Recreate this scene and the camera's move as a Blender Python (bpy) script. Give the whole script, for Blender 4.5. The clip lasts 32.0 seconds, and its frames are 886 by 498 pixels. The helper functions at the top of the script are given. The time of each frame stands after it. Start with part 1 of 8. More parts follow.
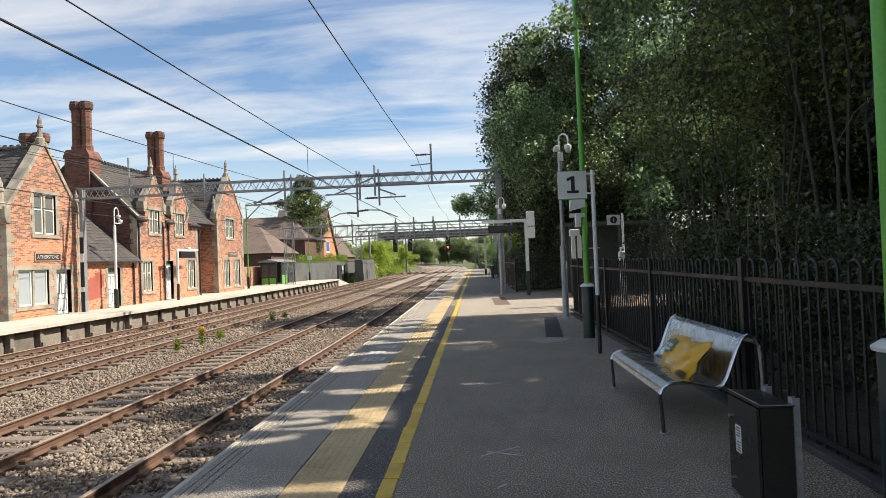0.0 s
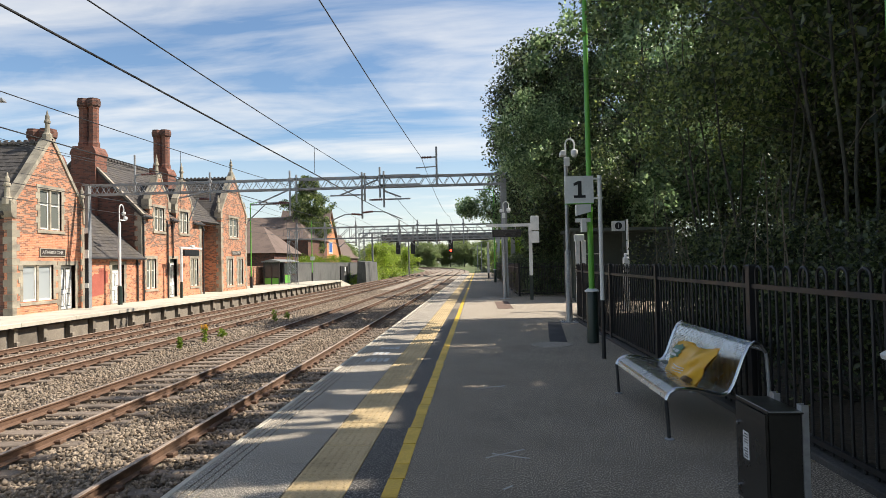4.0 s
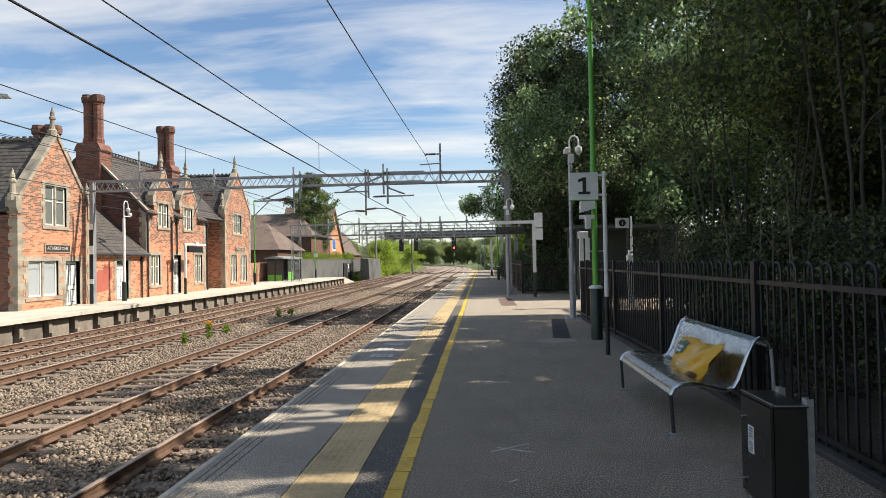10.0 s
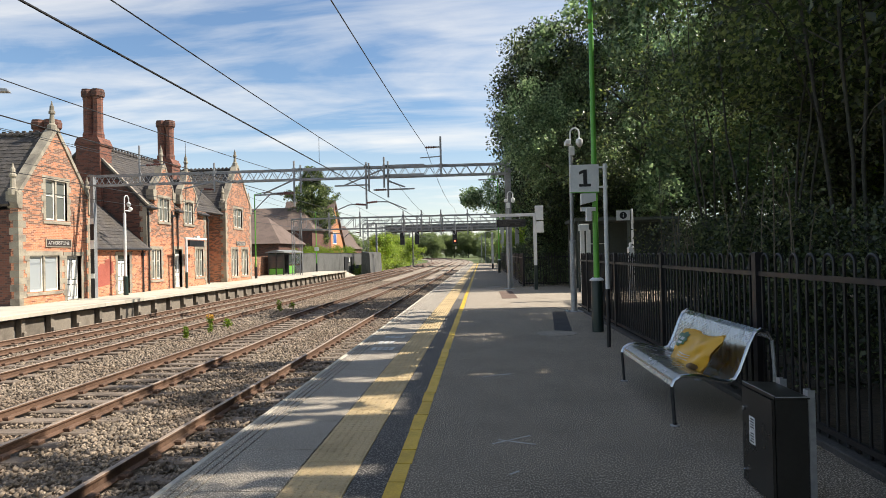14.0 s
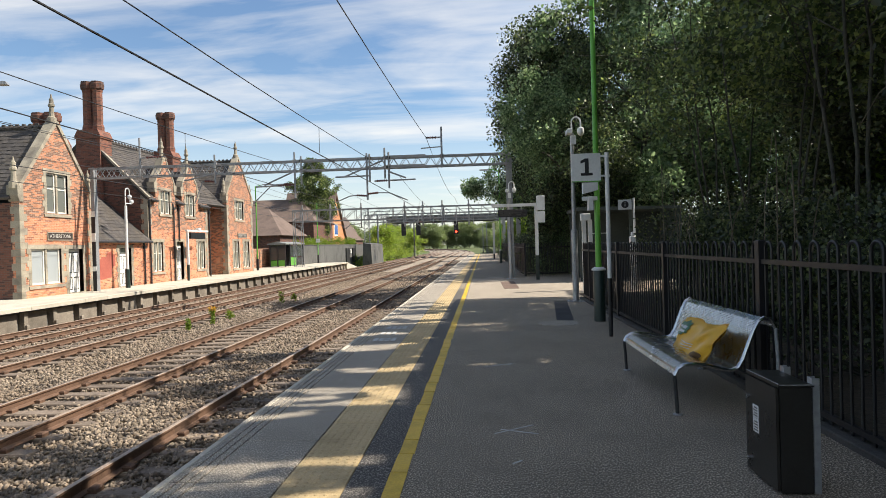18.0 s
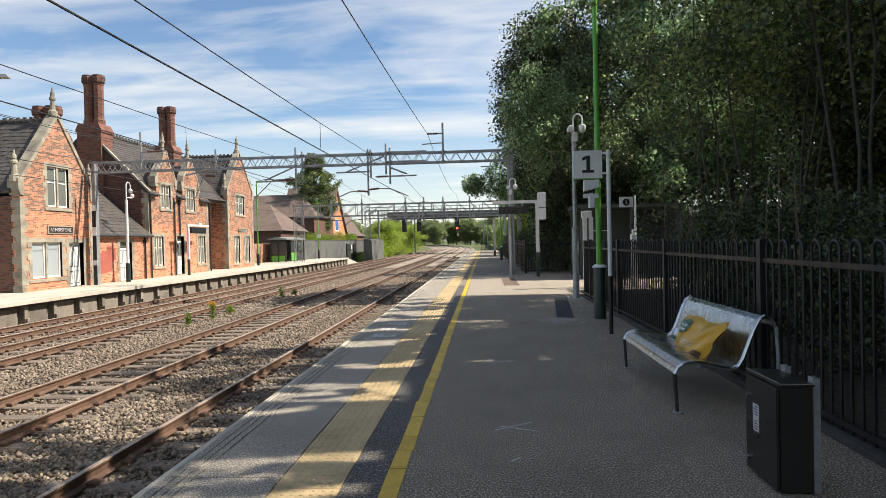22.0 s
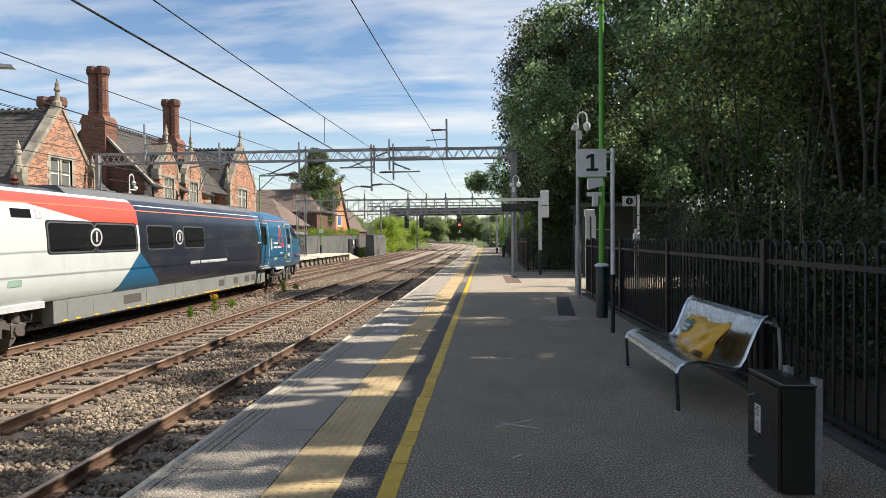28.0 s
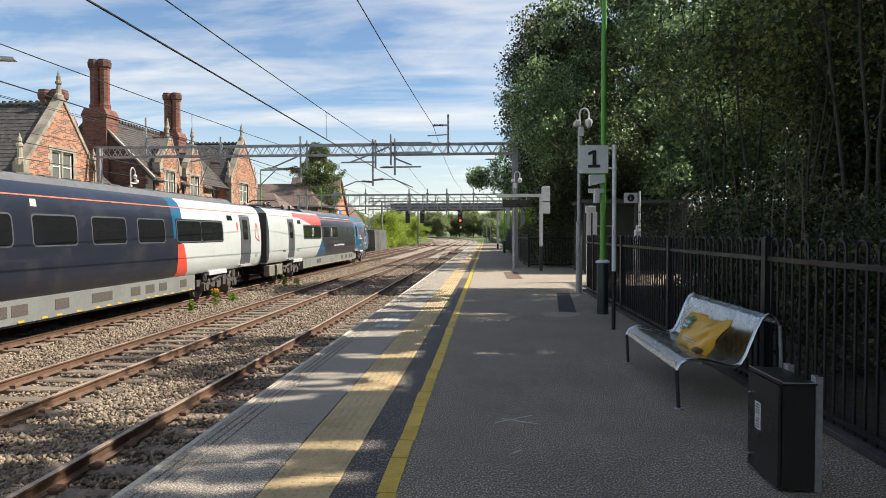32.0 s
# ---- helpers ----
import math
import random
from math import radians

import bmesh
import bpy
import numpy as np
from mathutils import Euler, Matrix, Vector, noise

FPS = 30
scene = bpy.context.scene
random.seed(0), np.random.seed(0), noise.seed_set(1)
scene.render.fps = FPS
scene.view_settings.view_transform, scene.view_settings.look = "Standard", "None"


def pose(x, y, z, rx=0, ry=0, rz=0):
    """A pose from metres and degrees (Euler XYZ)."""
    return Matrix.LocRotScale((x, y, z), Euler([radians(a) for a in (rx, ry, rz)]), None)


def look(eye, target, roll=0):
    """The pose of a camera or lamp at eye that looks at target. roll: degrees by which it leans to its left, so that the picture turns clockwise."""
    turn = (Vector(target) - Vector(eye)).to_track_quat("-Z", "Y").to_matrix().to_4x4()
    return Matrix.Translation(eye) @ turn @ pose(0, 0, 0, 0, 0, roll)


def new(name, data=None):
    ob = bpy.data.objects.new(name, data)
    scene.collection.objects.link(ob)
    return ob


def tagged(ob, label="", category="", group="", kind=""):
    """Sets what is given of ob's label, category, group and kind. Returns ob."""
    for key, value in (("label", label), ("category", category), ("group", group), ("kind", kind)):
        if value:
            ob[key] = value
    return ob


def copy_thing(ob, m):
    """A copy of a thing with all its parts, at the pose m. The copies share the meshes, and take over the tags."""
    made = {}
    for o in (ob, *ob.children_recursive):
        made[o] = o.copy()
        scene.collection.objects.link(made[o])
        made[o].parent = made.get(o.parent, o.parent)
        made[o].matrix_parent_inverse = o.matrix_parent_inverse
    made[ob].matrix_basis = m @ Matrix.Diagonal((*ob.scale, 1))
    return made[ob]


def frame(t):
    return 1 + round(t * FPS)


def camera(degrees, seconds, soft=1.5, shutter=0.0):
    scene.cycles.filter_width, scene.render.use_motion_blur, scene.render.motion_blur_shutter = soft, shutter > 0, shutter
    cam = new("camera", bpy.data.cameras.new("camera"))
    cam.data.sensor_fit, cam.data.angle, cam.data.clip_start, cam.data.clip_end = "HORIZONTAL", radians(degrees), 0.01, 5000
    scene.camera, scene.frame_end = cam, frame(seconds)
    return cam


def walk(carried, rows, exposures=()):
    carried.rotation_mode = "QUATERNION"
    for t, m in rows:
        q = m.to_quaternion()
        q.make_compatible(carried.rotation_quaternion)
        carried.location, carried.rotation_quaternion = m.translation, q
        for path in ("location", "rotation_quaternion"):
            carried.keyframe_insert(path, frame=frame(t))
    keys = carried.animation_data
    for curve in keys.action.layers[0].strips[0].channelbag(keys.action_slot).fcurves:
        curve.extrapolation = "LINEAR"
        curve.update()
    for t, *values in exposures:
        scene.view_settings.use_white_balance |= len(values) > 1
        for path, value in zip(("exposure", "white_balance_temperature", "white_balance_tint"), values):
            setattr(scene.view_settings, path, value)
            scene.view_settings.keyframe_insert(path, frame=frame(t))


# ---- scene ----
# ---- camera ----
cam = camera(72.0, 32.0, 0.6)
PATH = [
    (0.0, 2.353, 0.022, 1.680, -2.792, 0.992, -2.298),
    (0.5, 2.348, 0.022, 1.677, -2.731, 1.045, -2.286),
    (1.0, 2.343, 0.022, 1.674, -2.827, 1.082, -2.340),
    (1.5, 2.335, 0.021, 1.671, -2.873, 1.160, -2.231),
    (2.0, 2.328, 0.024, 1.670, -2.898, 1.175, -2.231),
    (2.5, 2.321, 0.022, 1.668, -2.925, 1.196, -2.214),
    (3.0, 2.313, 0.015, 1.667, -2.921, 1.216, -1.940),
    (3.5, 2.306, 0.013, 1.665, -2.955, 1.264, -1.377),
    (5.5, 2.279, -0.003, 1.654, -3.071, 1.349, -1.091),
    (6.0, 2.279, -0.003, 1.651, -3.146, 1.366, -1.225),
    (6.5, 2.277, -0.007, 1.647, -3.188, 1.378, -1.204),
    (7.0, 2.275, -0.009, 1.646, -3.179, 1.353, -1.135),
    (7.5, 2.272, -0.012, 1.645, -3.204, 1.331, -1.178),
    (8.0, 2.271, -0.015, 1.643, -3.232, 1.311, -1.133),
    (8.5, 2.271, -0.014, 1.640, -3.251, 1.275, -1.105),
    (9.0, 2.271, -0.012, 1.639, -3.223, 1.226, -1.032),
    (9.5, 2.271, -0.015, 1.641, -3.224, 1.134, -1.082),
    (10.0, 2.273, -0.013, 1.641, -3.304, 1.065, -1.065),
    (10.5, 2.272, -0.012, 1.638, -3.303, 0.993, -0.942),
    (11.0, 2.273, -0.010, 1.636, -3.340, 0.907, -0.941),
    (11.5, 2.274, -0.011, 1.635, -3.343, 0.838, -0.881),
    (12.0, 2.276, -0.009, 1.636, -3.354, 0.722, -0.992),
    (12.5, 2.278, -0.005, 1.636, -3.403, 0.658, -1.095),
    (13.0, 2.279, -0.001, 1.635, -3.433, 0.586, -1.090),
    (13.5, 2.280, 0.000, 1.634, -3.446, 0.524, -1.156),
    (14.0, 2.277, -0.000, 1.634, -3.405, 0.440, -1.284),
    (14.5, 2.277, 0.002, 1.632, -3.455, 0.352, -1.476),
    (16.5, 2.277, 0.021, 1.624, -3.555, -0.125, -1.578),
    (17.0, 2.279, 0.025, 1.624, -3.573, -0.248, -1.669),
    (17.5, 2.278, 0.028, 1.624, -3.564, -0.329, -1.673),
    (18.0, 2.276, 0.029, 1.625, -3.565, -0.418, -1.655),
    (18.5, 2.275, 0.028, 1.624, -3.578, -0.451, -1.610),
    (19.0, 2.274, 0.032, 1.623, -3.572, -0.486, -1.451),
    (19.5, 2.273, 0.032, 1.624, -3.575, -0.574, -1.371),
    (20.0, 2.273, 0.037, 1.623, -3.553, -0.652, -1.421),
    (20.5, 2.273, 0.044, 1.621, -3.586, -0.686, -1.368),
    (21.0, 2.276, 0.048, 1.623, -3.604, -0.735, -1.358),
    (21.5, 2.278, 0.047, 1.625, -3.603, -0.740, -1.348),
    (22.0, 2.277, 0.045, 1.625, -3.631, -0.761, -1.258),
    (22.5, 2.274, 0.044, 1.622, -3.673, -0.735, -1.221),
    (23.0, 2.274, 0.046, 1.620, -3.711, -0.735, -1.316),
    (23.5, 2.274, 0.047, 1.620, -3.728, -0.756, -1.362),
    (24.0, 2.271, 0.048, 1.621, -3.740, -0.778, -1.234),
    (24.5, 2.271, 0.048, 1.622, -3.765, -0.789, -1.124),
    (25.0, 2.269, 0.044, 1.623, -3.772, -0.816, -0.932),
    (25.5, 2.267, 0.043, 1.621, -3.780, -0.822, -0.799),
    (27.5, 2.262, 0.044, 1.618, -3.817, -1.036, -0.441),
    (28.0, 2.262, 0.043, 1.620, -3.815, -1.074, -0.428),
    (28.5, 2.262, 0.042, 1.621, -3.832, -1.139, -0.488),
    (29.0, 2.263, 0.043, 1.620, -3.840, -1.167, -0.442),
    (29.5, 2.262, 0.041, 1.620, -3.869, -1.218, -0.410),
    (30.0, 2.260, 0.038, 1.621, -3.873, -1.256, -0.376),
    (30.5, 2.258, 0.039, 1.619, -3.868, -1.284, -0.369),
    (31.0, 2.258, 0.040, 1.620, -3.862, -1.350, -0.186),
    (31.5, 2.256, 0.040, 1.623, -3.867, -1.454, -0.145),
    (32.0, 2.254, 0.040, 1.621, -3.880, -1.498, -0.052),
]
walk(cam, [(t, Matrix.Translation((x, y, z)) @ pose(0, 0, 0, 0, 0, -pan) @ pose(0, 0, 0, 90 + tilt) @ pose(0, 0, 0, 0, 0, roll)) for t, x, y, z, pan, tilt, roll in PATH], [(0.0, 0.66, 7000, 10), (32.0, 0.66, 7000, 10)])

# ---- light ----
SUN_TO = Vector((0.74, 0.14, 0.80)).normalized()
sun = new("sun", bpy.data.lights.new("sun", "SUN"))
sun.data.energy, sun.data.angle, sun.data.color = 5.0, radians(0.55), (1.0, 0.955, 0.885)
sun.matrix_world = look((30, 20, 60), Vector((30, 20, 60)) - SUN_TO)


def build_world():
    w = bpy.data.worlds.new("sky_world")
    scene.world = w
    w.use_nodes = True
    t = w.node_tree
    t.nodes.clear()
    n, k = t.nodes.new, t.links.new
    out, bg, sky = n("ShaderNodeOutputWorld"), n("ShaderNodeBackground"), n("ShaderNodeTexSky")
    sky.sky_type, sky.sun_disc = "NISHITA", False
    sky.sun_elevation = math.asin(SUN_TO.z)
    sky.sun_rotation = math.atan2(SUN_TO.x, SUN_TO.y)
    sky.air_density, sky.dust_density, sky.ozone_density = 1.15, 0.25, 3.0
    tc, sep = n("ShaderNodeTexCoord"), n("ShaderNodeSeparateXYZ")
    k(tc.outputs["Generated"], sep.inputs[0])
    # clouds lie on a plane overhead: direction divided by its height
    zz = n("ShaderNodeMath"); zz.operation = "MAXIMUM"; zz.inputs[1].default_value = 0.02
    k(sep.outputs[2], zz.inputs[0])
    ad = n("ShaderNodeMath"); ad.operation = "ADD"; ad.inputs[1].default_value = 0.12
    k(zz.outputs[0], ad.inputs[0])
    dx, dy = n("ShaderNodeMath"), n("ShaderNodeMath")
    for d, i in ((dx, 0), (dy, 1)):
        d.operation = "DIVIDE"
        k(sep.outputs[i], d.inputs[0]); k(ad.outputs[0], d.inputs[1])
    cm = n("ShaderNodeCombineXYZ")
    k(dx.outputs[0], cm.inputs[0]); k(dy.outputs[0], cm.inputs[1])
    mp = n("ShaderNodeMapping")
    mp.inputs["Rotation"].default_value = (0, 0, radians(24))
    mp.inputs["Scale"].default_value = (0.55, 1.5, 1)
    mp.inputs["Location"].default_value = (1.3, 0.4, 0)
    k(cm.outputs[0], mp.inputs[0])
    n1, n2 = n("ShaderNodeTexNoise"), n("ShaderNodeTexNoise")
    for a, sc, de, di in ((n1, 0.85, 9, 0.5), (n2, 2.6, 7, 0.9)):
        a.inputs["Scale"].default_value, a.inputs["Detail"].default_value = sc, de
        a.inputs["Roughness"].default_value, a.inputs["Distortion"].default_value = 0.55, di
        k(mp.outputs[0], a.inputs["Vector"])
    mx = n("ShaderNodeMath"); mx.operation = "MULTIPLY_ADD"; mx.inputs[1].default_value = 0.35
    k(n2.outputs[0], mx.inputs[0]); k(n1.outputs[0], mx.inputs[2])
    rp = n("ShaderNodeValToRGB")
    rp.color_ramp.elements[0].position, rp.color_ramp.elements[1].position = 0.60, 0.92
    k(mx.outputs[0], rp.inputs[0])
    # more haze and cloud towards the horizon
    hz = n("ShaderNodeMapRange")
    hz.inputs["From Min"].default_value, hz.inputs["From Max"].default_value = 0.0, 0.21
    hz.inputs["To Min"].default_value, hz.inputs["To Max"].default_value = 0.62, 0.0
    k(sep.outputs[2], hz.inputs[0])
    am = n("ShaderNodeMath"); am.operation = "MAXIMUM"
    k(rp.outputs[0], am.inputs[0]); k(hz.outputs[0], am.inputs[1])
    fac = n("ShaderNodeMath"); fac.operation = "MULTIPLY"; fac.inputs[1].default_value = 0.92
    k(am.outputs[0], fac.inputs[0])
    mix = n("ShaderNodeMixRGB")
    mix.inputs["Color2"].default_value = (6.7, 6.8, 6.9, 1)
    deep = n("ShaderNodeMixRGB")
    deep.blend_type, deep.inputs["Fac"].default_value, deep.inputs["Color2"].default_value = "MULTIPLY", 1.0, (0.80, 0.90, 1.0, 1)
    k(sky.outputs[0], deep.inputs["Color1"])
    k(fac.outputs[0], mix.inputs["Fac"]); k(deep.outputs[0], mix.inputs["Color1"])
    k(mix.outputs[0], bg.inputs[0])
    bg.inputs[1].default_value = 0.1
    k(bg.outputs[0], out.inputs[0])


build_world()
# ---- mesh tools ----
class Geo:
    """Collects faces and turns them into one mesh."""

    def __init__(self):
        self.v, self.f = [], []

    def add(self, vs, fs):
        b = len(self.v)
        self.v += [tuple(p) for p in vs]
        self.f += [tuple(i + b for i in q) for q in fs]
        return self

    def box(self, x0, y0, z0, x1, y1, z1, c=0.0):
        """A box; c cuts the top edges."""
        if c <= 0:
            return self.add([(x0, y0, z0), (x1, y0, z0), (x1, y1, z0), (x0, y1, z0), (x0, y0, z1), (x1, y0, z1), (x1, y1, z1), (x0, y1, z1)],
                            [(3, 2, 1, 0), (4, 5, 6, 7), (0, 1, 5, 4), (1, 2, 6, 5), (2, 3, 7, 6), (3, 0, 4, 7)])
        z = z1 - c
        return self.add([(x0, y0, z0), (x1, y0, z0), (x1, y1, z0), (x0, y1, z0), (x0, y0, z), (x1, y0, z), (x1, y1, z), (x0, y1, z),
                         (x0 + c, y0 + c, z1), (x1 - c, y0 + c, z1), (x1 - c, y1 - c, z1), (x0 + c, y1 - c, z1)],
                        [(3, 2, 1, 0), (0, 1, 5, 4), (1, 2, 6, 5), (2, 3, 7, 6), (3, 0, 4, 7), (4, 5, 9, 8), (5, 6, 10, 9), (6, 7, 11, 10), (7, 4, 8, 11), (8, 9, 10, 11)])

    def tube(self, pts, radii, n=8, caps=True):
        """A round tube along pts."""
        pts = [Vector(p) for p in pts]
        if not hasattr(radii, "__len__"):
            radii = [radii] * len(pts)
        b, ref = len(self.v), None
        for i, (p, r) in enumerate(zip(pts, radii)):
            d = (pts[min(i + 1, len(pts) - 1)] - pts[max(i - 1, 0)]).normalized()
            if ref is None:
                ref = Vector((0, 0, 1)) if abs(d.z) < 0.9 else Vector((1, 0, 0))
            u = (ref - d * ref.dot(d)).normalized()
            ref, w = u, d.cross(u)
            for j in range(n):
                a = 2 * math.pi * j / n
                self.v.append(tuple(p + (u * math.cos(a) + w * math.sin(a)) * r))
        for i in range(len(pts) - 1):
            for j in range(n):
                k = (j + 1) % n
                self.f.append((b + i * n + j, b + i * n + k, b + (i + 1) * n + k, b + (i + 1) * n + j))
        if caps:
            self.f.append(tuple(b + j for j in reversed(range(n))))
            self.f.append(tuple(b + (len(pts) - 1) * n + j for j in range(n)))
        return self

    def bar(self, p, q, w, h=None):
        """A square bar from p to q."""
        p, q, h = Vector(p), Vector(q), h or w
        d = (q - p).normalized()
        ref = Vector((0, 0, 1)) if abs(d.z) < 0.95 else Vector((0, 1, 0))
        u = d.cross(ref).normalized()
        t = u.cross(d)
        vs = [e + u * a * w / 2 + t * c * h / 2 for e in (p, q) for a, c in ((-1, -1), (1, -1), (1, 1), (-1, 1))]
        return self.add(vs, [(3, 2, 1, 0), (4, 5, 6, 7), (0, 1, 5, 4), (1, 2, 6, 5), (2, 3, 7, 6), (3, 0, 4, 7)])

    def prism(self, poly, axis, a, b):
        """A polygon of (u, v) drawn out from a to b along axis: x takes (y, z), y takes (x, z), z takes (x, y)."""
        def at(u, v, w):
            return {"x": (w, u, v), "y": (u, w, v), "z": (u, v, w)}[axis]
        n = len(poly)
        vs = [at(u, v, a) for u, v in poly] + [at(u, v, b) for u, v in poly]
        fs = [(i, (i + 1) % n, n + (i + 1) % n, n + i) for i in range(n)] + [tuple(reversed(range(n))), tuple(range(n, 2 * n))]
        return self.add(vs, fs)

    def lathe(self, prof, x, y, n=12):
        """A turned body about the upright through x, y; prof: (radius, height)."""
        b = len(self.v)
        for r, z in prof:
            for j in range(n):
                a = 2 * math.pi * (j + 0.5) / n
                self.v.append((x + r * math.cos(a), y + r * math.sin(a), z))
        for i in range(len(prof) - 1):
            for j in range(n):
                k = (j + 1) % n
                self.f.append((b + i * n + j, b + i * n + k, b + (i + 1) * n + k, b + (i + 1) * n + j))
        self.f.append(tuple(b + j for j in reversed(range(n))))
        self.f.append(tuple(b + (len(prof) - 1) * n + j for j in range(n)))
        return self

    def mesh(self, name, mat, smooth=False, fix=True):
        m = bpy.data.meshes.new(name)
        m.from_pydata(self.v, [], self.f)
        if fix:
            bm = bmesh.new()
            bm.from_mesh(m)
            bmesh.ops.recalc_face_normals(bm, faces=bm.faces)
            bm.to_mesh(m)
            bm.free()
        m.materials.append(mat)
        if smooth:
            m.polygons.foreach_set("use_smooth", [True] * len(m.polygons))
            m.set_sharp_from_angle(angle=radians(38))
        return m


def part(name, geo, mat, parent, label="", smooth=False, at=None):
    """One mesh object under a thing or a part; geo may be a mesh that is shared."""
    me = geo if isinstance(geo, bpy.types.Mesh) else geo.mesh(name, mat, smooth)
    ob = new(name, me)
    ob.parent = parent
    if at is not None:
        ob.matrix_basis = at
    return tagged(ob, label)


def thing(name, label, category, group="", kind="", at=None):
    """An empty that carries parts."""
    ob = new(name)
    ob.empty_display_size = 0.1
    if at is not None:
        ob.matrix_basis = at
    return tagged(ob, label, category, group, kind)


def solo(name, geo, mat, label, category, group="", kind="", smooth=False, at=None):
    """A thing or piece of the setting that is one mesh."""
    ob = new(name, geo if isinstance(geo, bpy.types.Mesh) else geo.mesh(name, mat, smooth))
    if at is not None:
        ob.matrix_basis = at
    return tagged(ob, label, category, group, kind)


def words(name, text, size, mat, parent, at, label="", bold=0.0):
    """Letters as a flat mesh; they lie in their own xy plane."""
    cu = bpy.data.curves.new(name, "FONT")
    cu.body, cu.size, cu.extrude, cu.align_x, cu.align_y, cu.offset = text, size, 0.002, "CENTER", "CENTER", bold
    tmp = bpy.data.objects.new("tmp", cu)
    scene.collection.objects.link(tmp)
    me = bpy.data.meshes.new_from_object(tmp.evaluated_get(bpy.context.evaluated_depsgraph_get()))
    bpy.data.objects.remove(tmp)
    bpy.data.curves.remove(cu)
    me.materials.clear()
    me.materials.append(mat)
    return part(name, me, mat, parent, label, at=at)


# ---- materials ----
def nodes_of(name):
    m = bpy.data.materials.new(name)
    m.use_nodes = True
    t = m.node_tree
    return m, t, t.nodes["Principled BSDF"]


def noise_node(t, vec, scale, detail=6, rough=0.6):
    a = t.nodes.new("ShaderNodeTexNoise")
    a.inputs["Scale"].default_value, a.inputs["Detail"].default_value, a.inputs["Roughness"].default_value = scale, detail, rough
    t.links.new(vec, a.inputs["Vector"])
    return a.outputs[0]


def ramp(t, fac, stops):
    r = t.nodes.new("ShaderNodeValToRGB")
    e = r.color_ramp.elements
    while len(e) < len(stops):
        e.new(0.5)
    for i, (p, c) in enumerate(stops):
        e[i].position = p
        e[i].color = (c, c, c, 1) if not hasattr(c, "__len__") else (*c, 1)
    t.links.new(fac, r.inputs[0])
    return r.outputs[0]


def mixc(t, fac, a, b, mode="MIX"):
    m = t.nodes.new("ShaderNodeMixRGB")
    m.blend_type = mode
    for s, v in ((m.inputs[0], fac), (m.inputs[1], a), (m.inputs[2], b)):
        if isinstance(v, (int, float)):
            s.default_value = v
        elif isinstance(v, (tuple, list)):
            s.default_value = (*v, 1)
        else:
            t.links.new(v, s)
    return m.outputs[0]


def bump(t, bsdf, height, strength, dist):
    b = t.nodes.new("ShaderNodeBump")
    b.inputs["Strength"].default_value, b.inputs["Distance"].default_value = strength, dist
    t.links.new(height, b.inputs["Height"])
    t.links.new(b.outputs[0], bsdf.inputs["Normal"])


def coords(t, kind="world"):
    if kind == "world":
        return t.nodes.new("ShaderNodeNewGeometry").outputs["Position"]
    return t.nodes.new("ShaderNodeTexCoord").outputs["Object"]


def surf(name, c1, c2, fine=60.0, coarse=1.2, rough=0.8, rvar=0.1, metal=0.0, b=0.3, bd=0.004, kind="world", stain=None, stain_amt=0.5, each=0.0, spec=0.5):
    """A plain worn surface: fine grain from c1 to c2, coarse stains, relief; each: change from piece to piece."""
    m, t, p = nodes_of(name)
    v = coords(t, kind)
    f, g = noise_node(t, v, fine, 4, 0.65), noise_node(t, v, coarse, 6, 0.62)
    col = mixc(t, ramp(t, f, [(0.32, 0.0), (0.7, 1.0)]), c1, c2)
    st = stain or tuple(x * 0.55 for x in c1)
    col = mixc(t, ramp(t, g, [(0.46, 0.0), (0.72, stain_amt)]), col, st)
    if each:
        oi = t.nodes.new("ShaderNodeObjectInfo")
        gi = t.nodes.new("ShaderNodeNewGeometry")
        ad = t.nodes.new("ShaderNodeMath"); ad.operation = "ADD"
        fr = t.nodes.new("ShaderNodeMath"); fr.operation = "FRACT"
        t.links.new(oi.outputs["Random"], ad.inputs[0]); t.links.new(gi.outputs["Random Per Island"], ad.inputs[1])
        t.links.new(ad.outputs[0], fr.inputs[0])
        col = mixc(t, 1.0, col, ramp(t, fr.outputs[0], [(0.0, 1.0 - each), (1.0, 1.0)]), "MULTIPLY")
    t.links.new(col, p.inputs["Base Color"])
    t.links.new(ramp(t, g, [(0.3, max(0.02, rough - rvar)), (0.7, min(1.0, rough + rvar))]), p.inputs["Roughness"])
    p.inputs["Metallic"].default_value = metal
    p.inputs["Specular IOR Level"].default_value = spec
    if b:
        bump(t, p, f, b, bd)
    return m
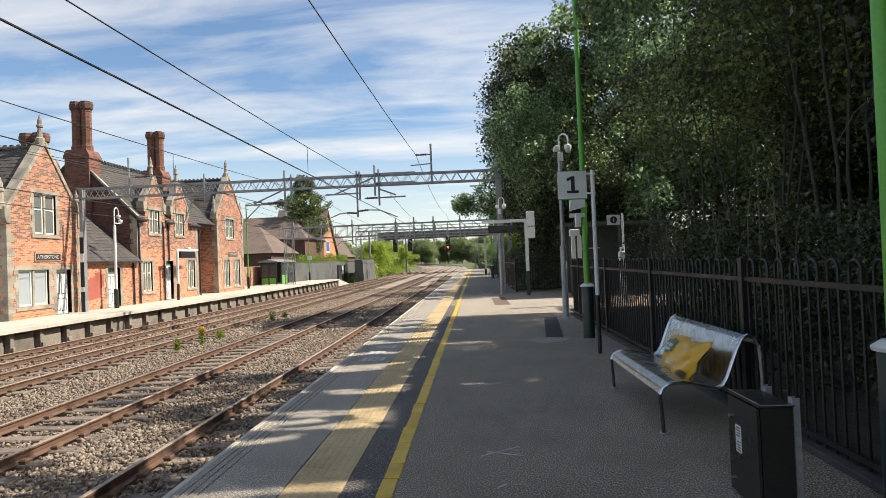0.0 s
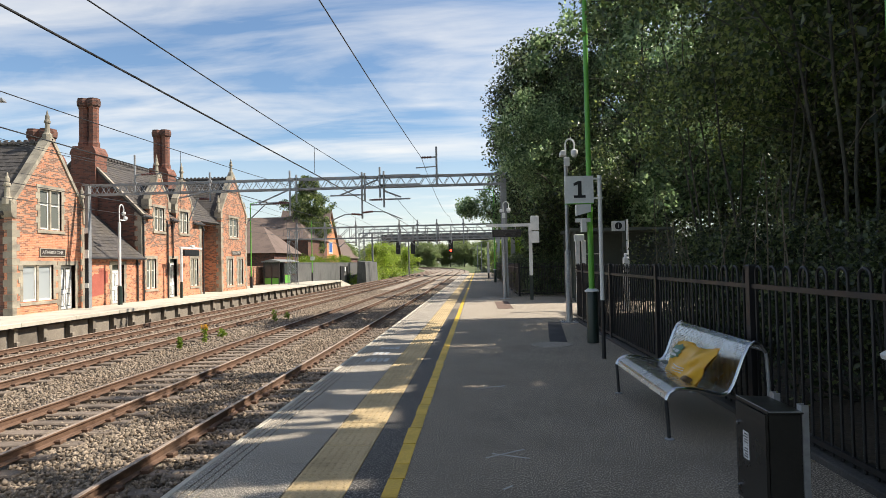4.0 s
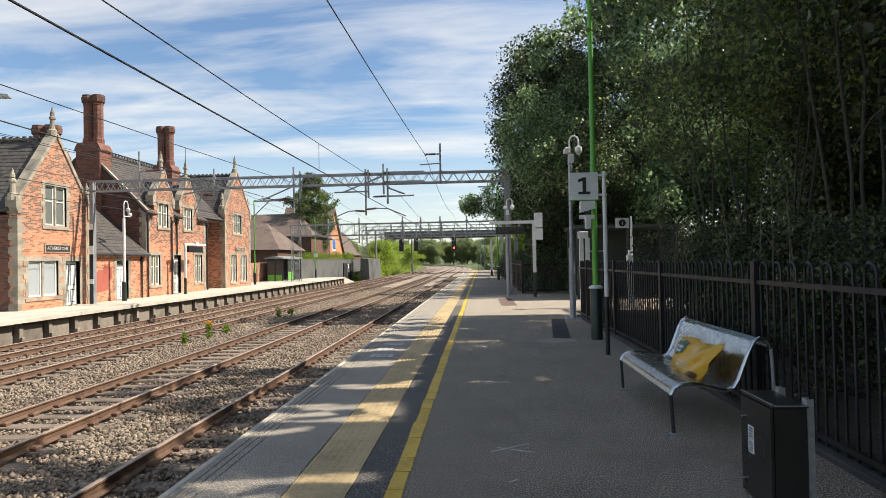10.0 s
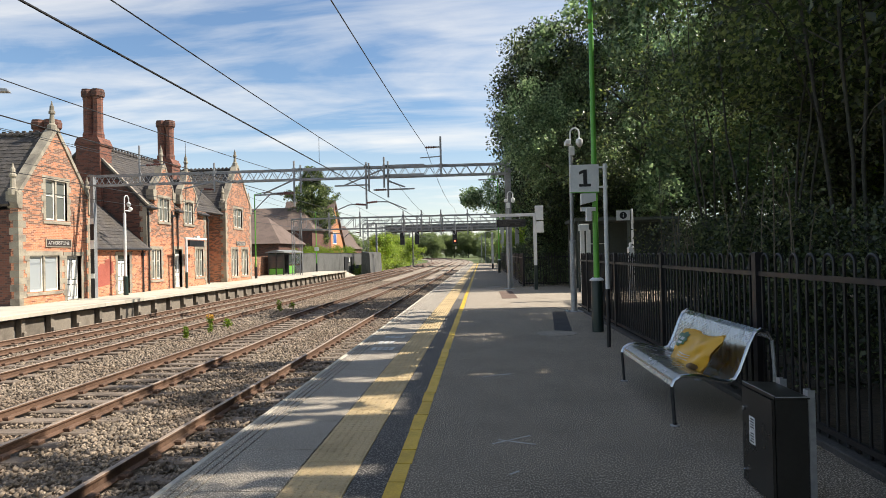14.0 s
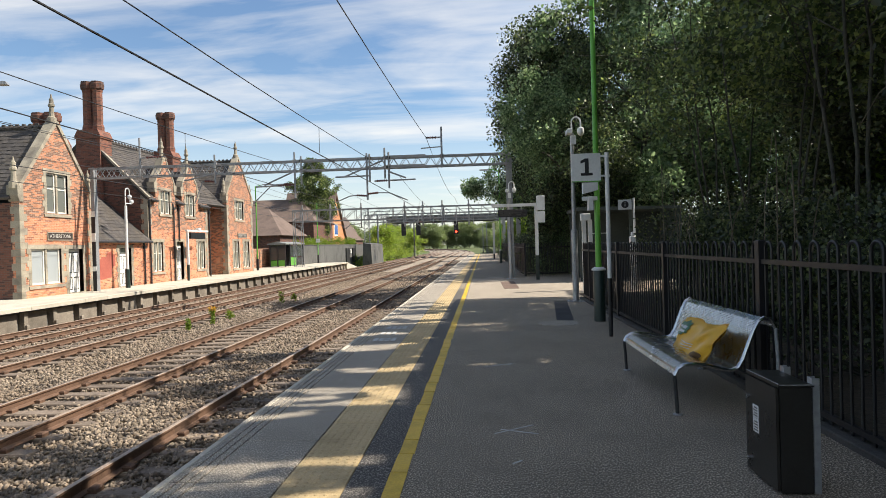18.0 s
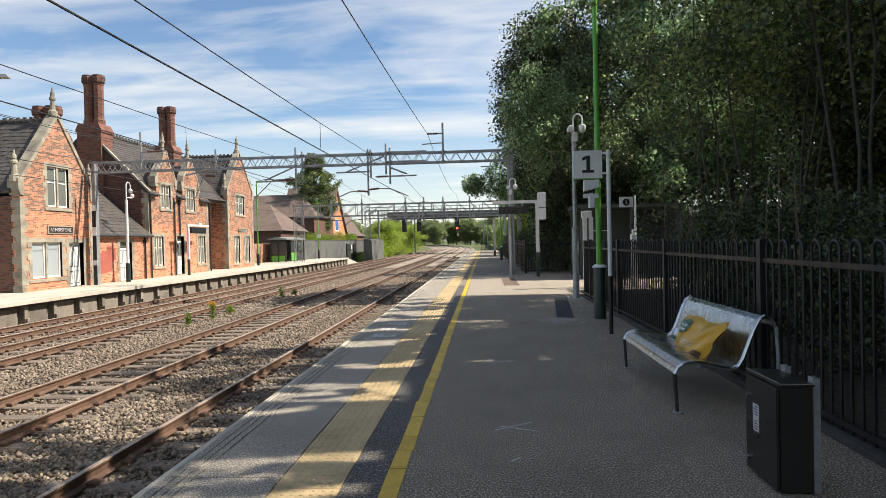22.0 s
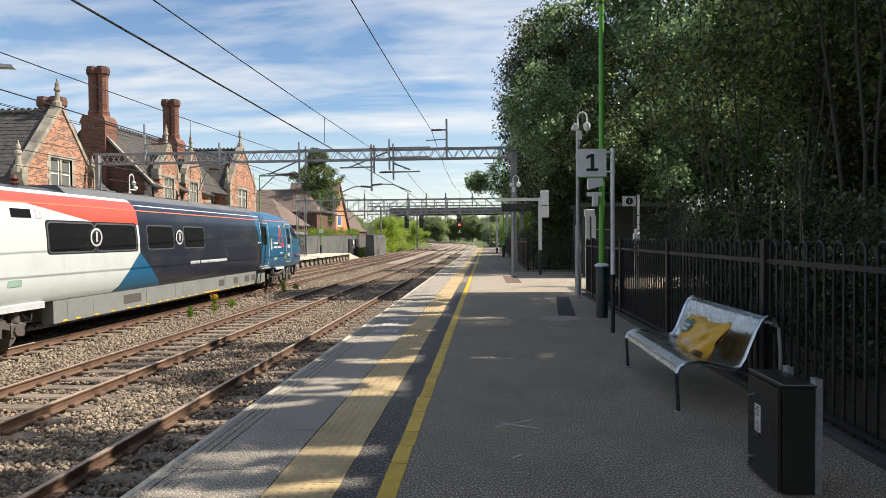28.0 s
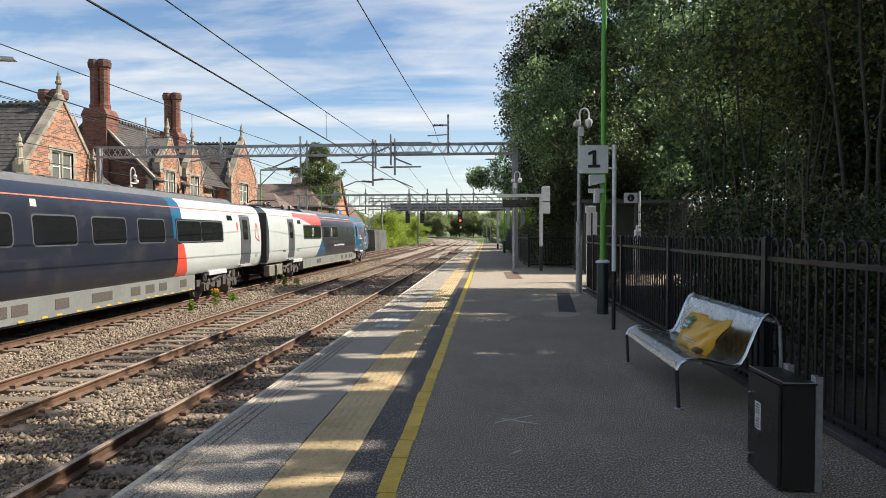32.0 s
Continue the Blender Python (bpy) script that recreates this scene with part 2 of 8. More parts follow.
def asphalt_mat(name, lo, hi, fleck):
    """Rolled asphalt: dark binder, pale stone flecks, worn lanes and stains."""
    m, t, p = nodes_of(name)
    v = coords(t)
    a, b, c, d = noise_node(t, v, 80, 2, 0.5), noise_node(t, v, 38, 4, 0.7), noise_node(t, v, 1.1, 6, 0.65), noise_node(t, v, 0.22, 4, 0.6)
    col = mixc(t, ramp(t, b, [(0.35, 0.0), (0.65, 1.0)]), lo, hi)
    col = mixc(t, ramp(t, a, [(0.54, 0.0), (0.62, 0.85)]), col, fleck)
    col = mixc(t, ramp(t, a, [(0.36, 0.85), (0.46, 0.0)]), col, tuple(x * 0.35 for x in lo))
    col = mixc(t, ramp(t, c, [(0.45, 0.0), (0.75, 0.45)]), col, tuple(x * 0.75 for x in lo))
    col = mixc(t, ramp(t, d, [(0.4, 0.0), (0.7, 0.35)]), col, hi)
    t.links.new(col, p.inputs["Base Color"])
    p.inputs["Roughness"].default_value = 0.88
    bump(t, p, a, 0.3, 0.005)
    return m


ASPHALT = asphalt_mat("asphalt", (0.094, 0.077, 0.057), (0.27, 0.222, 0.165), (0.74, 0.63, 0.49))
PALE_CONC = surf("pale_platform_concrete", (0.46, 0.42, 0.34), (0.62, 0.57, 0.47), 40, 0.6, 0.88, 0.06, b=0.2, stain=(0.30, 0.27, 0.22), stain_amt=0.6, each=0.12)
FAR_WALL = surf("tan_platform_wall", (0.22, 0.185, 0.145), (0.36, 0.31, 0.25), 22, 0.9, 0.9, 0.05, b=0.4, stain=(0.09, 0.075, 0.06), stain_amt=0.75, each=0.35)
CONCRETE = surf("concrete", (0.30, 0.285, 0.26), (0.42, 0.40, 0.36), 55, 0.8, 0.85, 0.08, b=0.25, stain=(0.16, 0.15, 0.14), stain_amt=0.6, each=0.12)
COPING = asphalt_mat("coping_concrete", (0.17, 0.148, 0.12), (0.37, 0.325, 0.265), (0.74, 0.66, 0.55))
WALL_CONC = surf("weathered_concrete", (0.15, 0.14, 0.125), (0.24, 0.225, 0.20), 30, 0.7, 0.9, 0.05, b=0.3, stain=(0.07, 0.065, 0.06), stain_amt=0.8, each=0.2)
TACTILE = surf("tactile_slab", (0.47, 0.345, 0.18), (0.64, 0.485, 0.27), 80, 1.1, 0.8, 0.08, b=0.3, stain=(0.25, 0.19, 0.10), stain_amt=0.6, each=0.15)
YELLOW = surf("yellow_paint", (0.64, 0.39, 0.02), (0.78, 0.51, 0.035), 60, 2.5, 0.6, 0.1, b=0.3, stain=(0.36, 0.24, 0.04), stain_amt=0.7, each=0.1)
BALLAST = surf("ballast_bed", (0.18, 0.145, 0.11), (0.47, 0.39, 0.305), 24, 0.5, 0.95, 0.03, b=1.0, bd=0.05, stain=(0.11, 0.085, 0.065), stain_amt=0.6)
STONE_BALLAST = surf("ballast_stone", (0.21, 0.163, 0.12), (0.50, 0.40, 0.30), 35, 0.6, 0.95, 0.03, b=0.3, stain=(0.24, 0.16, 0.105), stain_amt=0.6, each=0.72)
RUST = surf("rusty_rail", (0.10, 0.053, 0.032), (0.18, 0.105, 0.068), 50, 2.0, 0.8, 0.1, b=0.3, stain=(0.05, 0.03, 0.02), stain_amt=0.7)
RAIL_TOP = surf("rail_head_steel", (0.34, 0.26, 0.20), (0.50, 0.40, 0.32), 30, 3.0, 0.55, 0.1, metal=0.3, b=0.05, stain=(0.18, 0.11, 0.07), stain_amt=0.5)
SLEEPER = surf("sleeper_grime", (0.17, 0.13, 0.10), (0.31, 0.245, 0.19), 30, 2.5, 0.9, 0.05, b=0.4, stain=(0.06, 0.045, 0.035), stain_amt=0.7, each=0.3)
GRASS = surf("verge_grass", (0.045, 0.075, 0.018), (0.13, 0.16, 0.05), 8, 0.15, 0.95, 0.04, b=1.0, bd=0.08, stain=(0.16, 0.14, 0.07), stain_amt=0.6)
EARTH = surf("leaf_litter", (0.035, 0.026, 0.017), (0.09, 0.07, 0.045), 20, 1.5, 0.95, 0.04, b=0.8, bd=0.03)
STONE = surf("dressed_stone", (0.33, 0.29, 0.22), (0.46, 0.41, 0.32), 25, 1.3, 0.9, 0.05, b=0.3, stain=(0.13, 0.115, 0.10), stain_amt=0.8, each=0.25)
ROOF = surf("dark_roof_tile", (0.055, 0.05, 0.05), (0.13, 0.115, 0.105), 14, 1.2, 0.9, 0.05, b=0.3, stain=(0.16, 0.13, 0.09), stain_amt=0.45, each=0.35)
ROOF_BROWN = surf("brown_roof_tile", (0.15, 0.105, 0.085), (0.23, 0.165, 0.135), 14, 0.8, 0.9, 0.05, b=0.3, stain=(0.08, 0.06, 0.05), stain_amt=0.6, each=0.25)
WHITE = surf("white_paint", (0.70, 0.70, 0.67), (0.80, 0.80, 0.77), 40, 2, 0.55, 0.1, b=0.05, stain=(0.5, 0.49, 0.46), stain_amt=0.4)
BLACK = surf("black_paint", (0.006, 0.006, 0.0075), (0.012, 0.012, 0.0145), 60, 3, 0.48, 0.12, b=0.1, stain=(0.018, 0.018, 0.02), stain_amt=0.5)
GREEN = surf("bright_green_paint", (0.10, 0.36, 0.04), (0.13, 0.42, 0.055), 40, 2, 0.4, 0.1, b=0.05, stain=(0.07, 0.25, 0.035), stain_amt=0.4)
DARKGREEN = surf("dark_green_black_paint", (0.012, 0.026, 0.022), (0.02, 0.036, 0.032), 40, 2, 0.4, 0.1, b=0.05)
GALV = surf("galvanised_steel", (0.30, 0.31, 0.32), (0.44, 0.45, 0.46), 18, 2.0, 0.5, 0.12, metal=0.55, b=0.08, stain=(0.22, 0.22, 0.22), stain_amt=0.5)
GANTRY = surf("grey_steelwork", (0.24, 0.25, 0.26), (0.34, 0.35, 0.36), 14, 1.2, 0.6, 0.1, metal=0.3, b=0.1, stain=(0.15, 0.14, 0.13), stain_amt=0.6)
WIRE = surf("dark_wire", (0.04, 0.04, 0.042), (0.07, 0.07, 0.07), 10, 1, 0.5, 0.1, metal=0.5, b=0)
DARK_STEEL = surf("dark_steel", (0.03, 0.03, 0.032), (0.06, 0.06, 0.062), 30, 2, 0.55, 0.1, metal=0.4, b=0.1)
BARK = surf("bark", (0.036, 0.033, 0.028), (0.085, 0.08, 0.068), 18, 1.5, 0.95, 0.03, b=0.7, bd=0.015, stain=(0.06, 0.07, 0.035), stain_amt=0.5)
INSULATOR = surf("brown_insulator", (0.09, 0.025, 0.02), (0.13, 0.04, 0.03), 30, 2, 0.3, 0.05, b=0)


def brick_mat(name, bricks, mortar, dark, dark_lo=0.56, dark_hi=0.62, soot=0.4):
    """Brickwork of 225 x 75 mm courses; burnt bricks among them, soot in large patches."""
    m, t, p = nodes_of(name)
    n, k = t.nodes.new, t.links.new
    g = n("ShaderNodeNewGeometry")
    sp, sn = n("ShaderNodeSeparateXYZ"), n("ShaderNodeSeparateXYZ")
    k(g.outputs["Position"], sp.inputs[0]); k(g.outputs["True Normal"], sn.inputs[0])
    ab = n("ShaderNodeMath"); ab.operation = "ABSOLUTE"; k(sn.outputs[0], ab.inputs[0])
    gt = n("ShaderNodeMath"); gt.operation = "GREATER_THAN"; gt.inputs[1].default_value = 0.6; k(ab.outputs[0], gt.inputs[0])
    mx = n("ShaderNodeMix"); k(gt.outputs[0], mx.inputs[0]); k(sp.outputs[0], mx.inputs[2]); k(sp.outputs[1], mx.inputs[3])
    cm = n("ShaderNodeCombineXYZ"); k(mx.outputs[0], cm.inputs[0]); k(sp.outputs[2], cm.inputs[1])
    b = n("ShaderNodeTexBrick")
    b.inputs["Scale"].default_value, b.inputs["Brick Width"].default_value, b.inputs["Row Height"].default_value = 1.0, 0.225, 0.075
    b.inputs["Mortar Size"].default_value, b.inputs["Mortar Smooth"].default_value, b.inputs["Bias"].default_value = 0.006, 0.3, 0.0
    k(cm.outputs[0], b.inputs["Vector"])
    b.inputs["Color1"].default_value, b.inputs["Color2"].default_value, b.inputs["Mortar"].default_value = (*bricks[0], 1), (*bricks[1], 1), (*mortar, 1)
    # one value for each brick: some are burnt dark
    vo = n("ShaderNodeTexBrick")
    for i in ("Scale", "Brick Width", "Row Height", "Mortar Smooth", "Bias"):
        vo.inputs[i].default_value = b.inputs[i].default_value
    vo.inputs["Mortar Size"].default_value = 0.0
    vo.inputs["Color1"].default_value, vo.inputs["Color2"].default_value, vo.inputs["Mortar"].default_value = (0, 0, 0, 1), (1, 1, 1, 1), (0, 0, 0, 1)
    k(cm.outputs[0], vo.inputs["Vector"])
    big = noise_node(t, cm.outputs[0], 0.55, 5, 0.6)
    ad = n("ShaderNodeMath"); ad.operation = "MULTIPLY_ADD"; ad.inputs[1].default_value = 0.45
    sv = n("ShaderNodeSeparateColor"); k(vo.outputs["Color"], sv.inputs[0])
    k(big, ad.inputs[0]); k(sv.outputs[0], ad.inputs[2])
    col = mixc(t, ramp(t, ad.outputs[0], [(dark_lo, 0.0), (dark_hi, 0.85)]), b.outputs["Color"], dark)
    # joints stay pale between dark bricks
    col = mixc(t, b.outputs["Fac"], col, mortar)
    mid = noise_node(t, cm.outputs[0], 1.6, 6, 0.65)
    col = mixc(t, ramp(t, mid, [(0.5, 0.0), (0.75, soot)]), col, tuple(x * 0.4 for x in bricks[0]))
    k(col, p.inputs["Base Color"])
    p.inputs["Roughness"].default_value = 0.92
    bump(t, p, b.outputs["Fac"], -0.4, 0.006)
    return m


BRICK_MIX = brick_mat("old_mixed_brick", ((0.44, 0.17, 0.09), (0.66, 0.32, 0.175)), (0.40, 0.32, 0.25), (0.12, 0.075, 0.06), 0.66, 0.80, 0.5)
BRICK_ORANGE = brick_mat("orange_brick", ((0.54, 0.19, 0.10), (0.68, 0.285, 0.155)), (0.54, 0.38, 0.27), (0.22, 0.09, 0.06), 0.98, 1.05, 0.55)
# darker brick copy: shade on the house's unlit walls is in its colour
BRICK_DARK = brick_mat("dark_and_shaded_brick", ((0.14, 0.06, 0.042), (0.22, 0.085, 0.055)), (0.14, 0.11, 0.09), (0.06, 0.035, 0.03), 0.8, 0.88, 0.5)
BRICK_CHIM = brick_mat("chimney_brick", ((0.20, 0.075, 0.048), (0.28, 0.105, 0.065)), (0.2, 0.14, 0.11), (0.10, 0.05, 0.04), 0.85, 0.95, 0.6)


def glass_mat(name, tint, rough=0.05):
    m, t, p = nodes_of(name)
    p.inputs["Base Color"].default_value = (*tint, 1)
    p.inputs["Roughness"].default_value = rough
    v = coords(t, "object")
    bump(t, p, noise_node(t, v, 1.4, 2), 0.03, 0.02)
    return m


PANE = glass_mat("curtained_window_pane", (0.15, 0.16, 0.145), 0.16)
PANE_BLIND = glass_mat("boarded_pale_pane", (0.34, 0.37, 0.38), 0.35)
# ---- ground, platforms and tracks ----
RAIL_Z, OPP_Z = -0.854, -0.168
OPP_X, WALL_X = -13.93, -17.03
RAILS = ((-2.2, -0.695), (-5.86, -4.33), (-10.20, -8.68), (-13.10, -11.58))
BED_Z = RAIL_Z - 0.19


def drift(y):
    """The platform runs a little off the straight of the rails."""
    return 0.006 * max(y, 0)


def bend(x, y):
    """The line is straight past the platforms, then swings to the left."""
    d = max(0.0, y - 165.0)
    return x - d * d / 1750.0, y, 0.0


def sheet(name, mat, xs, ys, zf, label, category, kind="structure"):
    g = Geo()
    n = len(xs)
    vs = [(x, y, zf(x, y)) for y in ys for x in xs]
    fs = [(j * n + i, j * n + i + 1, (j + 1) * n + i + 1, (j + 1) * n + i) for j in range(len(ys) - 1) for i in range(n - 1)]
    g.add(vs, fs)
    return solo(name, g, mat, label, category, kind=kind)


sheet("ground", GRASS, [-900, -200, -60, -17.2, 5.24, 5.26, 9, 30, 200, 900], [-200, -30, 0, 40, 70, 97, 130, 200, 400, 1500],
      lambda x, y: -1.35 if x < 5.25 else -0.08, "rough green verge and land reaching the horizon", "ground")
g = Geo()
ys = [-12 + 4 * i for i in range(110)]
vs, fs = [], []
for y in ys:
    for x, z in ((-14.6, -0.15), (-13.4, -0.06), (-11, -0.02), (-7.4, -0.09), (-3.4, -0.03), (-1.5, -0.03), (0.5, -0.12)):
        bx, by, bz = bend(x, y)
        vs.append((bx, by, BED_Z + z + bz))
for j in range(len(ys) - 1):
    for i in range(6):
        fs.append((j * 7 + i, j * 7 + i + 1, (j + 1) * 7 + i + 1, (j + 1) * 7 + i))
g.add(vs, fs)
solo("ballast_bed", g, BALLAST, "grey-brown crushed stone track bed", "ballast", kind="structure")


def near_platform():
    g = Geo()
    end = 97.0
    # asphalt body from behind the yellow line to the fence
    poly = [(1.29, -12), (6.6, -12), (6.6, end), (1.29 + drift(end), end), (1.29, 0)]
    g.prism(poly, "z", -1.4, 0.0)
    solo("platform_near", g, ASPHALT, "dark worn asphalt station platform", "platform", kind="structure")
    w = Geo()
    w.prism([(0.28, -12), (1.28, -12), (1.28 + drift(end), end), (0.28 + drift(end), end)], "z", -1.4, -0.09)
    solo("platform_wall_near", w, WALL_CONC, "dark brick and concrete platform wall", "platform wall", kind="structure")


near_platform()


def far_platform():
    g = Geo()
    g.prism([(OPP_X - 0.75, -6), (OPP_X - 0.75, 73), (WALL_X - 5, 73), (WALL_X - 5, -6)], "z", -1.4, OPP_Z)
    # ramp down at the end
    g.prism([(73, -1.4), (73, OPP_Z), (79, -0.95), (79, -1.4)], "x", OPP_X - 3.2, OPP_X - 0.06)
    solo("platform_far", g, PALE_CONC, "pale concrete platform with a ramp at its end", "platform", kind="structure")
    wall = thing("platform_wall_far", "weathered concrete post and panel platform wall", "platform wall", kind="structure")
    back = Geo().box(OPP_X - 0.74, -6, -1.4, OPP_X - 0.42, 73, OPP_Z - 0.2)
    part("backing", back, WALL_CONC, wall)
    pm = Geo().box(-0.42, -0.11, -1.4, -0.20, 0.07, OPP_Z - 0.2, 0.02).mesh("wall_post", FAR_WALL)
    lip = Geo().box(-0.20, -0.09, -1.35, -0.11, 0.05, OPP_Z - 0.66, 0.03).mesh("wall_stub", FAR_WALL)
    pl = Geo().box(-0.43, 0.09, -1.38, -0.27, 1.12, OPP_Z - 0.24, 0.02).mesh("wall_panel", FAR_WALL)
    slab = Geo().box(-0.75, 0.006, OPP_Z - 0.15, 0.0, 1.494, OPP_Z + 0.004, 0.015).mesh("coping_slab", PALE_CONC)
    for i in range(53):
        y = -6 + 1.5 * i
        if y > 72:
            break
        part("wall_post", pm, None, wall, at=pose(OPP_X, y, 0))
        part("wall_stub", lip, None, wall, at=pose(OPP_X - 0.0, y, 0))
        part("wall_panel", pl, None, wall, at=pose(OPP_X, y, 0))
        part("coping_slab", slab, None, wall, at=pose(OPP_X, y, 0))


far_platform()


def tracks():
    prof = [(-0.07, -0.16), (0.07, -0.16), (0.07, -0.145), (0.012, -0.12), (0.012, -0.045), (0.035, -0.03), (0.035, -0.004), (-0.035, -0.004), (-0.035, -0.03), (-0.012, -0.045), (-0.012, -0.12), (-0.07, -0.145)]
    ys = [-12, 0, 30, 60, 90, 120, 150] + [165 + 9 * i for i in range(30)]
    labels = ("near running line beside the platform", "second running line", "third running line", "far running line beside the opposite platform")
    sl = Geo().box(-1.25, -0.13, BED_Z - 0.05, 1.25, 0.13, RAIL_Z - 0.165, 0.02).mesh("sleeper", SLEEPER)
    for (xa, xb), lab in zip(RAILS, labels):
        tr = thing("railway_track", "rusty steel rails on sleepers, " + lab, "railway track", "running lines", "structure")
        for x in (xa, xb):
            for nm, pr, mt in (("rail", prof, RUST), ("rail_head", [(-0.034, -0.004), (0.034, -0.004), (0.03, 0.002), (-0.03, 0.002)], RAIL_TOP)):
                g, n = Geo(), len(pr)
                vs, fs = [], []
                for y in ys:
                    bx, by, bz = bend(x, y)
                    vs += [(bx + u, by, RAIL_Z + bz + v) for u, v in pr]
                for j in range(len(ys) - 1):
                    fs += [(j * n + i, j * n + (i + 1) % n, (j + 1) * n + (i + 1) % n, (j + 1) * n + i) for i in range(n)]
                part(nm, g.add(vs, fs), mt, tr)
        chairs = Geo()
        far = Geo()
        xc = (xa + xb) / 2
        for i in range(0, 150):
            y = -2 + 0.66 * i + 0.02 * math.sin(i * 7.1)
            if i < 75:
                part("sleeper", sl, None, tr, at=pose(xc, y, 0, 0, 0, 0.6 * math.sin(i * 3.3)))
            else:
                far.box(xc - 1.25, y - 0.13, BED_Z - 0.05, xc + 1.25, y + 0.13, RAIL_Z - 0.165)
            for x in (xa, xb):
                for s in (-1, 1):
                    chairs.box(x + s * 0.105 - 0.055, y - 0.07, RAIL_Z - 0.17, x + s * 0.105 + 0.055, y + 0.07, RAIL_Z - 0.10, 0.02)
        part("rail_chairs", chairs, RUST, tr)["kind"] = "stuff"
        part("far_sleepers", far, SLEEPER, tr)["kind"] = "stuff"


tracks()
# ---- platform surface: coping, tactile slabs, painted line, covers ----
def surface():
    plat = bpy.data.objects["platform_near"]
    # coping slabs, with two drip grooves near the edge
    cop = Geo()
    L = 0.9
    for x0, x1 in ((0.0, 0.062), (0.07, 0.128), (0.136, 0.20), (0.208, 0.822)):
        cop.box(x0, 0.005, -0.09, x1, L - 0.005, 0.0, 0.004)
    cop.box(0.0, 0.005, -0.16, 0.822, L - 0.005, -0.012)
    me = cop.mesh("coping_slab", COPING)
    nose = Geo().box(-0.06, 0.0, -0.06, 0.0, L, 0.002, 0.008).mesh("edge_nosing", PALE_CONC)
    i, y = 0, -3.0
    while y < 96:
        part("coping_slab", me, None, plat, at=pose(drift(y), y, -0.002 + 0.003 * math.sin(i * 5.7), 0, 0, -0.34 if y > 0 else 0))
        part("edge_nosing", nose, None, plat, "pale worn edge strip", at=pose(drift(y), y, 0, 0, 0, -0.34 if y > 0 else 0))
        y += L
        i += 1
    # tactile slabs with their blisters, two metres' width of rows
    W, S = 0.45, 0.4
    near, far = Geo(), Geo()
    for g, dots in ((near, True), (far, False)):
        g.box(0, 0.002, -0.05, W, S - 0.002, 0.0, 0.003)
    for a in range(7):
        for b in range(6):
            x, yy = 0.032 + a * 0.0643, 0.034 + b * 0.0667
            near.lathe([(0.0175, 0.0), (0.0145, 0.0035), (0.008, 0.005)], x, yy, 6)
    mn, mf = near.mesh("tactile_slab", TACTILE), far.mesh("tactile_slab", TACTILE)
    i, y = 0, -2.0
    while y < 96:
        part("tactile_slab", mn if y < 26 else mf, None, plat, at=pose(0.834 + drift(y), y, 0.003 + 0.0015 * math.sin(i * 3.1), 0, 0, -0.34 if y > 0 else 0))
        y += S
        i += 1
    # yellow line laid in short lengths
    rnd = random.Random(5)
    y = -1.0
    while y < 96:
        l = rnd.uniform(0.34, 0.62) if y < 40 else 2.5
        a = rnd.uniform(-0.006, 0.006)
        g = Geo().prism([(-0.06 + a, 0.006), (0.06 + a, 0.004), (0.06 + a + rnd.uniform(-0.008, 0.008), l - 0.008), (-0.06 + a + rnd.uniform(-0.008, 0.008), l - 0.004)], "z", 0.0, 0.005)
        part("line_marking", g, YELLOW, plat, "worn yellow painted line", at=pose(1.632 + drift(y) * 0.7, y, 0.0, 0, 0, -0.3))
        y += l
    # darker strip of asphalt between the slabs and the line
    dk = asphalt_mat("dark_asphalt_strip", (0.042, 0.038, 0.034), (0.10, 0.09, 0.08), (0.36, 0.33, 0.29))
    for k in range(8):
        y = -2.0 + k * 3.0
        part("asphalt_strip", Geo().prism([(1.292, 0.0), (1.566, 0.0), (1.566, 3.0), (1.292, 3.0)], "z", -0.01, 0.003), dk, plat, "darker asphalt strip beside yellow line", at=pose(drift(y), y, 0, 0, 0, -0.32 if y > 0 else 0))
    # manhole cover, resurfaced trench, inspection cover
    cover = Geo().lathe([(0.40, 0.0), (0.40, 0.006), (0.37, 0.012)], 3.77, 12.22, 28)
    solo("manhole_cover", cover, COPING, "round grey concrete manhole cover in the platform", "manhole cover")
    tr = Geo().prism([(3.78, 12.62), (4.13, 12.62), (4.55, 16.6), (4.2, 16.6)], "z", 0.0, 0.005)
    solo("repair_patch", tr, surf("fresh_tarmac", (0.02, 0.02, 0.022), (0.05, 0.05, 0.053), 90, 1, 0.9, b=0.5), "long dark tarmac trench repair in platform", "repair patch", kind="structure")
    ic = Geo().box(2.55, 28.4, 0.0, 3.3, 29.5, 0.008, 0.003)
    solo("inspection_cover", ic, COPING, "flat pale rectangular cover set in platform", "inspection cover")
    # white stencil bars on the coping
    wp = surf("worn_white_paint", (0.42, 0.42, 0.41), (0.62, 0.62, 0.6), 50, 6, 0.8, b=0.2, stain=(0.2, 0.2, 0.2), stain_amt=0.9)
    mk = thing("platform_stencil", "worn white stencilled marks on the platform edge", "floor marking")
    for k in range(3):
        for j in range(4 - k % 2):
            y = 10.4 + k * 0.75
            part("stencil_bar", Geo().box(0.30 + j * 0.105, y, 0.0, 0.375 + j * 0.105, y + 0.33, 0.0035), wp, mk, at=pose(drift(y), 0, 0))
    chalk = surf("chalk_scuff", (0.42, 0.41, 0.39), (0.58, 0.57, 0.55), 70, 9, 0.95, b=0.3, stain=(0.2, 0.19, 0.18), stain_amt=0.6)
